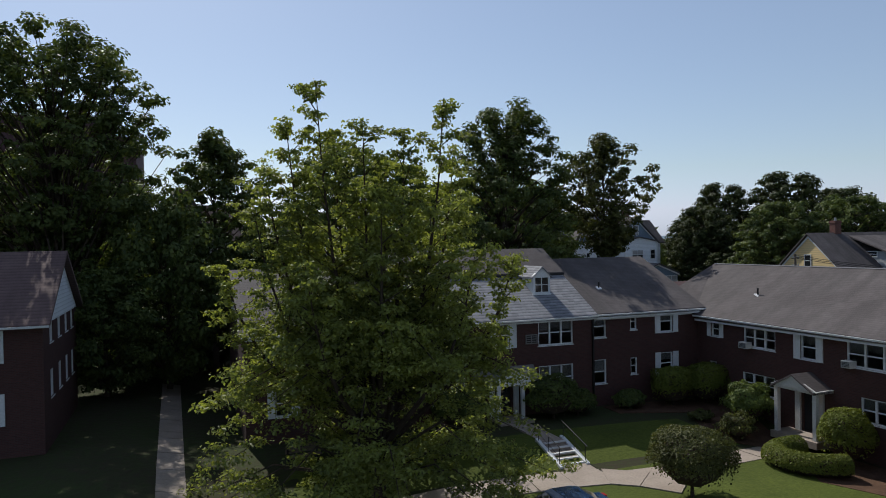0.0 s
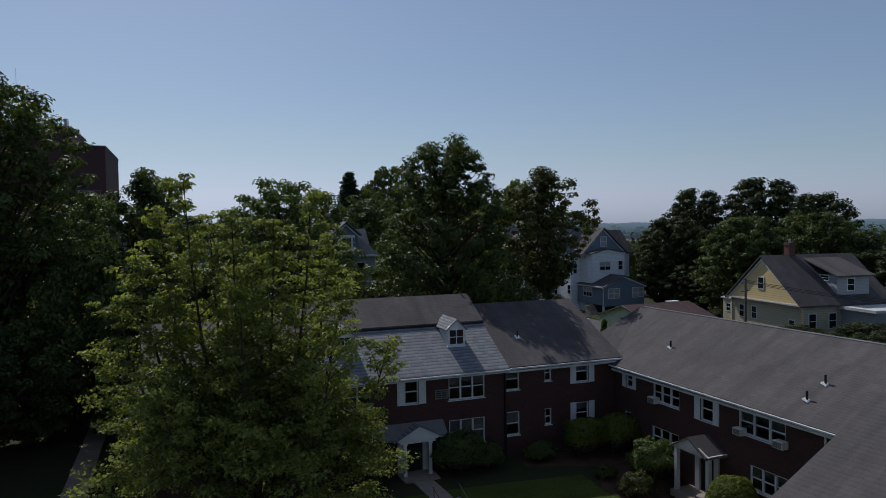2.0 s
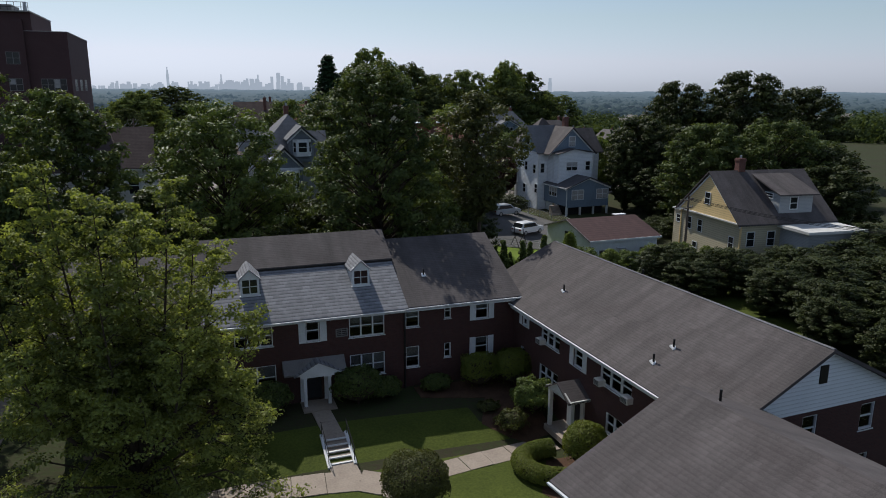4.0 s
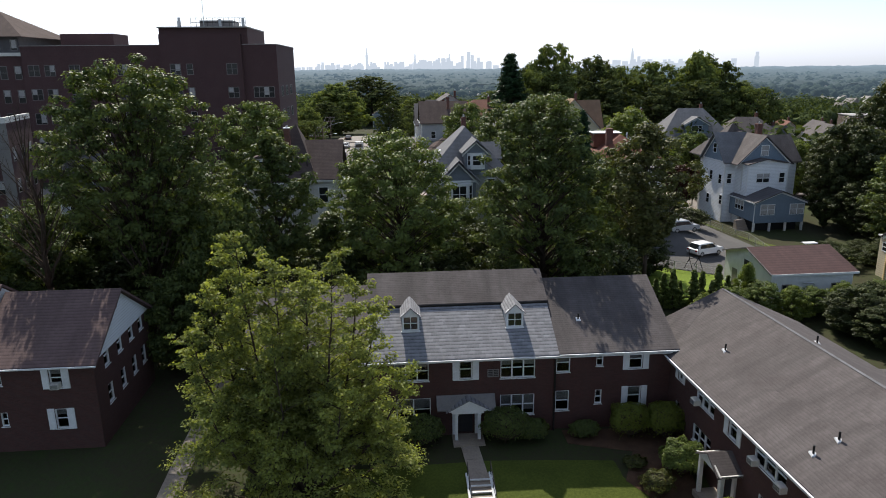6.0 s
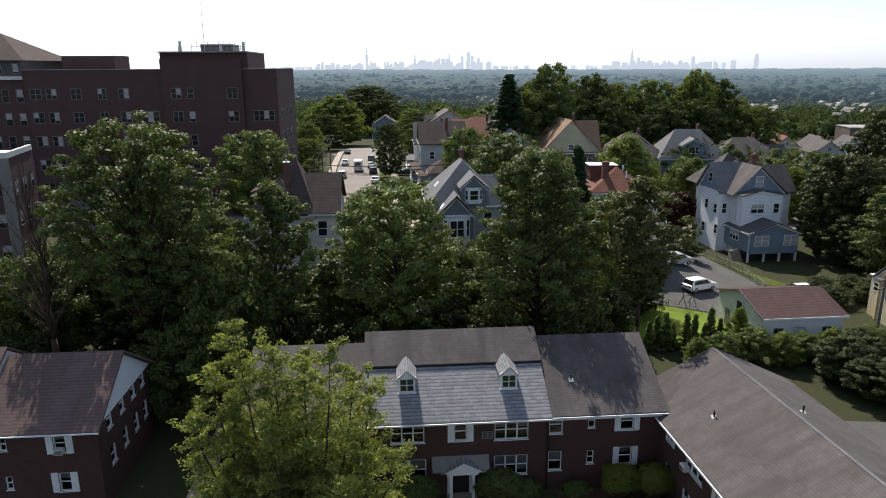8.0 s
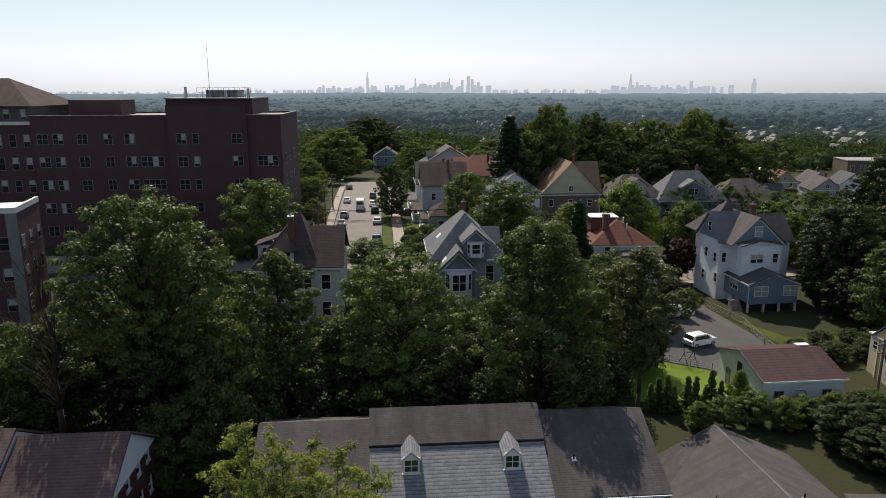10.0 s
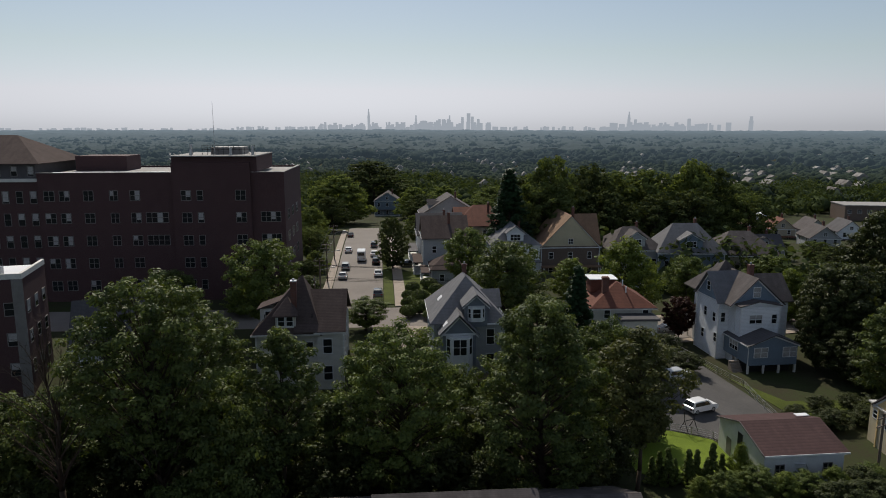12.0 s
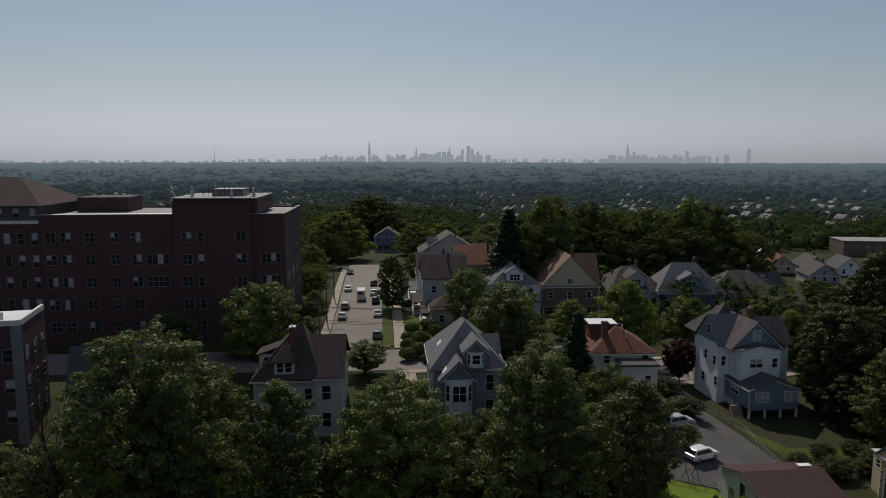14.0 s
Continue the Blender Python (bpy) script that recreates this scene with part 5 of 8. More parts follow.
def yellow_house():
    b = base("house", pose(67.6, 60.9, 0.0, 0, 0, -96), "yellow and cream clapboard house with a steep grey gable roof", "house", "timber houses along the streets")
    part("wall", boxes((-5.8, 0, -1.5, 5.8, 12, 5.4)), SIDING_CREAM, b)
    corner_boards(b, -5.8, 5.8, 0, 12, -1.5, 5.2, SIDING_YELLOW)
    gable_roof(b, -6.3, 6.3, -0.7, 12.4, 5.2, 10.5, "y", SHINGLE, label="grey shingle roof")
    gable_wall(b, pose(-5.9, -0.4, 5.3), 11.8, 4.85, SIDING_YELLOW, 0.38, label="bright yellow clapboard gable", trim=WHITE)
    part("pent_eave", boxes((-6.2, -0.62, 5.12, 6.2, -0.004, 5.28)), OFFWHITE, b)
    flat_window(b, wall_pose(-0.6, -0.4, 6.6, 0), 0.9, 1.3, 1)
    for x, z in ((-4.4, 2.9), (-2.2, 2.9), (3.9, 2.0), (1.0, 0.0), (-3.0, 0.0)):
        flat_window(b, wall_pose(x, 0, z, 0), 0.8, 1.4, 1)
    for z in (0.2, 2.6):
        row_windows(b, wall_pose(5.8, 0, 0, 90), 8, z, 0.9, 1.6, 3)
    # long shed dormer and flat-roofed side wings
    part("dormer", boxes((0.6, 5.2, 6.0, 5.2, 9.6, 8.3)), SIDING_GREY, b)
    bm = bmesh.new()
    slab(bm, [(0.2, 4.8, 10.2), (5.7, 4.8, 8.3), (5.7, 10.0, 8.3), (0.2, 10.0, 10.2)], 0.15)
    part("dormer_roof", bm, SHINGLE, b)
    flat_window(b, wall_pose(5.2, 6.6, 6.6, 90), 0.9, 1.3, 1)
    flat_window(b, wall_pose(1.4, 5.2, 7.7, 0), 2.6, 0.5, 2)
    part("porch", boxes((5.803, 5.2, -1.5, 10.2, 12, 4.7)), SIDING_GREY, b, "grey flat-roofed side porch")
    part("porch_roof", boxes((5.8, 4.7, 4.703, 10.7, 12.3, 5.0)), OFFWHITE, b)
    part("side_wing", boxes((-8.0, 0.3, -1.5, -5.803, 5.0, 4.75)), SIDING_CREAM, b, "narrow flat-roofed wing")
    part("side_wing_roof", boxes((-8.2, 0.1, 4.753, -5.8, 5.2, 4.92)), OFFWHITE, b)
    flat_window(b, wall_pose(-7.3, 0.3, 3.2, 0), 0.8, 0.9, 1)
    chimney(b, -0.2, 3.6, 9.0, 11.9, 0.85)
    return b


def garage():
    b = base("garage", pose(49.9, 58.7, 0.6, 0, 0, 1), "white block garage with a maroon shingle roof", "garage")
    part("wall", boxes((0, 0, -1.2, 8.8, 9.4, 3.25)), WHITE, b)
    bm = bmesh.new()
    slab(bm, [(-0.25, -0.4, 3.2), (9.1, -0.4, 3.2), (9.1, 4.8, 4.75), (-0.25, 4.8, 4.75)], 0.15)
    slab(bm, [(-0.25, 4.8, 4.75), (9.1, 4.8, 4.75), (9.1, 9.8, 3.2), (-0.25, 9.8, 3.2)], 0.15)
    part("roof", bm, SHINGLE_MAROON, b, "maroon shingle roof")
    gable_wall(b, pose(0.2, 0, 3.2, 0, 0, 90), 9.4, 1.4, WHITE)
    gable_wall(b, pose(8.8, 0, 3.2, 0, 0, 90), 9.4, 1.4, OFFWHITE)
    part("door", boxes((-0.05, 4.2, 0.2, -0.004, 5.3, 3.3)), DARK, b, "tall dark opening in the gable")
    part("door_post", boxes((-0.08, 4.0, 0.2, -0.004, 4.18, 3.3)), WHITE, b)
    part("door", boxes((-0.05, 6.6, -0.3, -0.004, 7.6, 1.7)), FRAME_GREY, b, "grey weathered side door")
    part("fascia", boxes((-0.26, -0.46, 3.0, 9.11, -0.405, 3.2)), WHITE, b)
    bm = bmesh.new()
    for ya, za, yb, zb in ((-0.4, 3.03, 4.8, 4.58), (4.8, 4.58, 9.8, 3.03)):
        solid(bm, [(-0.31, ya, za), (-0.255, ya, za), (-0.255, yb, zb), (-0.31, yb, zb)], [(-0.31, ya, za + 0.16), (-0.255, ya, za + 0.16), (-0.255, yb, zb + 0.16), (-0.31, yb, zb + 0.16)])
    bmesh.ops.recalc_face_normals(bm, faces=bm.faces)
    part("rake_board", bm, FRAME_GREY, b)
    for x, z in ((1.3, 0.9), (6.6, 0.9)):
        flat_window(b, wall_pose(x, 0, z, 0), 0.9, 1.0, 2, FRAME_GREY)
    bm = bmesh.new()
    sweep(bm, [Vector(p) for p in ((3.2, -0.3, 2.2), (4.4, -0.3, 2.1), (4.7, -0.3, 1.4), (4.7, -0.3, -0.6))], 0.07, 6)
    part("downpipe", bm, STEEL, b, "bent grey pipe on the wall")
    part("roof_panel", boxes((6.9, 5.6, 4.62, 8.4, 6.3, 4.7)), MEMBRANE_WHITE, b, "pale panel lying on the roof")
    return b


def tan_house():
    """Cream house with a swept brown roof, two dormers and a tall chimney."""
    b = base("house", pose(0.2, 88.0, 4.3, 0, 0, 0), "cream house with a steep brown roof, front dormer and tall chimney", "house", "timber houses along the streets")
    part("wall", boxes((-6.4, -4.0, -4, 4.9, 7.6, 6.3)), SIDING_STONE, b)
    corner_boards(b, -6.4, 4.9, -4.0, 7.6, -4, 6.2)
    part("side_bay", boxes((1.6, -4.45, -4, 4.95, -4.003, 6.2)), SIDING_STONE, b)
    part("fascia", boxes((-7.0, -4.62, 5.72, 2.0, -4.56, 5.95), (1.2, -4.82, 5.95, 5.6, -4.76, 6.2)), OFFWHITE, b)
    pyramid(b, -7.0, 2.3, -4.55, 6.5, 5.9, (-0.6, 0.2, 13.0), SHINGLE_UMBER, label="steep brown shingle roof")
    gable_roof(b, -1.4, 5.4, -4.75, 8.6, 6.3, 10.8, "x", SHINGLE_UMBER, name="wing_roof", ridge=0.8)
    gable_wall(b, pose(4.9, -4.0, 6.25, 0, 0, 90), 11.6, 4.2, SIDING_STONE, 0.2, peak=0.42)
    d = part("dormer", boxes((-3.8, -4.0, 6.4, -1.2, -1.4, 8.5)), SIDING_STONE, b)
    pyramid(b, -4.15, -0.85, -4.4, -0.9, 8.42, (-2.4, -2.2, 10.6), SHINGLE_UMBER, "dormer_roof")
    for x in (-3.45, -2.35):
        flat_window(b, wall_pose(x, -4.0, 7.0, 0), 0.8, 1.2, 1)
    part("dormer", boxes((-6.3, -0.9, 6.4, -3.0, 2.2, 8.6)), SIDING_STONE, b)
    bm = bmesh.new()
    slab(bm, [(-6.7, -1.2, 8.6), (-2.2, -1.2, 10.2), (-2.2, 2.5, 10.2), (-6.7, 2.5, 8.6)], 0.15)
    part("dormer_roof", bm, SHINGLE_UMBER, b)
    flat_window(b, wall_pose(-5.6, -0.9, 7.0, 0), 0.8, 1.2, 1)
    for x, z, w in ((0.1, 3.2, 0.9), (-3.5, 2.8, 0.9), (-3.5, -0.2, 0.9)):
        flat_window(b, wall_pose(x, -4.0, z, 0), w, 1.5, 1)
    for z in (-0.4, 3.3):
        flat_window(b, wall_pose(2.4, -4.45, z, 0), 1.1, 1.9, 1)
        for k in (-2.9, 0.2, 3.6):
            flat_window(b, wall_pose(4.9, k, z, 90), 0.95, 1.8, 1)
    stack = chimney(b, -1.55, -2.1, 6, 12.6, 0.75)
    part("cap", boxes((-1.95, -2.5, 12.603, -1.15, -1.7, 12.72)), FLASHING, stack, "pale metal chimney cap")
    for x in (-5.3, 0.9):
        bm = bmesh.new()
        tube(bm, (x, -3.2, 6.6), (x, -3.2, 8.4), 0.06, 0.06, 6)
        part("vent_pipe", bm, IRON, b)
    return b


def blue_house():
    """Grey house: steep hipped roof, gabled front wing with a bay, a bay-windowed dormer, white trim."""
    b = base("house", pose(22.0, 88.5, 3.2, 0, 0, 0), "pale grey house with steep grey roofs, white-trimmed dormer and bay windows", "house", "timber houses along the streets")
    part("wall", boxes((-4.7, -3.4, -4, 5.0, 9.0, 7.85)), SIDING_GREY, b)
    corner_boards(b, -4.7, 5.0, -3.4, 9.0, -4, 7.7)
    hip_roof(b, -5.2, 5.5, -4.0, 9.6, 7.75, 13.2, 5.3, SHINGLE_LIGHT, label="steep pale grey shingle roof")
    part("fascia", boxes((0.9, -4.06, 7.5, 5.55, -4.005, 7.72), (5.505, -4.06, 7.5, 5.56, 9.6, 7.72), (-5.26, -1.0, 7.5, -5.205, 9.6, 7.72)), WHITE, b)
    # gabled front wing
    part("wall", boxes((-3.6, -5.7, -4, 0.8, -3.403, 6.9)), SIDING_SLATE, b)
    gable_roof(b, -4.2, 1.3, -6.3, 1.2, 6.85, 9.6, "y", SHINGLE_LIGHT, 0.16, "wing_roof", ridge=-1.4)
    gable_wall(b, pose(-3.6, -5.7, 6.87), 4.4, 2.3, SIDING_SLATE, 0.15, trim=WHITE)
    part("entablature", boxes((-3.7, -5.82, 6.65, 0.9, -5.705, 6.9)), WHITE, b)
    bay = bmesh.new()
    foot = [(-3.2, -5.7), (-2.5, -6.7), (-0.3, -6.7), (0.4, -5.7)]
    solid(bay, [(x, y, 1.0) for x, y in foot], [(x, y, 6.6) for x, y in foot])
    part("bay", bay, WHITE, b, "white angled bay")
    for z in (4.5,):
        flat_window(b, wall_pose(-2.25, -6.7, z - 0.3, 0), 1.7, 2.1, 2)
    for (xa, ya), (xb, yb) in ((foot[0], foot[1]), (foot[2], foot[3])):
        ang = math.degrees(math.atan2(yb - ya, xb - xa))
        flat_window(b, pose(xa + (xb - xa) * 0.2, ya + (yb - ya) * 0.2, 4.2, 0, 0, ang), 0.7, 2.1, 1)
    # dormer with its own bay
    part("dormer", boxes((-0.5, -4.4, 7.4, 2.5, -0.6, 10.4)), SIDING_SLATE, b)
    gable_roof(b, -0.95, 2.95, -4.95, 1.4, 10.3, 12.0, "y", SHINGLE_LIGHT, 0.14, "dormer_roof")
    gable_wall(b, pose(-0.5, -4.4, 10.35), 3.0, 1.35, SIDING_SLATE, 0.15, trim=WHITE)
    bay = bmesh.new()
    foot = [(-0.15, -4.4), (0.3, -5.0), (1.7, -5.0), (2.15, -4.4)]
    solid(bay, [(x, y, 8.2) for x, y in foot], [(x, y, 10.3) for x, y in foot])
    part("bay", bay, WHITE, b, "white bay window of the dormer")
    flat_window(b, wall_pose(0.5, -5.0, 8.75, 0), 1.0, 1.2, 1)
    for (xa, ya), (xb, yb) in ((foot[0], foot[1]), (foot[2], foot[3])):
        ang = math.degrees(math.atan2(yb - ya, xb - xa))
        flat_window(b, pose(xa + (xb - xa) * 0.2, ya + (yb - ya) * 0.2, 8.75, 0, 0, ang), 0.45, 1.2, 1)
    # small side gable and windows
    gable_roof(b, 2.4, 5.2, 0.2, 4.6, 8.9, 11.0, "x", SHINGLE_LIGHT, 0.14, "side_gable_roof")
    gable_wall(b, pose(4.85, 0.5, 8.85, 0, 0, 90), 3.8, 1.8, SIDING_GREY, 0.15, trim=WHITE)
    part("dormer", boxes((3.0, 0.5, 7.6, 4.84, 4.3, 8.9)), SIDING_GREY, b)
    flat_window(b, wall_pose(2.6, -3.4, 4.6, 0), 1.0, 2.1, 1)
    flat_window(b, wall_pose(2.6, -3.4, 1.2, 0), 1.0, 2.0, 1)
    for z in (0.8, 4.4):
        row_windows(b, wall_pose(-4.7, 9, 0, -90), 12.4, z, 0.9, 1.7, 4)
        row_windows(b, wall_pose(5.0, -3.4, 0, 90), 12.4, z, 0.9, 1.7, 4)
    for x, y, top in ((-3.2, -4.4, 0.98), (-2.5, -1.0, 0.98), (-3.4, 3.0, 1.02)):
        z = 6.85 + (x + 4.2) * top + 0.06 if y < 1 else 7.75 + (x + 5.2) * 1.02 + 0.06
        bm = bmesh.new()
        slab(bm, [(x - 0.3, y + 0.65, z - 0.3), (x - 0.3, y - 0.65, z - 0.3), (x + 0.3, y - 0.65, z + 0.32), (x + 0.3, y + 0.65, z + 0.32)], 0.1)
        part("skylight", bm, MEMBRANE_WHITE, b, "pale skylight")
    chimney(b, 0.3, 4.4, 11, 14.3, 0.6)
    # timber deck with steps
    part("deck", boxes((1.1, -6.2, 0.2, 5.2, -3.6, 0.45)), TIMBER, b)
    return b


def red_house():
    b = base("house", pose(44.6, 91.0, 4.6, 0, 0, -3), "cream stucco house with a red hipped roof and brick chimney", "house", "timber houses along the streets")
    part("wall", boxes((-4.2, -3.3, -3, 4.2, 5.5, 7.4)), STUCCO, b)
    hip_roof(b, -4.8, 4.8, -3.9, 6.1, 7.3, 10.2, 4.3, SHINGLE_RED, label="red-brown hipped shingle roof")
    part("flat_roof", boxes((-3.6, 1.2, 8.4, 0.2, 4.2, 10.3)), SHINGLE_RED, b)
    part("flat_roof_deck", boxes((-3.8, 1.0, 10.303, 0.4, 4.4, 10.4)), MEMBRANE_WHITE, b, "white flat roof deck")
    part("fascia", boxes((-4.85, -3.96, 7.02, 4.85, -3.905, 7.22)), OFFWHITE, b)
    part("wall", boxes((-0.8, -6.2, -3, 4.1, -3.303, 6.1)), STUCCO, b)
    part("wing_roof", boxes((-1.1, -6.5, 6.103, 4.4, -3.303, 6.4)), SHINGLE_DARK, b)
    chimney(b, -2.0, -0.9, 8, 11.2, 0.85, cap=False)
    for x, y, h in ((0.7, -0.2, 1.2), (0.9, -1.4, 0.7)):
        bm = bmesh.new()
        tube(bm, (x, y, 8.8 + 0.3 * y), (x, y, 9.9 + 0.3 * y + h * 0.6), 0.1, 0.1, 8)
        part("vent_pipe", bm, FLASHING, b, "pale metal vent pipe")
    flat_window(b, wall_pose(2.4, -6.2, 3.6, 0), 0.8, 1.2, 1)
    for x in (-2.6, 2.9):
        flat_window(b, wall_pose(x, -3.3, 5.7, 0), 0.8, 1.2, 1, None)
    flat_window(b, wall_pose(-2.4, -3.3, 2.4, 0), 0.8, 1.4, 1)
    for z in (2.2, 5.4):
        row_windows(b, wall_pose(4.2, -3.3, 0, 90), 8.8, z, 0.9, 1.3, 3)
    return b


def hospital():
    """Large brick institution with a roof storey."""
    b = base("institution_building", pose(-8.3, 128, 2.0), "large dark brick institutional building with rows of white-framed windows", "building")
    zr = 26.3
    cols = [(-44, 1.8, 2), (-41.2, 1.7, 2), (-36.9, 1.7, 2), (-32.2, 1.4, 2), (-28.5, 1.7, 2), (-19, 1.7, 2), (-16.1, 1.0, 1), (-9, 1.8, 2)]
    for fl, zz in enumerate((21.5, 17.3, 13.0, 8.7, 4.4)):
        for x, w, n in cols:
            if x == -28.5 and fl in (1, 2):
                flat_window(b, pose(-25.8, 0, zz), 4.0, 1.8, 4, FRAME_GREY)
            flat_window(b, pose(x, 0 if not -21 < x < -7 else -0.6, zz), w, 1.8, n, FRAME_GREY)
        if fl in (1, 2, 3):
            flat_window(b, pose(-4.5, 0, zz), 3.6, 1.8, 4, FRAME_GREY)
            for k in (3.0, 9.0, 15.0):
                flat_window(b, wall_pose(0, k, zz, 90), 2.6, 1.8, 3, FRAME_GREY)
    part("wall", boxes((-45, 0, -4, 0, 24, zr)), BRICK_FAR, b)
    part("bay_wall", boxes((-20.6, -0.6, -4, -6.2, -0.003, zr + 2.2)), BRICK_FAR, b)
    part("roof", boxes((-44.6, 0.4, zr, -0.4, 23.6, zr + 0.02)), MEMBRANE, b)
    part("parapet", boxes((-45.05, -0.06, zr, 0.05, 0.36, zr + 0.35), (-45.05, 23.64, zr, 0.05, 24.05, zr + 0.35), (-0.36, 0.36, zr, 0.05, 23.64, zr + 0.35)), BRICK_FAR, b)
    part("coping", boxes((-45.1, -0.1, zr + 0.352, 0.1, 0.4, zr + 0.46), (-0.4, 0.4, zr + 0.352, 0.1, 23.7, zr + 0.46)), MEMBRANE, b)
    part("roof_storey", boxes((-20.6, 0.0, zr + 0.4, -5.0, 18, zr + 3.3)), BRICK_FAR, b)
    part("roof_storey_roof", boxes((-20.7, -0.7, zr + 3.302, -4.9, 18.1, zr + 3.5)), MEMBRANE, b)
    part("plant_room", boxes((-14.5, 5, zr + 3.5, -8.5, 11, zr + 4.9)), FRAME_GREY, b)
    part("roof_strip", boxes((-44, 2, zr + 0.05, -22, 5, zr + 0.25)), MEMBRANE_WHITE, b)
    bm = bmesh.new()
    for i in range(11):
        tube(bm, (-16 + i * 1.0, 4.5, zr + 3.5), (-16 + i * 1.0, 4.5, zr + 5.3), 0.04, 0.04, 5)
    for dz in (4.5, 5.3):
        tube(bm, (-16, 4.5, zr + dz), (-6, 4.5, zr + dz), 0.04, 0.04, 5)
    part("railing", bm, IRON, b, "thin roof railing")
    bm = bmesh.new()
    tube(bm, (-13.5, 4, zr + 3), (-13.5, 4, zr + 13.5), 0.07, 0.02, 6)
    part("antenna", bm, STEEL, b, "tall thin antenna mast")
    for i, (x, y) in enumerate(((-17.5, 2), (-10, 1.5), (-6.2, 3.2), (-18.5, 6))):
        bm = bmesh.new()
        tube(bm, (x, y, zr + 3.5), (x, y, zr + 4.6 + 0.3 * i), 0.3, 0.25, 8)
        part("vent_stack", bm, STEEL, b)
    part("lift_house", boxes((-43, 12, zr, -33, 20, zr + 3.0)), BRICK_FAR, b)
    return b


def old_wing():
    b = base("old_brick_building", pose(-53.4, 129, 2.0), "old brick building with a hipped slate roof and tall windows", "building")
    part("wall", boxes((-30, 0, -4, 0, 20, 25.0)), BRICK_FAR, b)
    part("cornice", boxes((-30.3, -0.4, 25.0, 0.3, 20.3, 25.6)), OFFWHITE, b)
    part("attic", boxes((-29.4, 0.4, 25.6, -0.6, 19.6, 28.4)), SHINGLE_DARK, b)
    hip_roof(b, -30.4, 0.5, -0.5, 20.5, 28.4, 33.5, 8.5, SHINGLE_UMBER, label="brown hipped roof")
    for z in (21.0, 16.8, 12.6, 8.4):
        row_windows(b, wall_pose(-30, 0, 0, 0), 30, z, 1.1, 2.2, 12, frame_mat=FRAME_GREY)
    row_windows(b, wall_pose(-30, 0.4, 0, 0), 30, 26.1, 1.0, 1.7, 10, frame_mat=FRAME_GREY)
    return b


def low_block():
    b = base("flat_roofed_building", pose(-35.0, 84.2, 2.0, 0, 0, 10.5), "flat-roofed brick building with pale parapet", "building")
    part("wall", boxes((-20, 0, -2, 0, 9.8, 16.2)), BRICK_FAR, b)
    part("roof", boxes((-19.6, 0.4, 16.2, -0.4, 9.4, 16.25)), MEMBRANE_WHITE, b)
    part("parapet", boxes((-20.05, -0.05, 16.2, 0.05, 0.38, 16.9), (-0.38, 0.38, 16.2, 0.05, 9.85, 16.9)), OFFWHITE, b)
    bm = bmesh.new()
    tube(bm, (-3.2, 3, 16.2), (-3.2, 3, 17.4), 0.35, 0.35, 10)
    part("vent_stack", bm, STEEL, b)
    part("corner_pier", boxes((-1.2, -0.12, -2, 0.08, -0.055, 16.19)), FRAME_GREY, b)
    for z in (11.5, 7.5, 3.5):
        row_windows(b, wall_pose(-20, 0, 0, 0), 20, z, 1.2, 1.6, 6, frame_mat=FRAME_GREY)
        row_windows(b, wall_pose(0, 0, 0, 90), 9.8, z, 1.2, 1.6, 3, frame_mat=FRAME_GREY)
    return b


for build in (white_house, yellow_house, garage, tan_house, blue_house, red_house, hospital, old_wing, low_block):
    build()


# ---- trees and shrubs ----
def leaf_cloud(name, pts, nrm, size, mat, parent, aspect=0.62, fold=0.25, label=""):
    """Many separate leaves: each a folded lozenge at pts, its face along nrm."""
    rng = np.random.default_rng(len(pts))
    n = len(pts)
    nrm = nrm / np.maximum(np.linalg.norm(nrm, axis=1, keepdims=True), 1e-6)
    r = rng.normal(size=(n, 3))
    t = np.cross(nrm, r)
    t /= np.maximum(np.linalg.norm(t, axis=1, keepdims=True), 1e-6)
    b = np.cross(nrm, t)
    s = np.asarray(size)[:, None]
    v = np.empty((n, 4, 3))
    v[:, 0] = pts - t * s * 0.5
    v[:, 1] = pts + b * s * 0.5 * aspect + nrm * s * fold * 0.5
    v[:, 2] = pts + t * s * 0.5
    v[:, 3] = pts - b * s * 0.5 * aspect + nrm * s * fold * 0.5
    me = bpy.data.meshes.new(name)
    me.vertices.add(n * 4)
    me.vertices.foreach_set("co", v.reshape(-1))
    idx = np.arange(n)[:, None] * 4 + np.array([[0, 1, 2, 0, 2, 3]])
    me.loops.add(n * 6)
    me.loops.foreach_set("vertex_index", idx.reshape(-1).astype(np.int32))
    me.polygons.add(n * 2)
    me.polygons.foreach_set("loop_start", (np.arange(n * 2) * 3).astype(np.int32))
    me.polygons.foreach_set("loop_total", np.full(n * 2, 3, dtype=np.int32))
    me.update(calc_edges=True)
    me.materials.append(mat)
    ob = new(name, me)
    ob.parent = parent
    if label:
        ob["label"] = label
    return ob


SHAPES = {
    "round": lambda u: math.sqrt(max(0.0, 1 - ((u - 0.55) / 0.47) ** 2)),
    "oval": lambda u: math.sqrt(max(0.0, 1 - ((u - 0.5) / 0.52) ** 2)) * (1.1 - 0.25 * u),
    "cone": lambda u: max(0.03, 1.02 - u) ** 1.1,
    "skirt": lambda u: (1.0 - 0.42 * u - 0.45 * max(0.0, u - 0.72) / 0.28) * min(1, 0.75 + u * 2),
    "vase": lambda u: max(0.12, math.sin(min(1, u * 1.05) * math.pi) ** 0.7) * (0.75 + 0.35 * u),
    "broad": lambda u: max(0.1, 1 - max(0, u - 0.25) ** 1.6 * 1.35) * min(1, 0.55 + u * 2.2),
}


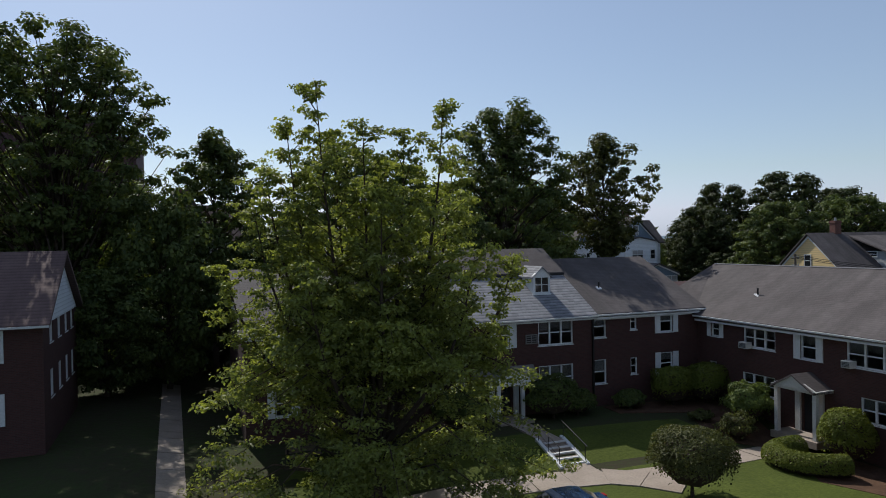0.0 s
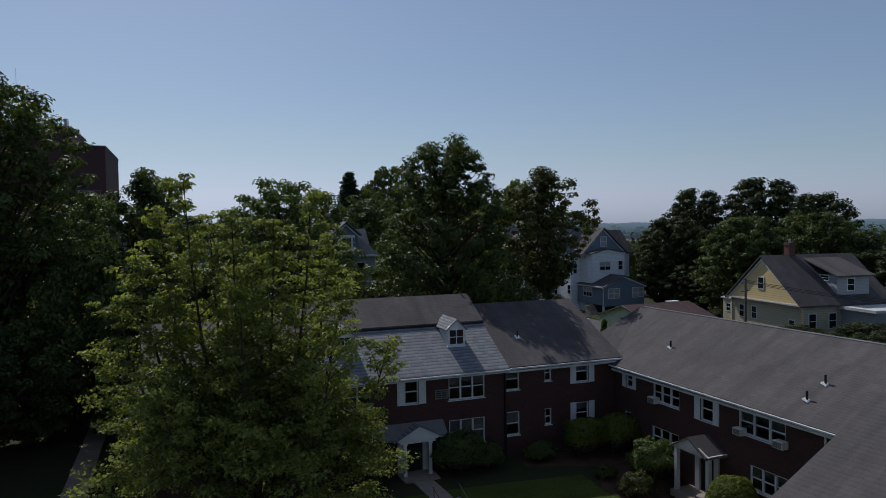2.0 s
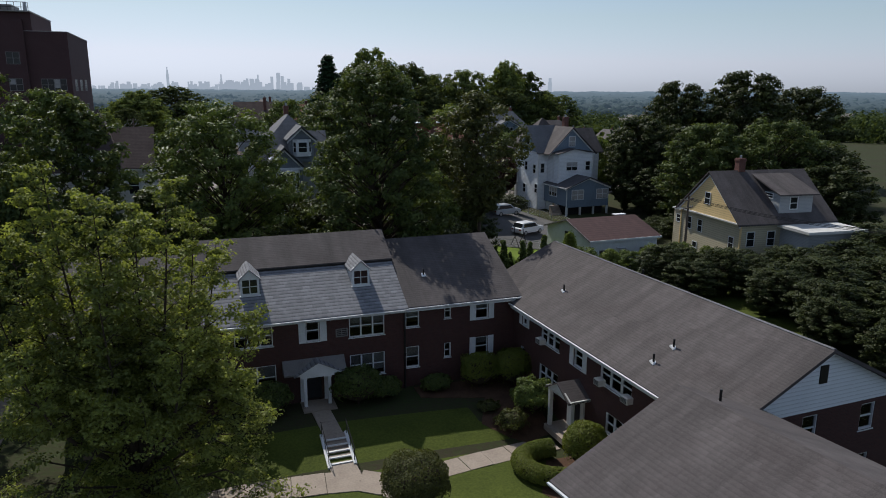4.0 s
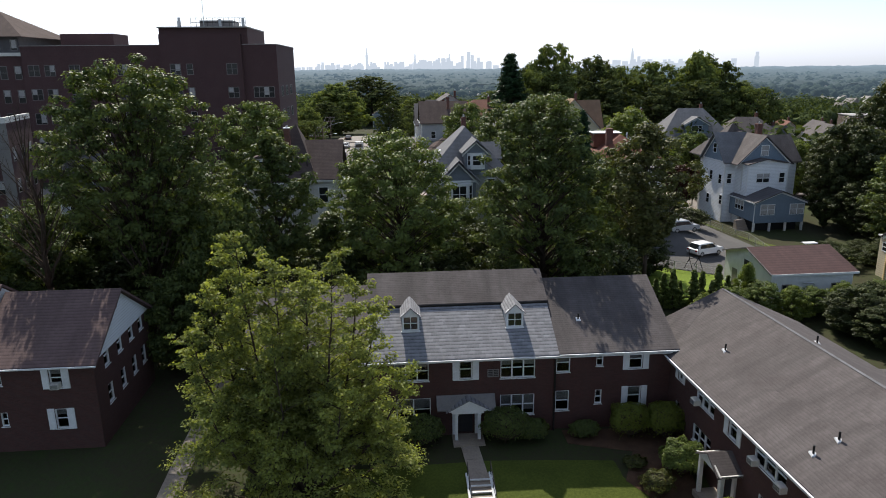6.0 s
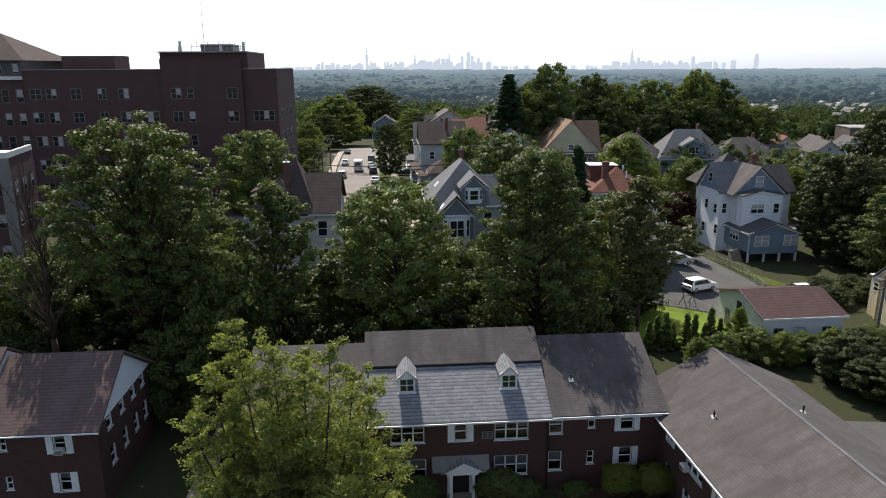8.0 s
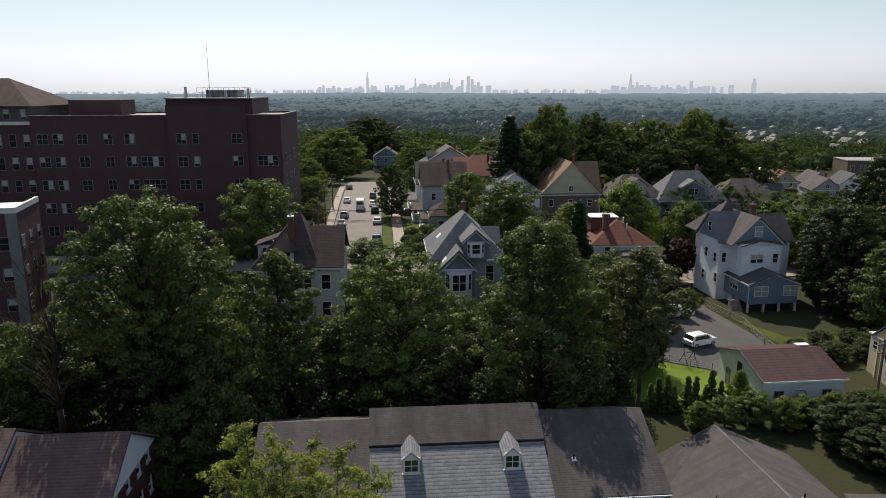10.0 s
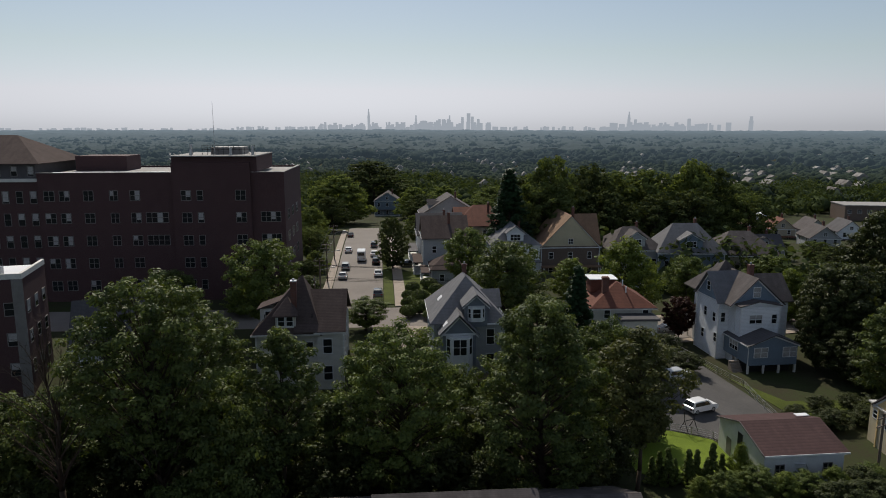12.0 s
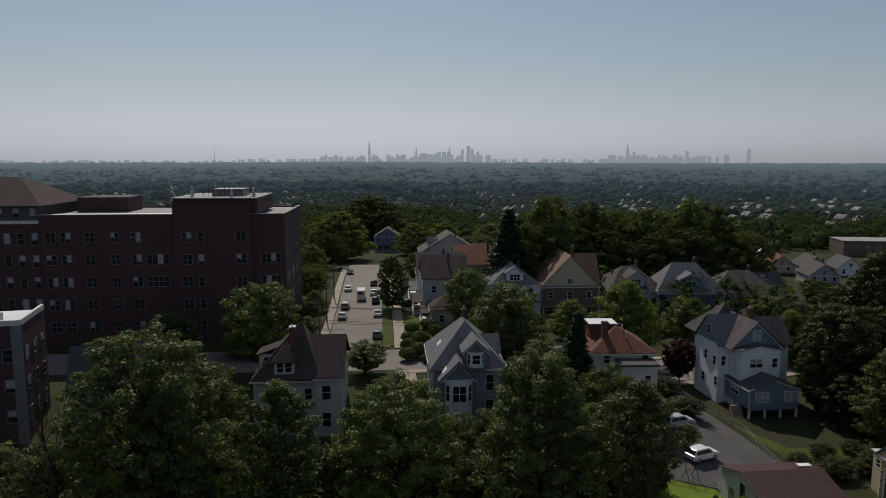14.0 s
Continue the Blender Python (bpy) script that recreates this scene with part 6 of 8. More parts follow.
def tree(x, y, top, R, seed, mat, label, shape="round", low=0.22, limbs=90, per=55, leaf=0.36, clump=0.2, trunk=0.35, stems=1, category="tree", group="garden trees", z=None, spikes=0, up=0.35, thin=1.0, name="tree", leaves=True):
    """A tree with tapered trunk, limbs out to its clumps, and separate leaves."""
    rng = np.random.default_rng(seed)
    z0 = terrain(x, y) if z is None else z
    H = top - z0
    ob = base(name, pose(x, y, z0), label, category, group)
    bm = bmesh.new()
    axis = []
    lean = rng.normal(0, 0.02, 2) * H
    for k in range(7):
        u = k / 6
        axis.append(Vector((lean[0] * u * u + rng.normal(0, 0.012) * H * (0 < k), lean[1] * u * u + rng.normal(0, 0.012) * H * (0 < k), H * 0.86 * u - 0.3 * (k == 0))))
    for k in range(6):
        tube(bm, axis[k], axis[k + 1], trunk * (1 - k / 6.6), trunk * (1 - (k + 1) / 6.6), 8)
    at_axis = lambda u: axis[min(5, int(u * 6))].lerp(axis[min(5, int(u * 6)) + 1], u * 6 - min(5, int(u * 6)))
    env = SHAPES[shape]
    centres, radii = [], []
    for i in range(limbs):
        u = low + (1 - low) * ((i + rng.random()) / limbs) ** 0.95
        e = env((u - low) / (1 - low)) * R
        a = i * 2.39996 + rng.normal(0, 0.35)
        reach = e * (0.55 + 0.5 * rng.random() ** 0.5)
        end = Vector((math.cos(a) * reach, math.sin(a) * reach, H * u)) + Vector((lean[0] * u, lean[1] * u, 0))
        start = at_axis(max(0.08, min(0.93, u - up * reach / H * (1.0 + rng.random()))) * 0.98 / 0.98)
        mid = start.lerp(end, 0.55) + Vector((0, 0, -0.04 * reach if shape == "cone" else 0.07 * reach))
        rr = max(0.025, trunk * 0.28 * (1 - 0.6 * u))
        wood = bm if leaves else bmesh.new()
        tube(wood, start, mid, rr, rr * 0.65, 5)
        tube(wood, mid, end, rr * 0.65, rr * 0.2, 5)
        if not leaves:
            for k in range(5):
                root = mid.lerp(end, 0.1 + 0.17 * k) if k else start.lerp(mid, 0.7)
                way = (end - start).normalized() * 0.6 + Vector(rng.normal(0, 0.5, 3)) + Vector((0, 0, 0.35))
                tip = root + way * reach * (0.42 - 0.05 * k)
                tube(wood, root, tip, rr * 0.3, 0.012, 4)
                tube(wood, root.lerp(tip, 0.5), root.lerp(tip, 0.5) + Vector(rng.normal(0, 0.35, 3)) + Vector((0, 0, 0.35)), rr * 0.18, 0.01, 4)
            bmesh.ops.recalc_face_normals(wood, faces=wood.faces)
            part("limb", wood, BARK, ob)
        for f in (0.32, 0.55, 0.78, 1.0):
            c = start.lerp(mid, f * 2) if f < 0.5 else mid.lerp(end, (f - 0.45) / 0.55)
            centres.append(np.array(c) + rng.normal(0, 0.25 * clump * R, 3))
            radii.append(clump * R * (0.65 + 0.6 * rng.random()) * (1.25 if f > 0.9 else 0.95 if f > 0.6 else 0.7))
    for i in range(spikes):
        a, rr = rng.random() * 6.283, R * 0.75 * rng.random() ** 0.6
        hgt = H * (0.80 + 0.12 * rng.random())
        tip = Vector((math.cos(a) * rr * 1.05, math.sin(a) * rr * 1.05, hgt + H * (0.02 + 0.12 * rng.random())))
        foot = Vector((math.cos(a) * rr * 0.7, math.sin(a) * rr * 0.7, hgt - H * 0.2))
        tube(bm, foot, tip, 0.05, 0.012, 5)
        for f in (0.1, 0.25, 0.4, 0.53, 0.65, 0.76, 0.86, 0.95):
            centres.append(np.array(foot.lerp(tip, f)) + rng.normal(0, 0.12, 3))
            radii.append(clump * R * (1.15 - 0.8 * f))
    bmesh.ops.recalc_face_normals(bm, faces=bm.faces)
    tr = part("trunk", bm, BARK, ob)
    for p in tr.data.polygons:
        p.use_smooth = True
    if not leaves:
        return ob
    C, Q = np.array(centres), np.array(radii)
    n = int(per * thin)
    cnt = np.maximum(4, (n * (Q / Q.mean()) ** 1.5)).astype(int)
    idx = np.repeat(np.arange(len(C)), cnt)
    d = rng.normal(size=(len(idx), 3))
    d /= np.linalg.norm(d, axis=1, keepdims=True)
    rad = rng.random(len(idx)) ** 0.42
    pts = C[idx] + d * (Q[idx] * rad * 0.88)[:, None] * np.array([1.05, 1.05, 0.58])
    mid = np.array([0, 0, H * 0.5])
    outward = pts - mid
    outward /= np.linalg.norm(outward, axis=1, keepdims=True)
    nrm = rng.normal(size=pts.shape) * 0.35 + outward * 0.2 + d * 0.8 + np.array([0, 0, 0.55])
    leaf_cloud("crown", pts, nrm, leaf * (0.6 + 0.8 * rng.random(len(pts))), mat, ob)
    return ob


def shrub(x, y, z1, rx, ry, seed, mat, label, leaf=0.12, n=3500, z=None, flat=0.0, rz=0.0, category="shrub", group="garden shrubs", name="shrub", z_low=0.0, lumps=0.12):
    """A clipped or loose bush: leaves packed round a lumpy body on short stems."""
    rng = np.random.default_rng(seed)
    z0 = terrain(x, y) if z is None else z
    H = z1 - z0
    ob = base(name, pose(x, y, z0, 0, 0, rz), label, category, group)
    d = rng.normal(size=(n, 3))
    d[:, 2] = np.abs(d[:, 2]) - 0.35 * rng.random(n)
    d /= np.linalg.norm(d, axis=1, keepdims=True)
    if flat:
        q = np.max(np.abs(d) ** 1.0, axis=1)
        d = d * (1 - flat) + d / q[:, None] * flat * 0.85
    bumps = np.array([[noise.noise(Vector(v * 2.2) + Vector((seed, 0, 0))) for v in d]]).T
    rad = (1 - 0.22 * rng.random((n, 1)) ** 2) * (1 + lumps * bumps)
    hh = (H - z_low) / 2
    pts = d * rad * np.array([rx, ry, hh * 1.02]) + np.array([0, 0, z_low + hh])
    pts[:, 2] = np.maximum(pts[:, 2], z_low + 0.05 + 0.1 * rng.random(n))
    leaf_cloud("leaves", pts, d + rng.normal(size=(n, 3)) * 0.5 + np.array([0, 0, 0.25]), leaf * (0.7 + 0.6 * rng.random(n)), mat, ob)
    bm = bmesh.new()
    bmesh.ops.create_icosphere(bm, subdivisions=2, radius=1.0)
    for v in bm.verts:
        v.co = Vector((v.co.x * rx * 0.78, v.co.y * ry * 0.78, z_low + hh + v.co.z * hh * 0.8))
    part("woody_core", bm, BARK, ob)
    bm = bmesh.new()
    tube(bm, (0, 0, -0.15), (0, 0, max(0.3, z_low + hh * 0.5)), 0.09, 0.06, 7)
    part("stem", bm, BARK, ob)
    return ob


def courtyard_tree():
    """Several upright leaders, each set with rising side shoots and loose sprays, over a wide drooping skirt."""
    rng = np.random.default_rng(3)
    x0, y0 = 6.6, 28.8
    z0 = terrain(x0, y0)
    ob = base("tree", pose(x0, y0, z0), "tall airy green tree with upright leafy plumes on the courtyard lawn", "tree", "courtyard trees")
    bm = bmesh.new()
    centres, radii = [], []
    fork = Vector((0, 0, 2.2))
    tube(bm, (0, 0, -0.3), fork, 0.34, 0.27, 10)
    # tips of the leaders, from the fork: aside, away, height, and how bushy
    for dx, dy, tz, bushy in ((-2.5, -0.9, 17.5, 1.0), (-0.7, -1.2, 16.0, 1.0), (0.9, -1.6, 15.6, 1.0), (-1.5, 0.8, 15.8, 1.0), (3.3, -0.8, 14.6, 1.05), (-4.4, 0.4, 14.4, 1.0), (2.3, -2.4, 16.7, 1.0), (-3.5, 0.5, 16.2, 0.9), (0.6, 0.3, 14.6, 1.1), (4.2, 0.6, 13.2, 1.0), (-5.0, -1.2, 12.6, 0.95), (-0.6, -3.4, 13.0, 1.0), (0.2, 3.4, 14.0, 1.0),
                              (5.6, -1.8, 10.4, 0.9), (-6.0, 2.2, 10.2, 0.9), (3.0, 3.4, 12.0, 0.95), (-2.8, 3.6, 12.6, 0.95), (2.6, -4.6, 10.6, 0.9), (-3.6, -4.4, 10.4, 0.9)):
        tip = Vector((dx, dy, tz))
        bow = fork.lerp(tip, 0.45) + Vector((dx, dy, 0)) * 0.22
        pts = [fork.lerp(bow, u * 2) .lerp(bow.lerp(tip, max(0.0, u * 2 - 1)), u) for u in (0, 0.2, 0.4, 0.6, 0.8, 1.0)]
        for k in range(5):
            tube(bm, pts[k], pts[k + 1], 0.14 * (1 - k / 5.4), 0.14 * (1 - (k + 1) / 5.4), 6)
        n = int(tz * 1.8)
        for i in range(n):
            u = 0.22 + 0.76 * (i + rng.random()) / n
            k = min(4, int(u * 5))
            at = pts[k].lerp(pts[k + 1], u * 5 - k)
            a = i * 2.4 + rng.normal(0, 0.4)
            r = bushy * (0.6 + 2.0 * (1 - u) ** 0.7) * (0.6 + 0.6 * rng.random())
            end = at + Vector((math.cos(a) * r, math.sin(a) * r, r * (0.55 + 0.3 * rng.random())))
            tube(bm, at, end, 0.028, 0.008, 4)
            for f in (0.35, 0.6, 0.85, 1.05):
                centres.append(np.array(at.lerp(end, f)) + rng.normal(0, 0.1, 3))
                radii.append((0.36 + 0.2 * rng.random()) * (0.75 + 0.4 * (1 - u)))
        for f in (0.0, 0.25, 0.5):
            centres.append(np.array(tip) - np.array([0, 0, f]) + rng.normal(0, 0.06, 3))
            radii.append(0.32)
    # the skirt: long level limbs whose ends droop
    for i in range(64):
        a = i * 2.39996 + rng.normal(0, 0.2)
        h = 1.6 + 6.8 * rng.random()
        r = (8.0 - 0.3 * h) * (0.72 + 0.3 * rng.random())
        start = Vector((0, 0, max(1.2, h - 1.8)))
        mid = Vector((math.cos(a) * r * 0.6, math.sin(a) * r * 0.6, h + 0.5))
        end = Vector((math.cos(a) * r, math.sin(a) * r, max(0.7, h - 0.6)))
        tube(bm, start, mid, 0.06, 0.035, 5)
        tube(bm, mid, end, 0.035, 0.008, 5)
        for f in (0.35, 0.5, 0.65, 0.8, 0.9, 1.0):
            c = start.lerp(mid, f * 1.4) if f < 0.6 else mid.lerp(end, (f - 0.55) / 0.45)
            for _ in range(2):
                centres.append(np.array(c) + rng.normal(0, 0.4, 3))
                radii.append(0.4 + 0.3 * rng.random())
    bmesh.ops.recalc_face_normals(bm, faces=bm.faces)
    part("trunk", bm, BARK, ob)
    C, Q = np.array(centres), np.array(radii)
    idx = np.repeat(np.arange(len(C)), (178 * Q ** 1.6).astype(int) + 5)
    d = rng.normal(size=(len(idx), 3))
    d /= np.linalg.norm(d, axis=1, keepdims=True)
    pts = C[idx] + d * (Q[idx] * rng.random(len(idx)) ** 0.6)[:, None] * np.array([1.15, 1.15, 0.42])
    leaf_cloud("crown", pts, rng.normal(size=pts.shape) * 0.5 + d * 0.5 + np.array([0, 0.15, 0.7]), 0.165 * (0.6 + 0.8 * rng.random(len(pts))), LEAF_BRIGHT, ob)


courtyard_tree()
tree(-8.6, 53.0, 24.6, 6.9, 5, LEAF_DARK, "large dark leafy tree behind the brick buildings", "round", low=0.36, limbs=200, per=66, leaf=0.30, clump=0.115, trunk=0.5, up=0.75)
tree(-16.5, 61.0, 11.5, 4.6, 6, LEAF_DARK, "large dark leafy tree behind the brick buildings", "round", low=0.2, limbs=110, per=40, leaf=0.4, clump=0.14, trunk=0.5)
tree(1.3, 56.5, 18.8, 4.4, 7, LEAF_DARK, "slim dark tree with tiered branches", "vase", low=0.36, limbs=80, per=50, leaf=0.34, clump=0.16, trunk=0.28)
tree(6.0, 59, 11.0, 3.4, 12, LEAF_DARK, "slim dark tree with tiered branches", "vase", low=0.2, limbs=65, per=50, leaf=0.36, clump=0.17, trunk=0.25)
tree(12.5, 58, 18.2, 6.3, 8, LEAF_MID, "full rounded green tree behind the apartment roof", "round", low=0.08, limbs=175, per=66, leaf=0.30, clump=0.125, trunk=0.4)
tree(25.3, 54.0, 21.6, 6.1, 9, LEAF_DARK, "tall dense dark green tree behind the apartment roof", "oval", low=0.1, limbs=195, per=68, leaf=0.29, clump=0.125, trunk=0.45, spikes=2)
tree(34.4, 53.2, 19.2, 4.9, 10, LEAF_OLIVE, "thin spreading tree with gaps in its crown", "vase", low=0.48, limbs=78, per=46, leaf=0.32, clump=0.15, trunk=0.3)
tree(-16.2, 50.5, 22.5, 4.6, 31, LEAF_DARK, "bare grey dead tree among the leafy ones", "vase", low=0.34, limbs=46, trunk=0.36, leaves=False, category="dead tree", up=0.55)
# patterns for the many trees farther off, each standing in its own place
KINDS = {
    "round": tree(-8.2, 104, 19.2, 6.0, 41, LEAF_MID, "full rounded green street tree", "round", low=0.15, limbs=110, per=44, leaf=0.43, clump=0.16, trunk=0.35, group="neighbourhood trees"),
    "dark": tree(30.5, 104, 18.5, 6.5, 42, LEAF_DARK, "dense dark green garden tree", "oval", low=0.1, limbs=110, per=44, leaf=0.43, clump=0.16, trunk=0.35, group="neighbourhood trees"),
    "bright": tree(55, 117, 16.2, 7.0, 43, LEAF_FRESH, "bright green spreading garden tree", "broad", low=0.12, limbs=110, per=44, leaf=0.43, clump=0.16, trunk=0.3, group="neighbourhood trees"),
    "conifer": tree(36.4, 84, 18.6, 4.6, 44, NEEDLE, "dark pointed conifer between the houses", "cone", low=0.05, limbs=170, per=26, leaf=0.4, clump=0.1, trunk=0.3, group="conifers", category="conifer", up=0.05),
    "deep": tree(82, 95, 15, 6.0, 46, LEAF_SHADED, "dense leafy tree with leaves coloured dark for deep shade", "round", low=0.06, limbs=120, per=50, leaf=0.43, clump=0.15, trunk=0.35, group="neighbourhood trees"),
    "thicket": tree(-4, 60, 9.5, 4.2, 45, LEAF_SHADED, "tangled green understorey thicket", "round", low=0.02, limbs=80, per=30, leaf=0.38, clump=0.2, trunk=0.14, group="understorey"),
}
DIM = {"round": (19.2 - terrain(-8.2, 104), 6.0), "dark": (18.5 - terrain(30.5, 104), 6.5), "bright": (16.2 - terrain(55, 117), 7.0), "conifer": (18.6 - terrain(36.4, 84), 4.6), "deep": (15 - terrain(82, 95), 6.0), "thicket": (9.5 - terrain(-4, 60), 4.2)}
for k, mat, shape, R, top, sd, lab, fx, fy in (("round", LEAF_FAR, "round", 8.0, 19.0, 48, "rounded dark green tree some streets away", 49, 162), ("dark", LEAF_FAR_DARK, "oval", 8.0, 21.0, 49, "dense dark tree some streets away", 58, 172), ("bright", LEAF_FAR_FRESH, "broad", 8.5, 16.0, 50, "spreading green tree some streets away", -16, 285)):
    KINDS["far_" + k] = tree(fx, fy, terrain(fx, fy) + top, R, sd, mat, lab, shape, low=0.08, limbs=130, per=22, leaf=0.7, clump=0.13, trunk=0.35, group="trees some streets away")
    DIM["far_" + k] = (top, R)
turn_rng = random.Random(11)


def plant(kind, x, y, top, width, label=""):
    """Another tree of a kind, by its top's height and its crown's width."""
    if y > 135 and "far_" + kind in KINDS:
        kind = "far_" + kind
    z0 = terrain(x, y)
    h, r = DIM[kind]
    s = width / (2 * r)
    ob = copy_thing(KINDS[kind], pose(x, y, z0, 0, 0, turn_rng.random() * 360) @ Matrix.Diagonal((s, s, (top - z0) / h, 1)))
    if label:
        ob["label"] = label
    return ob


for spec in (
    ("dark", -2.0, 50.5, 13.5, 8), ("dark", -19.5, 57, 13, 9), ("dark", -25, 54.5, 12, 9), ("dark", -31, 60, 13, 10), ("dark", -5.5, 47.5, 9, 7), ("round", -13, 64, 17.5, 10), ("round", -4.5, 63, 12.5, 8), ("dark", -27, 62, 10.5, 9), ("round", -34, 68, 9.5, 9), ("round", -20, 78, 10, 9), ("dark", -12, 82, 13, 10),
    ("bright", 10.0, 74, 8, 6), ("bright", 9.0, 81, 8.2, 5), ("bright", 13.5, 83, 7.6, 4.5), ("round", 14, 78, 9.0, 7), ("dark", 19, 70, 10, 8), ("round", 27, 70, 12, 9), ("round", 33, 66, 12, 8), ("dark", 38.5, 74, 13.5, 10), ("round", 29.5, 80, 11, 8),
    ("dark", 33, 90, 13, 9), ("round", 36.5, 69, 8, 6), ("round", 7.4, 104.5, 9.6, 7.4), ("round", 27, 126, 17.5, 9.8), ("bright", 34, 122, 15, 12), ("bright", 28, 112, 13, 8),
    ("bright", -7, 260, 18.5, 26), ("dark", 4, 335, 20, 34), ("dark", -8, 230, 13.5, 12), ("round", -9.5, 185, 10, 8),
    ("conifer", 41, 158, 27, 18), ("round", 52, 168, 29, 14), ("dark", 12.2, 153.5, 16.3, 7.6), ("dark", -6, 140, 9, 6), ("bright", -5.5, 152, 9, 6), ("dark", -5, 130, 8, 5), ("round", -8, 165, 12, 9), ("bright", -12, 205, 13, 12), ("dark", 66, 182, 26, 18), ("round", 76, 192, 23.5, 19), ("dark", 70, 172, 20, 16), ("round", 86, 186, 24.5, 20),
    ("bright", 97, 184, 27, 20), ("dark", 106, 190, 25, 18), ("dark", 92, 174, 20, 18), ("round", 118, 205, 19, 18), ("dark", 82, 172, 19, 16), ("dark", 50, 176, 24, 18), ("round", 112, 180, 18, 15),
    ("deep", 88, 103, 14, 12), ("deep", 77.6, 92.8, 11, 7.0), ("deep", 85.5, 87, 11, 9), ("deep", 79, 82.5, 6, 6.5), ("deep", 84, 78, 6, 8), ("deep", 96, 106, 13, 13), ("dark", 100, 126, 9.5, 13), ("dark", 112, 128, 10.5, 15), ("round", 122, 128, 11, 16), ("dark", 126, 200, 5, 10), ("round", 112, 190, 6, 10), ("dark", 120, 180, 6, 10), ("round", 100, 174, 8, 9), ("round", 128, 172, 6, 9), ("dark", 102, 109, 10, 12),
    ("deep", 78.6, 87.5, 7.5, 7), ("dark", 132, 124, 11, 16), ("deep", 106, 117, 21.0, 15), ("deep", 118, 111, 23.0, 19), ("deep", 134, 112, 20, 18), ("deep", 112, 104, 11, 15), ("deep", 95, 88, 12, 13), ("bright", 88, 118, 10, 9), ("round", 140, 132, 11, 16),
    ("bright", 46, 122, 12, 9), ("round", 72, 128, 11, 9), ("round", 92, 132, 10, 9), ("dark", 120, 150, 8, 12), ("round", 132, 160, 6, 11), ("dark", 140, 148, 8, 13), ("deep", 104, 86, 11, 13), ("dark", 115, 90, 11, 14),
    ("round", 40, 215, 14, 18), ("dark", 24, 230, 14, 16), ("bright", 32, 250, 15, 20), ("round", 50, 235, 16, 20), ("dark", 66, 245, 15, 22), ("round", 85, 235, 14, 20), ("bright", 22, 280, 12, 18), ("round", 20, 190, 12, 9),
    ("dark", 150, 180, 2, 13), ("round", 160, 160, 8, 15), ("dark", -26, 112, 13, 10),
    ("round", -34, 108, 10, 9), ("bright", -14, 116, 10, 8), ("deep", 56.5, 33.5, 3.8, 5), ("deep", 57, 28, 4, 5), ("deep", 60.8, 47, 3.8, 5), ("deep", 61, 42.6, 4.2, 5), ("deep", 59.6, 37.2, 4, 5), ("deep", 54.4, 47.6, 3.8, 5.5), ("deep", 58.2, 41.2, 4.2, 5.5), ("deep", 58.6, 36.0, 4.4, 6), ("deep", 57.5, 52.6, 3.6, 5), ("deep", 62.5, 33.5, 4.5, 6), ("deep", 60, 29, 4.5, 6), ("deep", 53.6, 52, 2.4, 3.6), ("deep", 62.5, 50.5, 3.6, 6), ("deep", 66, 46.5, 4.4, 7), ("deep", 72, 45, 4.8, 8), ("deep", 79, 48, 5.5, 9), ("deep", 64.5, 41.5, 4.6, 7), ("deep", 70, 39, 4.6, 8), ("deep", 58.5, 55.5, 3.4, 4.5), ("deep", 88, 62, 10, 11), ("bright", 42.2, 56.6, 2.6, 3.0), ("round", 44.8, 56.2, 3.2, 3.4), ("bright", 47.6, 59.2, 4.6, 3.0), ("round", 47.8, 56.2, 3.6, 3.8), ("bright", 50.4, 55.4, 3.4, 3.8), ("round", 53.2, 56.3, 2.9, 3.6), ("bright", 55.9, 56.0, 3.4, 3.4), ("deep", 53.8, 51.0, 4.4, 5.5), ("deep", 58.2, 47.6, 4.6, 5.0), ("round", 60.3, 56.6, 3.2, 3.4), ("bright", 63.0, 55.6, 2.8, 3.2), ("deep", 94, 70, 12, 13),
):
    plant(*spec)
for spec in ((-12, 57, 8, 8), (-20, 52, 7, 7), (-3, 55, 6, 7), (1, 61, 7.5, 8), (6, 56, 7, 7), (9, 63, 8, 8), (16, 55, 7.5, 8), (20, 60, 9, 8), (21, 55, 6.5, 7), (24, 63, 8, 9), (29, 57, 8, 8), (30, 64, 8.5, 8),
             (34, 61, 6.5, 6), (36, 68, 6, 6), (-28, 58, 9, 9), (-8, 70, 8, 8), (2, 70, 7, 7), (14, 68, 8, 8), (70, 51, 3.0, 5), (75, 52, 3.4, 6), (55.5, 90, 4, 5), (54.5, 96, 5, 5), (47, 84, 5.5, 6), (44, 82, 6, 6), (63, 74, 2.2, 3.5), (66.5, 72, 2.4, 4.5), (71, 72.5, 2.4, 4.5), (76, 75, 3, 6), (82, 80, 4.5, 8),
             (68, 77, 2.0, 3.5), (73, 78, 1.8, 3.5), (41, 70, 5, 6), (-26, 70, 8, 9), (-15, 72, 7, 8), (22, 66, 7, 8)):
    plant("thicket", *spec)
young = tree(38.6, 60.3, 3.1, 0.75, 63, LEAF_MID, "small upright evergreen in a row beside the lawn", "cone", low=0.04, limbs=60, per=22, leaf=0.16, clump=0.2, trunk=0.06, group="evergreens beside the lawn", category="evergreen", up=0.1)
for i in range(8):
    x, y = 39.5 + i * 0.95 + 0.15 * math.sin(i * 5), 60.2 + 0.3 * math.cos(i * 3)
    s = 1.1 + 0.25 * math.sin(i * 2.3)
    copy_thing(young, pose(x, y, terrain(x, y), 0, 0, i * 50) @ Matrix.Diagonal((s, s, s * 1.05, 1)))

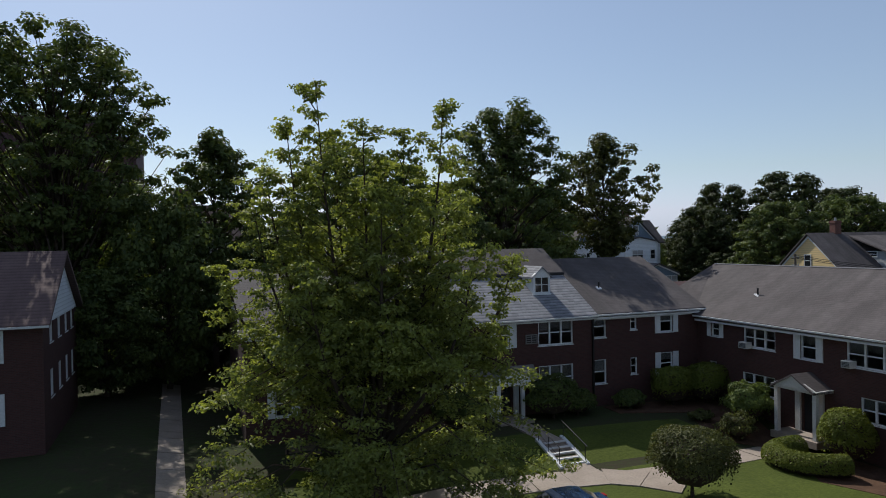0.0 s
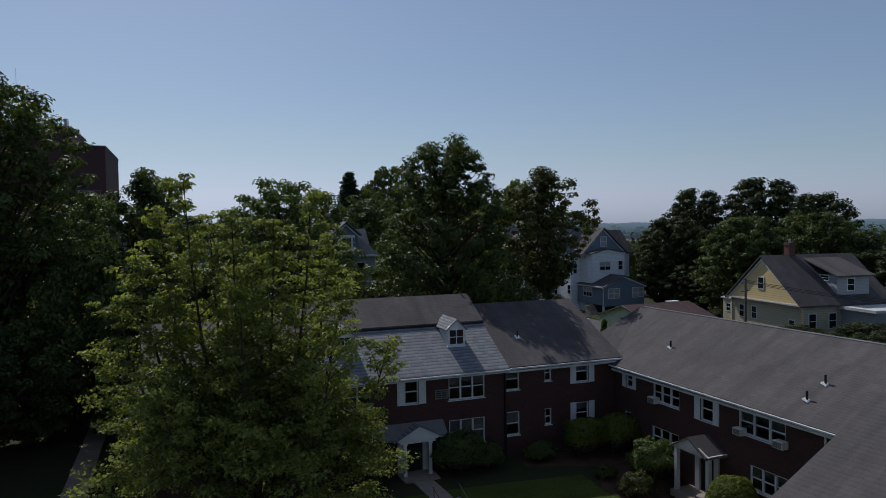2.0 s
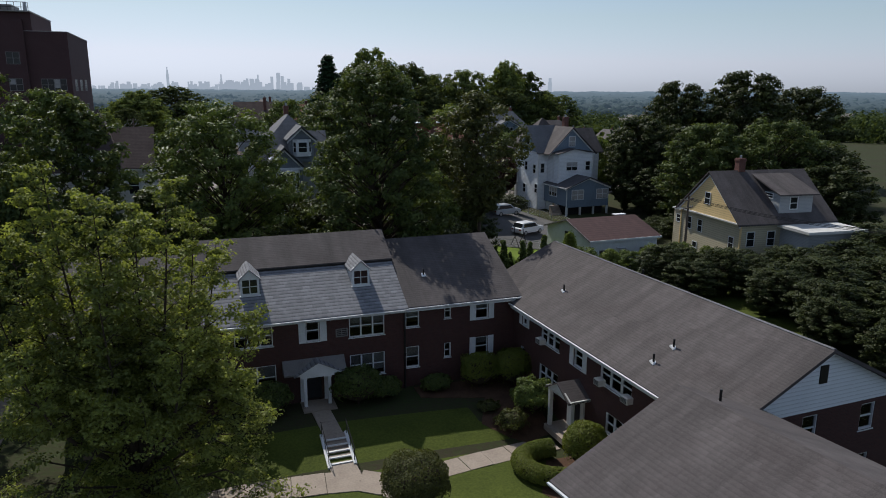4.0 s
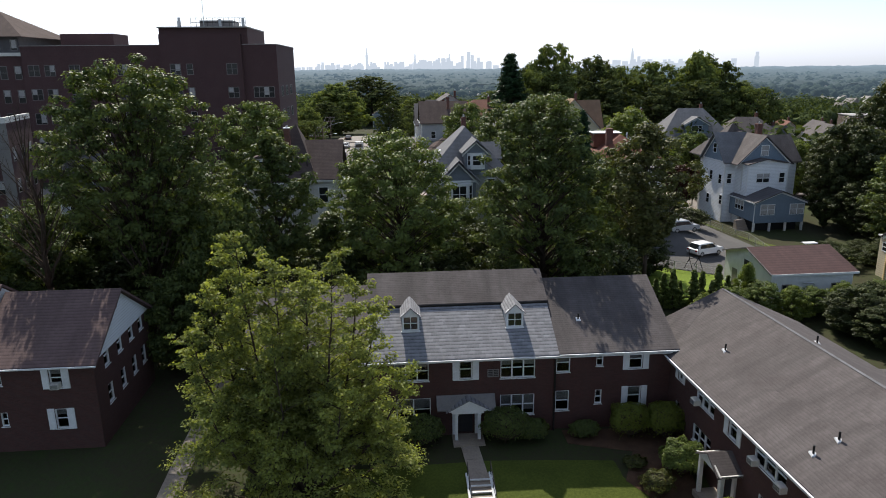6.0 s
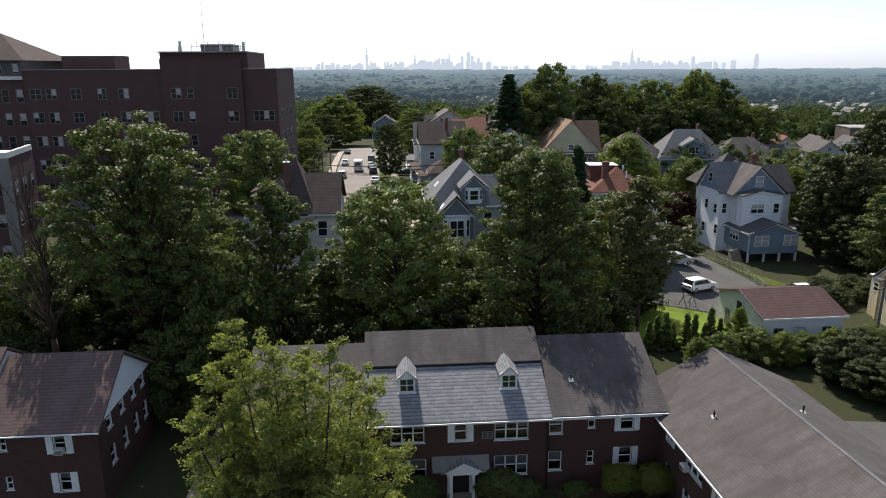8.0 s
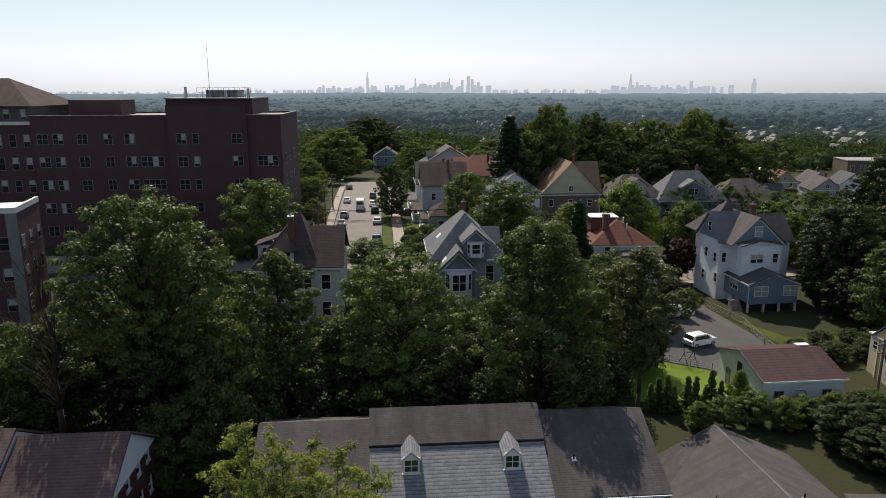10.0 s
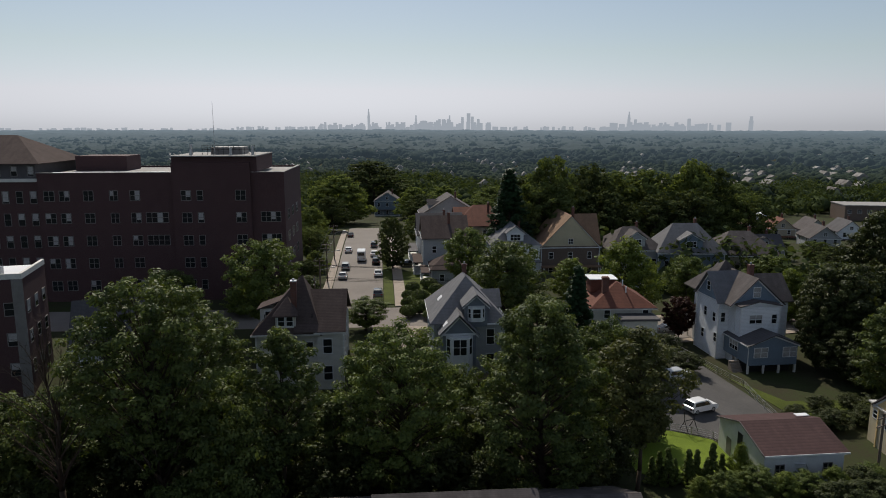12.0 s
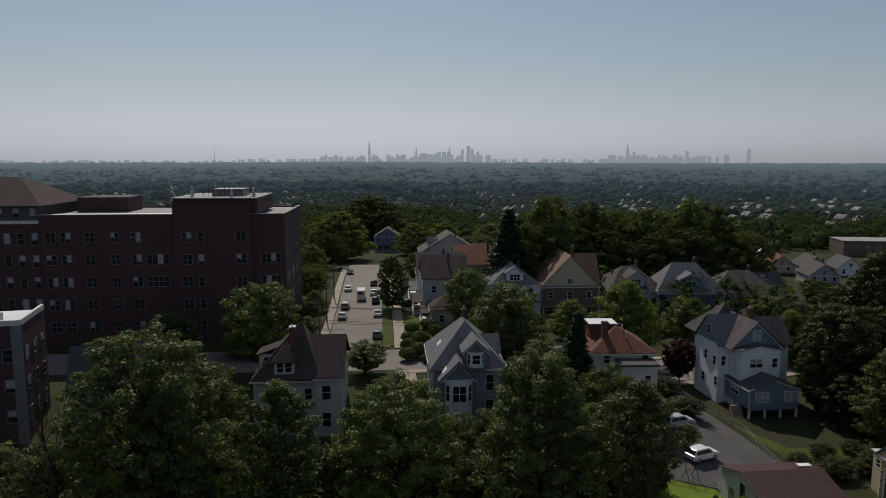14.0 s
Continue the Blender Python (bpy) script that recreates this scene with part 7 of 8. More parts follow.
# courtyard shrubs
shrub(19.2, 24.5, 2.3, 1.75, 1.75, 51, LEAF_OLIVE, "large clipped ball-shaped shrub on a short stem", leaf=0.11, n=11000, z_low=0.25, flat=0.4)
shrub(27.3, 35.7, 2.4, 1.35, 1.1, 52, LEAF_HEDGE, "clipped bright green hedge against the brick wall", n=6000, flat=0.55)
shrub(29.6, 35.4, 2.5, 1.25, 1.2, 53, LEAF_HEDGE, "clipped bright green hedge against the brick wall", n=6000, flat=0.55)
shrub(29.2, 31.6, 1.95, 1.3, 1.3, 54, LEAF_MID, "loose dark green shrub beside the entrance", leaf=0.16, n=5000, lumps=0.35)
shrub(27.3, 30.4, 0.6, 1.0, 0.9, 55, LEAF_OLIVE, "low straggling plants on the mulch bed", leaf=0.14, n=2000, lumps=0.5)
shrub(26.6, 32.4, 0.4, 0.7, 0.6, 56, LEAF_OLIVE, "low straggling plants on the mulch bed", leaf=0.14, n=1200, lumps=0.5)
shrub(29.5, 25.5, 1.8, 1.3, 1.25, 57, LEAF_HEDGE, "round pale green clipped shrub", n=6500)
shrub(18.9, 35.7, 2.5, 1.6, 1.1, 58, LEAF_DARK, "dark shrub beside the front door", leaf=0.16, n=4000, lumps=0.25)
shrub(20.6, 35.9, 1.5, 1.2, 0.9, 59, LEAF_DARK, "dark shrub under the window", leaf=0.16, n=3500, lumps=0.25)
shrub(13.2, 35.8, 2.2, 1.6, 1.0, 60, LEAF_DARK, "dark shrub beside the front door", leaf=0.16, n=4000, lumps=0.25)
shrub(24.3, 36.0, 1.1, 1.0, 0.7, 61, LEAF_DARK, "low dark shrub under the window", leaf=0.15, n=2500, lumps=0.3)


tree(79.5, 77.0, 15.0, 6.4, 13, LEAF_DARK, "broad dark leafy tree behind the yellow house", "oval", low=0.1, limbs=180, per=50, leaf=0.38, clump=0.12, trunk=0.5)
tree(88.0, 72.5, 15.5, 6.8, 14, LEAF_DARK, "broad dark leafy tree behind the yellow house", "round", low=0.1, limbs=160, per=50, leaf=0.38, clump=0.12, trunk=0.5)
tree(118, 214, 9.5, 5.0, 15, LEAF_MAROON, "reddish-brown leaved tree beyond the houses", "round", low=0.1, limbs=90, per=26, leaf=0.6, clump=0.16, trunk=0.3, group="neighbourhood trees")
tree(62, 108, 7.7, 2.9, 47, LEAF_MAROON, "round dark maroon-leaved tree by the cross street", "round", low=0.2, limbs=90, per=40, leaf=0.3, clump=0.16, trunk=0.15, group="neighbourhood trees")
bush = shrub(14.6, 111.5, terrain(14.6, 111.5) + 2.3, 1.5, 1.5, 62, LEAF_DARK, "rounded clipped evergreen bush in a front garden", leaf=0.3, n=1500, group="front garden bushes")
for k, (x, y, s, hgt) in enumerate(((16.6, 113.5, 1.1, 1.15), (14.9, 117, 1.0, 1.1), (17.2, 120, 1.2, 1.3), (15.0, 123.5, 0.9, 0.9), (18.5, 110.2, 1.0, 0.8), (20.5, 126, 1.1, 1.2), (16, 129.5, 1.0, 1.0), (22.5, 112, 1.2, 1.1), (19.5, 133, 1.2, 1.0),
                                       (-3.5, 112.5, 1.1, 1.3), (-5.5, 114, 1.2, 1.2), (70, 116, 1.6, 0.8), (73.5, 116.4, 1.6, 0.8), (77, 116.8, 1.6, 0.8), (80.5, 117.2, 1.6, 0.8), (66, 119.5, 1.2, 0.8), (9.5, 84.5, 1.2, 1.1), (13.0, 80.5, 1.3, 1.2), (8.0, 87, 1.0, 1.1), (14.2, 90, 1.1, 0.8), (15.5, 95, 1.1, 0.8), (48, 117, 1.3, 1.0), (53, 117.5, 1.4, 1.0), (36, 117, 1.4, 1.1))):
    copy_thing(bush, pose(x, y, terrain(x, y), 0, 0, k * 47) @ Matrix.Diagonal((s, s, hgt, 1)))


def curved_hedge():
    """A low clipped hedge bent round the entrance bed."""
    ob = base("hedge", pose(27.0, 25.2, terrain(27, 25.2)), "low clipped hedge curving round the entrance bed", "hedge", "garden shrubs")
    rng = np.random.default_rng(70)
    line = np.array(smooth_line([(1.3, 2.1), (0.2, 2.1), (-0.8, 1.6), (-1.0, 0.5), (-0.4, -0.5), (0.8, -1.1)], 30))
    n = 11000
    i = rng.integers(0, len(line), n)
    a = rng.random(n) * math.pi * 1.15 - 0.25
    rr = 0.62 * (1 - 0.18 * rng.random(n) ** 2)
    tang = np.gradient(line, axis=0)[i]
    nor = np.stack([-tang[:, 1], tang[:, 0]], 1)
    nor /= np.linalg.norm(nor, axis=1, keepdims=True)
    off = np.cos(a) * rr
    pts = np.stack([line[i, 0] + nor[:, 0] * off, line[i, 1] + nor[:, 1] * off, 0.45 + np.sin(a) * rr], 1)
    pts[:, 2] = np.maximum(pts[:, 2], 0.05)
    nr = np.stack([nor[:, 0] * np.cos(a), nor[:, 1] * np.cos(a), np.sin(a) + 0.2], 1) + rng.normal(size=(n, 3)) * 0.4
    leaf_cloud("leaves", pts, nr, 0.11 * (0.7 + 0.6 * rng.random(n)), LEAF_HEDGE, ob)
    bm = bmesh.new()
    for p, q in zip(line[:-1:10], line[10::10]):
        tube(bm, (p[0], p[1], 0.4), (q[0], q[1], 0.4), 0.38, 0.38, 8)
    part("woody_core", bm, BARK, ob)


curved_hedge()


# ---- courtyard fittings ----
def garden_steps():
    s = base("garden_steps", pose(16.62, 29.9, -0.72), "white-edged concrete garden steps with black iron handrails", "steps")
    n = 5
    for i in range(n):
        part("step", boxes((-0.62, i * 0.42, -0.2, 0.62, (i + 1) * 0.42 + (0.0 if i < n - 1 else 0.3), 0.15 * (i + 1))), CONCRETE, s)
        part("nosing", boxes((-0.62, i * 0.42 - 0.02, 0.15 * (i + 1) - 0.05, 0.62, i * 0.42 + 0.1, 0.15 * (i + 1) + 0.012)), WHITE, s, "white painted nosing")
    for x in (-0.82, 0.62):
        bm = bmesh.new()
        solid(bm, [(x, -0.25, -0.2), (x + 0.2, -0.25, -0.2), (x + 0.2, 2.3, -0.2), (x, 2.3, -0.2)], [(x, -0.25, 0.16), (x + 0.2, -0.25, 0.16), (x + 0.2, 2.3, 0.86), (x, 2.3, 0.86)])
        part("cheek_wall", bm, WHITE, s)
        r = bmesh.new()
        xc = x + 0.1
        for y, z in ((0.0, 0.2), (1.05, 0.5), (2.1, 0.8)):
            tube(r, (xc, y, z), (xc, y, z + 0.8), 0.02, 0.02, 6)
        tube(r, (xc, -0.2, 0.95), (xc, 2.25, 1.65), 0.025, 0.025, 6)
        tube(r, (xc, 0.0, 0.55), (xc, 2.1, 1.18), 0.012, 0.012, 5)
        part("handrail", r, IRON, s)


garden_steps()


def bench(x, y, rz):
    b = base("garden_bench", pose(x, y, terrain(x, y) + 0.03, 0, 0, rz), "dark slatted garden bench under the tree", "bench")
    for i in range(4):
        part("slat", boxes((-0.8, -0.2 + i * 0.11, 0.42, 0.8, -0.11 + i * 0.11, 0.46)), TIMBER, b)
    for i in range(3):
        part("back_slat", boxes((-0.8, 0.26, 0.52 + i * 0.13, 0.8, 0.3, 0.62 + i * 0.13)), TIMBER, b)
    for sx in (-0.7, 0.7):
        part("leg", boxes((sx - 0.03, -0.2, 0, sx + 0.03, -0.14, 0.42), (sx - 0.03, 0.24, 0, sx + 0.03, 0.3, 0.9), (sx - 0.03, -0.2, 0.38, sx + 0.03, 0.3, 0.42)), IRON, b)


bench(4.2, 33.2, 8)


# ---- vehicles ----
def car(x, y, rz, paint, label, kind="sedan", z=None):
    """A car with its own wheels, glass and lamps; its nose towards its own +x."""
    z = terrain(x, y) + 0.06 if z is None else z
    c = base("car", pose(x, y, z, 0, 0, rz), label, "car", "parked cars")
    if kind == "suv":
        L, W, low, belt, top = 4.5, 1.84, 0.28, 1.0, 1.66
        prof = [(-2.2, 0.45), (-2.22, 0.95), (-2.0, 1.05), (1.05, 1.05), (1.95, 0.98), (2.22, 0.78), (2.25, 0.42), (2.0, low), (-2.0, low)]
        cab = [(-2.02, belt), (-1.72, top - 0.06), (-1.3, top), (0.2, top), (0.55, top - 0.08), (1.2, belt)]
    elif kind == "van":
        L, W, low, belt, top = 5.2, 2.0, 0.3, 1.5, 2.7
        prof = [(-2.6, 0.4), (-2.6, 2.6), (-2.4, 2.7), (1.5, 2.7), (1.75, 2.55), (2.1, 1.5), (2.6, 1.2), (2.65, 0.42), (2.4, low), (-2.4, low)]
        cab = []
    else:
        L, W, low, belt, top = 4.6, 1.8, 0.25, 0.92, 1.45
        prof = [(-2.25, 0.4), (-2.28, 0.85), (-2.1, 0.96), (-1.5, 0.98), (1.0, 0.95), (1.95, 0.86), (2.25, 0.68), (2.28, 0.4), (2.0, low), (-2.0, low)]
        cab = [(-1.75, belt), (-1.0, top - 0.05), (-0.7, top), (0.1, top), (0.35, top - 0.06), (1.1, belt)]
    bm = bmesh.new()
    solid(bm, [(px, -W / 2, pz) for px, pz in prof], [(px, W / 2, pz) for px, pz in prof])
    if cab:
        t = W / 2 - 0.16
        a = [bm.verts.new((px, -(W / 2 - 0.03 if i in (0, len(cab) - 1) else t), pz)) for i, (px, pz) in enumerate(cab)]
        b = [bm.verts.new((px, (W / 2 - 0.03 if i in (0, len(cab) - 1) else t), pz)) for i, (px, pz) in enumerate(cab)]
        bm.faces.new(a[::-1]), bm.faces.new(b)
        for i in range(len(cab) - 1):
            bm.faces.new((a[i], a[i + 1], b[i + 1], b[i]))
    bmesh.ops.recalc_face_normals(bm, faces=bm.faces)
    round_edges(part("body", bm, PAINT[paint], c), 0.06, 2)
    if cab:
        t, e = W / 2 - 0.16, W / 2 - 0.03
        side = lambda s: [(cab[0][0] + 0.3, s * (e - 0.015), belt + 0.05), (cab[1][0] + 0.22, s * (t + 0.015), top - 0.14), (cab[-2][0] - 0.1, s * (t + 0.015), top - 0.14), (cab[-1][0] - 0.28, s * (e - 0.015), belt + 0.05)]
        for s in (-1, 1):
            bm = bmesh.new()
            q = side(s)
            solid(bm, q, [(a0, b0 + s * 0.02, c0) for a0, b0, c0 in q])
            bmesh.ops.recalc_face_normals(bm, faces=bm.faces)
            part("side_window", bm, CAR_GLASS, c)
        for nm, (p, q), dx in (("windscreen", (cab[-1], cab[-2]), 0.02), ("rear_window", (cab[0], cab[1]), -0.02)):
            bm = bmesh.new()
            pts = [(p[0] + dx, -e + 0.12, p[1] + 0.06), (p[0] + dx, e - 0.12, p[1] + 0.06), (q[0] + dx, t - 0.05, q[1] - 0.04), (q[0] + dx, -t + 0.05, q[1] - 0.04)]
            solid(bm, pts, [(a0 + dx, b0, c0 + 0.015) for a0, b0, c0 in pts])
            bmesh.ops.recalc_face_normals(bm, faces=bm.faces)
            part(nm, bm, CAR_GLASS, c)
    else:
        part("windscreen", boxes((1.72, -0.85, 1.6, 1.98, 0.85, 2.45)), CAR_GLASS, c)
        part("rear_window", boxes((-2.63, -0.7, 1.6, -2.605, 0.7, 2.35)), CAR_GLASS, c)
    for sx in (-1, 1):
        for sy in (-1, 1):
            bm = bmesh.new()
            tube(bm, (sx * L * 0.3, sy * (W / 2 - 0.2), 0.33), (sx * L * 0.3, sy * (W / 2 + 0.01), 0.33), 0.33, 0.33, 16)
            w = part("wheel", bm, RUBBER, c)
            bm = bmesh.new()
            tube(bm, (sx * L * 0.3, sy * (W / 2 + 0.01), 0.33), (sx * L * 0.3, sy * (W / 2 + 0.025), 0.33), 0.21, 0.19, 12)
            part("rim", bm, CHROME, w)
    for sy in (-1, 1):
        part("headlight", boxes((L / 2 - 0.16, sy * 0.65 - 0.2, 0.62, L / 2 + (0.01 if kind != "van" else 0.07), sy * 0.65 + 0.2, 0.78)), LAMP_CLEAR, c)
        part("tail_light", boxes((-L / 2 + (0.02 if kind != "van" else -0.04), sy * 0.7 - 0.14, 0.72, -L / 2 + 0.2, sy * 0.7 + 0.14, 0.92)), LAMP_RED, c)
    return c


car(12.3, 23.5, 178, "blue", "dark blue car parked on the paved court", "sedan")
car(51.1, 76.0, 20, "white", "white sport utility car on the asphalt parking area", "suv")
car(51.6, 84.4, 12, "silver", "silver estate car in the shade of the trees", "suv")
car(44.0, 84.5, 15, "white", "white car half hidden by trees", "sedan")
car(51.7, 39.8, 70, "white", "pale car parked behind the brick building", "sedan")
for spec in ((1.2, 144.4, 90, "silver", "silver car parked along the kerb", "sedan"), (1.2, 154.5, 90, "silver", "silver car parked along the kerb", "suv"), (0.6, 177, 90, "white", "white car by the kerb", "sedan"), (-0.6, 210, 90, "black", "dark car by the kerb far down the street", "sedan"),
             (9.1, 127.6, 90, "grey", "dark blue-grey car parked along the kerb", "suv"), (8.9, 146.6, 90, "white", "white car parked along the kerb", "sedan"), (8.2, 160.4, 90, "black", "black car parked along the kerb", "suv"),
             (7.5, 170.6, 90, "white", "white car parked along the kerb", "sedan"), (7.2, 185.5, 90, "grey", "grey car parked along the kerb", "suv"),
             (62.5, 113.5, 5, "silver", "silver car on the cross street", "sedan"), (16.0, 157, 5, "black", "black car on a house drive", "sedan"), (21.2, 157.4, 5, "grey", "grey car on a house drive", "sedan"),
             (43, 110, 2, "white", "white car parked on the cross street", "sedan"), (1.5, 108.6, 2, "black", "dark car parked in the shade", "sedan")):
    car(*spec)
car(4.5, 165, 90, "white", "white delivery van standing in the street", "van")


# ---- posts, wires, fences ----
def wire(name, a, b, sag, r=0.025):
    bm = bmesh.new()
    a, b = Vector(a), Vector(b)
    pts = [a.lerp(b, i / 12) - Vector((0, 0, sag * 4 * (i / 12) * (1 - i / 12))) for i in range(13)]
    sweep(bm, pts, r, 4)
    return tagged(part(name, bm, IRON), "thin black overhead cable", "cable", "overhead cables")


def utility_pole(x, y, h, rz=0, arms=2, lamp=False):
    p = base("utility_pole", pose(x, y, terrain(x, y), 0, 0, rz), "weathered timber utility pole with crossarms", "utility pole", "utility poles")
    bm = bmesh.new()
    tube(bm, (0, 0, -0.5), (0, 0, h), 0.17, 0.11, 10)
    part("post", bm, TIMBER, p)
    for k in range(arms):
        part("crossarm", boxes((-1.1, -0.06, h - 0.5 - k * 0.9, 1.1, 0.06, h - 0.38 - k * 0.9)), TIMBER, p)
        for sx in (-1.0, -0.5, 0.5, 1.0):
            bm = bmesh.new()
            tube(bm, (sx, 0, h - 0.38 - k * 0.9), (sx, 0, h - 0.2 - k * 0.9), 0.05, 0.035, 6)
            part("insulator", bm, STEEL, p)
    if lamp:
        bm = bmesh.new()
        tube(bm, (0, 0, h - 2.2), (2.4, 0, h - 1.6), 0.04, 0.04, 6)
        part("lamp_arm", bm, STEEL, p)
        part("lamp_head", boxes((2.2, -0.14, h - 1.72, 2.9, 0.14, h - 1.56)), STEEL, p)
    return p


utility_pole(61.9, 58.0, 8.2, 25)
utility_pole(-1.6, 123, 8.6, 0, 2, True)
utility_pole(-1.9, 141, 8.6, 0, 2, True)
utility_pole(-2.3, 166, 9.0, 0, 2, True)
utility_pole(-1.0, 108, 8.5, 90, 2)
for k in (-1, 0, 1):
    wire("cable", (61.9 + 0.3 * k, 58.0, 7.9 - 0.2 * k), (84 + k, 34, 6.5 - 0.3 * k), 1.2)
    za = [terrain(-1.6, 123) + 8.3, terrain(-1.9, 141) + 8.3, terrain(-2.3, 166) + 8.7]
    wire("cable", (-1.6 + k, 123, za[0]), (-1.9 + k, 141, za[1]), 0.4)
    wire("cable", (-1.9 + k, 141, za[1]), (-2.3 + k, 166, za[2]), 0.5)
    wire("cable", (-1.0, 108 + k, terrain(-1, 108) + 8.2), (40, 108 + k, terrain(40, 108) + 8.2), 0.8)
    wire("cable", (-1.6, 123 + 0.4 * k, za[0] - 0.9), (24, 123 + 0.4 * k, za[0] - 1.2), 0.5)


def chain_fence(pts, h=1.1):
    f = base("wire_fence", pose(0, 0, 0), "low wire fence on thin metal posts", "fence")
    for (x0, y0), (x1, y1) in zip(pts, pts[1:]):
        n = max(1, int(math.hypot(x1 - x0, y1 - y0) / 2.4))
        for i in range(n + 1):
            x, y = x0 + (x1 - x0) * i / n, y0 + (y1 - y0) * i / n
            bm = bmesh.new()
            tube(bm, (x, y, terrain(x, y) - 0.2), (x, y, terrain(x, y) + h), 0.04, 0.04, 6)
            part("post", bm, STEEL, f)
            if i:
                bm = bmesh.new()
                for k in range(5):
                    zz = h * (0.12 + 0.22 * k)
                    tube(bm, (px, py, terrain(px, py) + zz), (x, y, terrain(x, y) + zz), 0.014 if k < 4 else 0.03, 0.014 if k < 4 else 0.03, 4)
                part("rail", bm, STEEL, f)
            px, py = x, y
    return f


chain_fence([(57.9, 104), (59.8, 97), (62.2, 86), (61.0, 78), (60.4, 72)])
chain_fence([(43.0, 72.4), (49.6, 69.2), (52.4, 63)])


def tube_frame(x, y):
    """A tall black frame of bent tubes on two feet."""
    z = terrain(x, y) + 0.06
    f = base("metal_frame", pose(x, y, z, 0, 0, 20), "tall black tubular metal frame beside the parked car", "metal frame")
    for sx in (-0.75, 0.75):
        bm = bmesh.new()
        sweep(bm, [Vector((sx, -0.7, 0)), Vector((sx, 0.0, 1.3)), Vector((sx, 0.15, 2.4))], 0.045, 6)
        sweep(bm, [Vector((sx, 0.7, 0)), Vector((sx, 0.0, 1.3))], 0.045, 6)
        part("leg", bm, IRON, f)
    for z0, y0 in ((2.4, 0.15), (1.3, 0.0)):
        bm = bmesh.new()
        tube(bm, (-0.75, y0, z0), (0.75, y0, z0), 0.04, 0.04, 6)
        part("crossbar", bm, IRON, f)


tube_frame(47.6, 71.4)


# ---- further houses ----
house(-27.5, 92, 12, 9, 9, 4.5, 9.8, "x", SIDING_GREY, SHINGLE_DARK, "grey house with a dark steep roof among trees", porch=False)
house(11, 303, -3, 11, 10, 7.0, 10.6, "y", SIDING_BLUE, SHINGLE, "pale blue-grey gabled house at the end of the street", nwin=3)
house(24.0, 152, -90, 11, 10, 8.6, 12.8, "y", SIDING_GREY, SHINGLE_UMBER, "grey timber house with a dark gable and porch", nwin=3)
house(24.5, 139.5, -90, 8, 8.5, 3.6, 6.0, "x", SIDING_GREY, SHINGLE_UMBER, "low grey house with a dark hipped roof and columned porch", hip=True, floors=1, chim=False)
house(24, 167, -90, 12, 11, 7, 11.6, "y", SIDING_WHITE, SHINGLE_DARK, "white timber house along the street", nwin=3)
house(30, 207, -90, 13, 18, 8, 13.5, "x", SIDING_GREY, SHINGLE, "large grey gabled house", nwin=4, dormers=2, chim=True)
house(37, 184, -90, 15, 16, 7, 11.8, "x", SIDING_TAN, SHINGLE_RED, "tan house with a red-brown roof", hip=True, nwin=4, front_gable=True)
house(40.0, 153, 0, 11, 12, 6.6, 11.0, "y", SIDING_WHITE, SHINGLE_LIGHT, "white house with a pale grey hipped roof", hip=True, front_gable=True)
house(52.8, 154, 0, 13.4, 13, 7.4, 14.5, "y", SIDING_BROWN, SHINGLE_TAN, "house with brown walls, cream gable and steep tan roof", gable_mat=SIDING_CREAM, cross=1)
house(69.0, 155, 0, 12.5, 12, 8.9, 13.5, "x", SIDING_GREY, SHINGLE, "grey house with a hipped roof and front dormer", hip=True, front_gable=True)
house(81.5, 152, -6, 15, 12, 8.6, 14.6, "x", SIDING_BLUE, SHINGLE_LIGHT, "blue-grey hipped house with a white triple window", nwin=4, hip=True, front_gable=True)
house(96.5, 154.5, -8, 15, 13, 4.8, 9.6, "x", SIDING_TAN, SHINGLE, "low grey-roofed house with a front dormer", hip=True, z=2.6)
house(112, 172, -8, 9, 9, 4.5, 8, "x", SIDING_GREY, SHINGLE_DARK, "small grey house behind the trees", z=0.5)
for i, (x, y, wl_, rf) in enumerate(((142, 236, SIDING_CREAM, SHINGLE_TAN), (152, 232, SIDING_TAN, SHINGLE_RED), (162, 228, SIDING_GREY, SHINGLE), (172, 224, SIDING_WHITE, SHINGLE_DARK), (182, 220, SIDING_CREAM, SHINGLE_DARK), (193, 217, SIDING_WHITE, SHINGLE), (205, 214, SIDING_GREY, SHINGLE))):
    house(x, y, -12, 8.5, 11, 5.6, 9.2, "y", wl_, rf, ("cream", "tan", "grey", "white", "pale cream", "bright white", "light grey")[i] + " gabled house in a row down the hill", nwin=2, z=-4.2)
house(150, 205, -12, 9, 11, 5.4, 9, "y", SIDING_GREY, SHINGLE, "grey gabled house among trees", z=-3)


def flat_block(x, y, w, d, h, wall, roof, label, rz=0, z=-5.0):
    b = base("flat_roofed_building", pose(x, y, z, 0, 0, rz), label, "building")
    part("wall", boxes((-w / 2, -d / 2, -3, w / 2, d / 2, h)), wall, b)
    part("roof", boxes((-w / 2 - 0.2, -d / 2 - 0.2, h + 0.003, w / 2 + 0.2, d / 2 + 0.2, h + 0.35)), roof, b)
    row_windows(b, wall_pose(-w / 2, -d / 2, 0, 0), w, h * 0.5, 1.6, 1.6, max(3, int(w / 4)), 2)
    return b


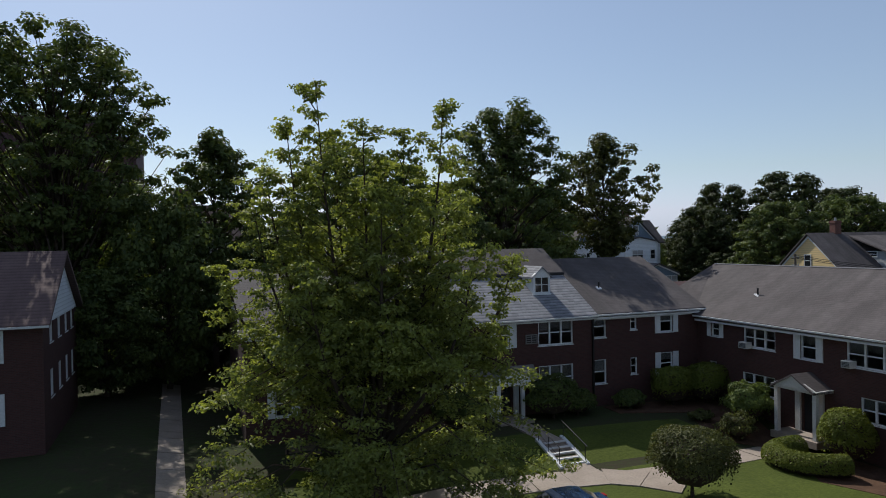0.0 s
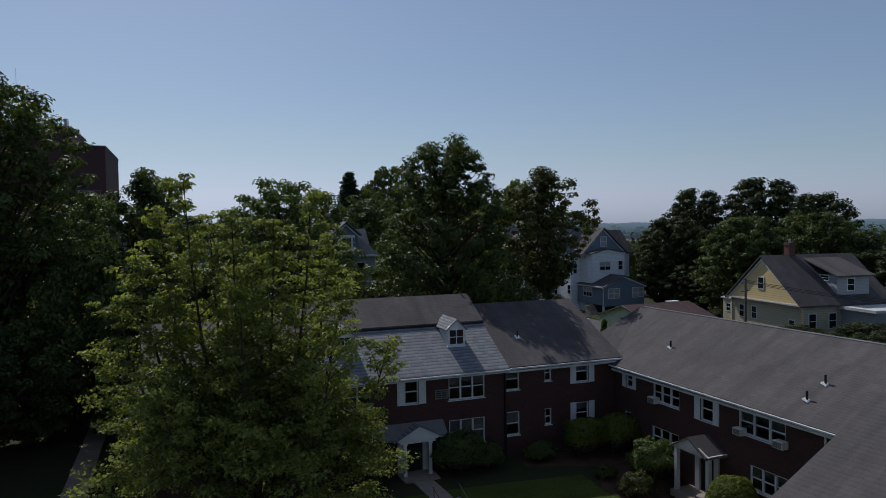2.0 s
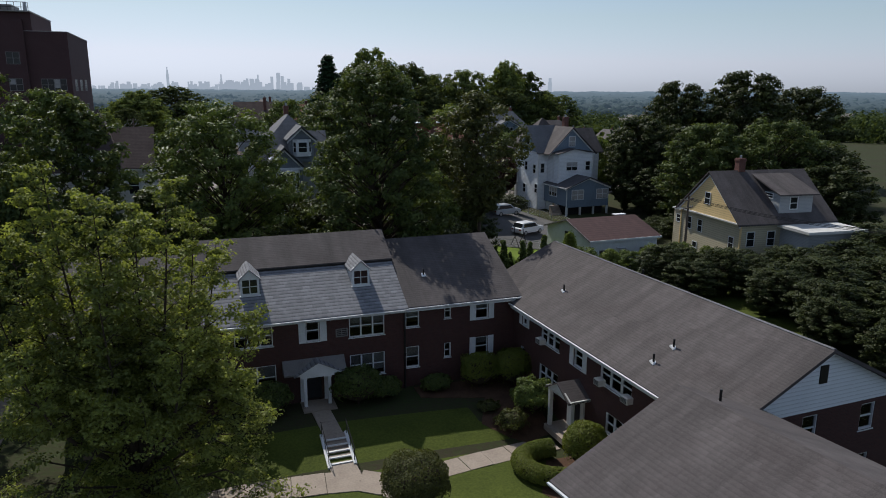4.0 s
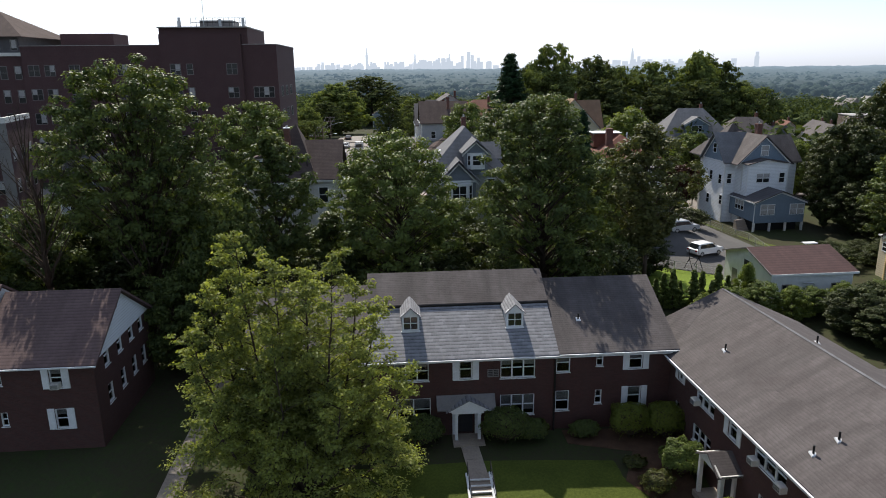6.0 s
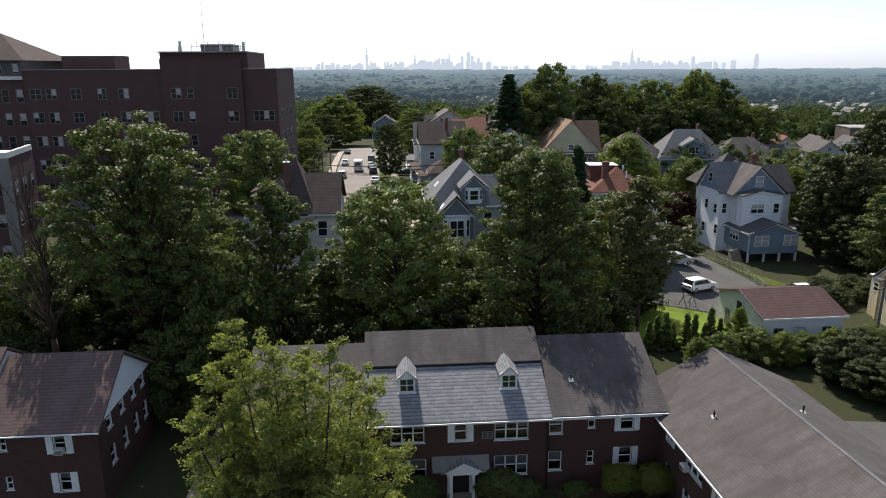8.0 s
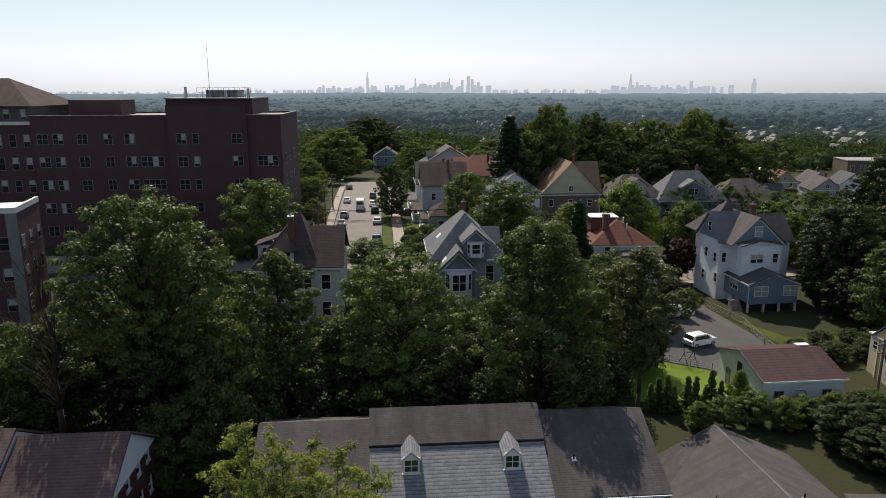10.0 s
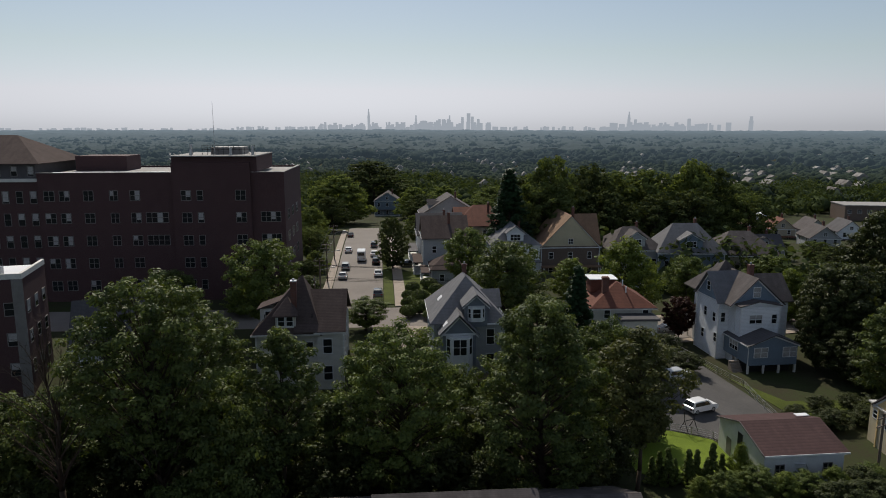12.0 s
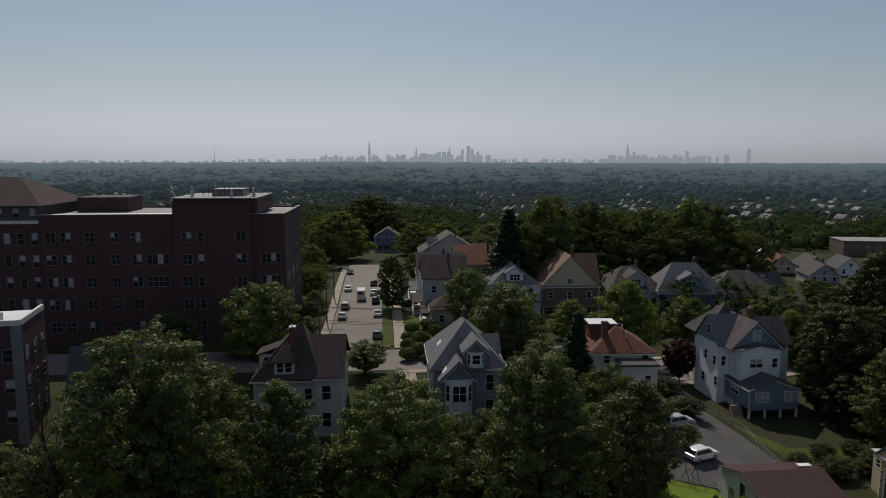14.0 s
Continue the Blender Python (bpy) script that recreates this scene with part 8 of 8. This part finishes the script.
flat_block(164, 277, 15, 10, 5, OFFWHITE, MEMBRANE_WHITE, "low building with a white flat roof", -10)
flat_block(240, 300, 34, 16, 7, SIDING_BROWN, MEMBRANE, "long tan brick building with a flat roof", -12, -6)
flat_block(300, 520, 30, 20, 8, OFFWHITE, MEMBRANE_WHITE, "large white shed in the valley", -12, -16)
flat_block(-8, 420, 26, 16, 8, OFFWHITE, MEMBRANE_WHITE, "white flat-roofed building among the trees", 0, -12)


# ---- woods and far distance ----
def lump_woods(name, n, place, size, mat, label, seed, sub=1):
    """Many rounded, uneven tree crowns joined into one stretch of woods."""
    rng = np.random.default_rng(seed)
    bm = bmesh.new()
    bmesh.ops.create_icosphere(bm, subdivisions=sub, radius=1.0)
    bv = np.array([v.co[:] for v in bm.verts])
    bf = np.array([[v.index for v in f.verts] for f in bm.faces])
    bm.free()
    xy = np.array([place(rng) for _ in range(n)])
    zz = np.array([terrain(px, py) + size[1] * (0.75 * noise.noise(Vector((px * 0.012, py * 0.008, seed))) + 0.45 * noise.noise(Vector((px * 0.04, py * 0.03, seed)))) for px, py in xy])
    s = size[0] + (size[1] - size[0]) * rng.random(n) ** 1.3
    jit = 1 + rng.normal(0, 0.3, (n, len(bv), 1))
    v = bv[None] * jit * s[:, None, None] * np.array([1, 1, 0.95]) + np.stack([xy[:, 0], xy[:, 1], zz + s * 0.75], 1)[:, None, :]
    f = bf[None] + (np.arange(n) * len(bv))[:, None, None]
    me = bpy.data.meshes.new(name)
    me.vertices.add(n * len(bv))
    me.vertices.foreach_set("co", v.reshape(-1))
    m = n * len(bf)
    me.loops.add(m * 3)
    me.loops.foreach_set("vertex_index", f.reshape(-1).astype(np.int32))
    me.polygons.add(m)
    me.polygons.foreach_set("loop_start", (np.arange(m) * 3).astype(np.int32))
    me.polygons.foreach_set("loop_total", np.full(m, 3, dtype=np.int32))
    me.update(calc_edges=True)
    me.materials.append(mat)
    return tagged(new(name, me), label, "woods", kind="stuff")


def wedge(y0, y1, spread=0.82, power=1.0, clear=None):
    def place(rng):
        while True:
            d = y0 + (y1 - y0) * rng.random() ** power
            a = (rng.random() * 2 - 1) * spread + 0.18
            p = (d * math.sin(a) + 11, d * math.cos(a) - 5)
            if not clear or not clear(*p):
                return p
    return place


near_clear = lambda x, y: (y < 330 and -14 < x < 60) or (x < 40 and y < 215) or (135 < x < 250 and 200 < y < 320) or y < 120 or (100 < x < 260 and y < 240)


def leafy_woods(name, n, y0, y1, label, seed, clear, size=(3.5, 6.5), leaves_each=150, leaf=1.5):
    """Nearer woods: crowns of loose leaf sprays, joined."""
    rng = np.random.default_rng(seed)
    place = wedge(y0, y1, 0.9, 0.8, clear)
    xy = np.array([place(rng) for _ in range(n)])
    s = size[0] + (size[1] - size[0]) * rng.random(n)
    zz = np.array([terrain(px, py) for px, py in xy]) + s * 1.0
    c = np.concatenate([xy, zz[:, None]], 1)
    idx = np.repeat(np.arange(n), leaves_each)
    d = rng.normal(size=(len(idx), 3))
    d /= np.linalg.norm(d, axis=1, keepdims=True)
    lump = 1 + 0.25 * np.sin(d[:, :1] * 5 + idx[:, None]) * np.cos(d[:, 1:2] * 6 + idx[:, None] * 2)
    pts = c[idx] + d * lump * (s[idx] * (0.75 + 0.3 * rng.random(len(idx))))[:, None] * np.array([1, 1, 1.1])
    ob = leaf_cloud(name, pts, d + rng.normal(size=d.shape) * 0.5 + np.array([0, 0, 0.3]), leaf * (0.6 + 0.8 * rng.random(len(idx))), WOODS, None, 0.8)
    return tagged(ob, label, "woods", kind="stuff")


leafy_woods("woods", 1000, 150, 540, "dense green woods and gardens beyond the houses", 81, near_clear)
lump_woods("woods_body", 1200, wedge(150, 560, 0.9, 0.8, near_clear), (2.6, 4.8), WOODS, "dark inner mass of the near woods", 82)


def canopy(name, r0, r1, rings, spokes, rough, mat, label, seed):
    """The tree tops of a wide stretch of woods as one uneven sheet, with stands and gaps."""
    rng = np.random.default_rng(seed)
    rr = r0 * (r1 / r0) ** (np.arange(rings) / (rings - 1))
    aa = 0.18 + (np.arange(spokes) / (spokes - 1) * 2 - 1) * 0.95
    R, A = np.meshgrid(rr, aa, indexing="ij")
    R = R * (1 + rng.normal(0, 0.3, R.shape) * (math.log(r1 / r0) / rings))
    A = A + rng.normal(0, 0.3, A.shape) * (1.9 / spokes)
    X, Y = 11 + R * np.sin(A), R * np.cos(A) - 5
    ground = np.array([terrain(px, py) for px, py in zip(X.ravel(), Y.ravel())]).reshape(X.shape)
    stands = np.array([noise.noise(Vector((px * 0.011, py * 0.011, seed))) + 0.6 * noise.noise(Vector((px * 0.035, py * 0.035, seed + 5))) for px, py in zip(X.ravel(), Y.ravel())]).reshape(X.shape)
    Z = ground + rough * (1.0 + 0.9 * stands + 0.55 * rng.random(X.shape) ** 0.7)
    me = bpy.data.meshes.new(name)
    n = rings * spokes
    me.vertices.add(n)
    me.vertices.foreach_set("co", np.stack([X, Y, Z], -1).reshape(-1))
    q = (np.arange(rings - 1)[:, None] * spokes + np.arange(spokes - 1)[None]).reshape(-1)
    quads = np.stack([q, q + 1, q + spokes + 1, q + spokes], 1)[:, ::-1]
    m = len(quads)
    me.loops.add(m * 4)
    me.loops.foreach_set("vertex_index", quads.reshape(-1).astype(np.int32))
    me.polygons.add(m)
    me.polygons.foreach_set("loop_start", (np.arange(m) * 4).astype(np.int32))
    me.polygons.foreach_set("loop_total", np.full(m, 4, dtype=np.int32))
    me.update(calc_edges=True)
    me.materials.append(mat)
    return tagged(new(name, me), label, "woods", kind="stuff")


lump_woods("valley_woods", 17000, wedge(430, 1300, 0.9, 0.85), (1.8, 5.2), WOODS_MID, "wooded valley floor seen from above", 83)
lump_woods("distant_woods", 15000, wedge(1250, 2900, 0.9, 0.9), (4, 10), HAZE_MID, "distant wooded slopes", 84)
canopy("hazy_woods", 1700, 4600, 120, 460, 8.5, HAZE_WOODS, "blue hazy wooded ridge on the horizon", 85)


def far_houses(n, y0, y1, seed):
    rng = np.random.default_rng(seed)
    place = wedge(y0, y1, 0.7, 0.9, near_clear)
    bm = bmesh.new()
    for _ in range(n):
        x, y = place(rng)
        w, d, h = 5 + 5 * rng.random(), 6 + 5 * rng.random(), 4.5 + 3 * rng.random()
        z = terrain(x, y) + 1.0
        a, b = (x - w / 2, x + w / 2), (y - d / 2, y + d / 2)
        solid(bm, [(a[0], b[0], z), (a[1], b[0], z), (a[1], b[1], z), (a[0], b[1], z)], [(a[0], b[0], z + h), (a[1], b[0], z + h), (a[1], b[1], z + h), (a[0], b[1], z + h)])
        solid(bm, [(a[0] - 0.4, b[0] - 0.4, z + h), (a[1] + 0.4, b[0] - 0.4, z + h), (a[1] + 0.4, b[1] + 0.4, z + h), (a[0] - 0.4, b[1] + 0.4, z + h)],
              [(x - 0.3, b[0] - 0.4, z + h + 3), (x + 0.3, b[0] - 0.4, z + h + 3), (x + 0.3, b[1] + 0.4, z + h + 3), (x - 0.3, b[1] + 0.4, z + h + 3)])
    bmesh.ops.recalc_face_normals(bm, faces=bm.faces)
    return tagged(part("far_houses", bm, ROOFS_FAR), "scattered far houses among the woods", "houses", kind="stuff")


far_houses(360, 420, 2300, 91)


def skyline():
    """The far city: towers on the horizon, their haze painted on as an even pale glow."""
    city = base("city_skyline", pose(0, 0, 0), "hazy blue city skyline with slim towers on the horizon", "skyline")
    rng = random.Random(5)
    D, mast = 4750.0, (12.0, -5.0, 39.0)

    def tower(az, deg, width, steps=1):
        a = radians(az)
        x, y = mast[0] + D * math.sin(a), mast[1] + D * math.cos(a)
        h = mast[2] + D * math.tan(radians(deg))
        bm = bmesh.new()
        for k in range(steps):
            w = width * (1 - 0.3 * k)
            box(bm, x - w / 2, y - w / 2, -60 if k == 0 else h * 0.6 + k * 5, x + w / 2, y + w / 2, h if k == steps - 1 else h * (0.72 + 0.14 * k))
        part("tower", bm, CITY_HAZE_GLOW, city)
    # clusters: bearing from, to, count, usual height in degrees, spread
    for a0, a1, n, h, s in ((-12.0, 24, 150, -0.12, 0.14), (-5.5, 8.5, 90, 0.12, 0.28), (2.2, 5.5, 26, 0.25, 0.45), (18.0, 23.5, 40, 0.08, 0.3), (23, 27, 14, 0.05, 0.3), (-34, -12, 60, -0.2, 0.12)):
        for _ in range(n):
            tower(a0 + (a1 - a0) * rng.random(), h + s * (rng.random() - 0.3), 8 + 16 * rng.random())
    for az, deg, w, st in ((-1.55, 1.35, 16, 3), (2.3, 0.85, 12, 2), (5.05, 0.85, 12, 2), (6.6, 1.0, 22, 1), (6.9, 0.75, 18, 1), (6.1, 0.7, 16, 1), (7.4, 0.55, 16, 1), (19.4, 1.1, 15, 3), (19.9, 0.5, 14, 1), (23.9, 0.55, 16, 1), (28.3, 0.7, 20, 2)):
        tower(az, deg, w, st)
    return city


skyline()
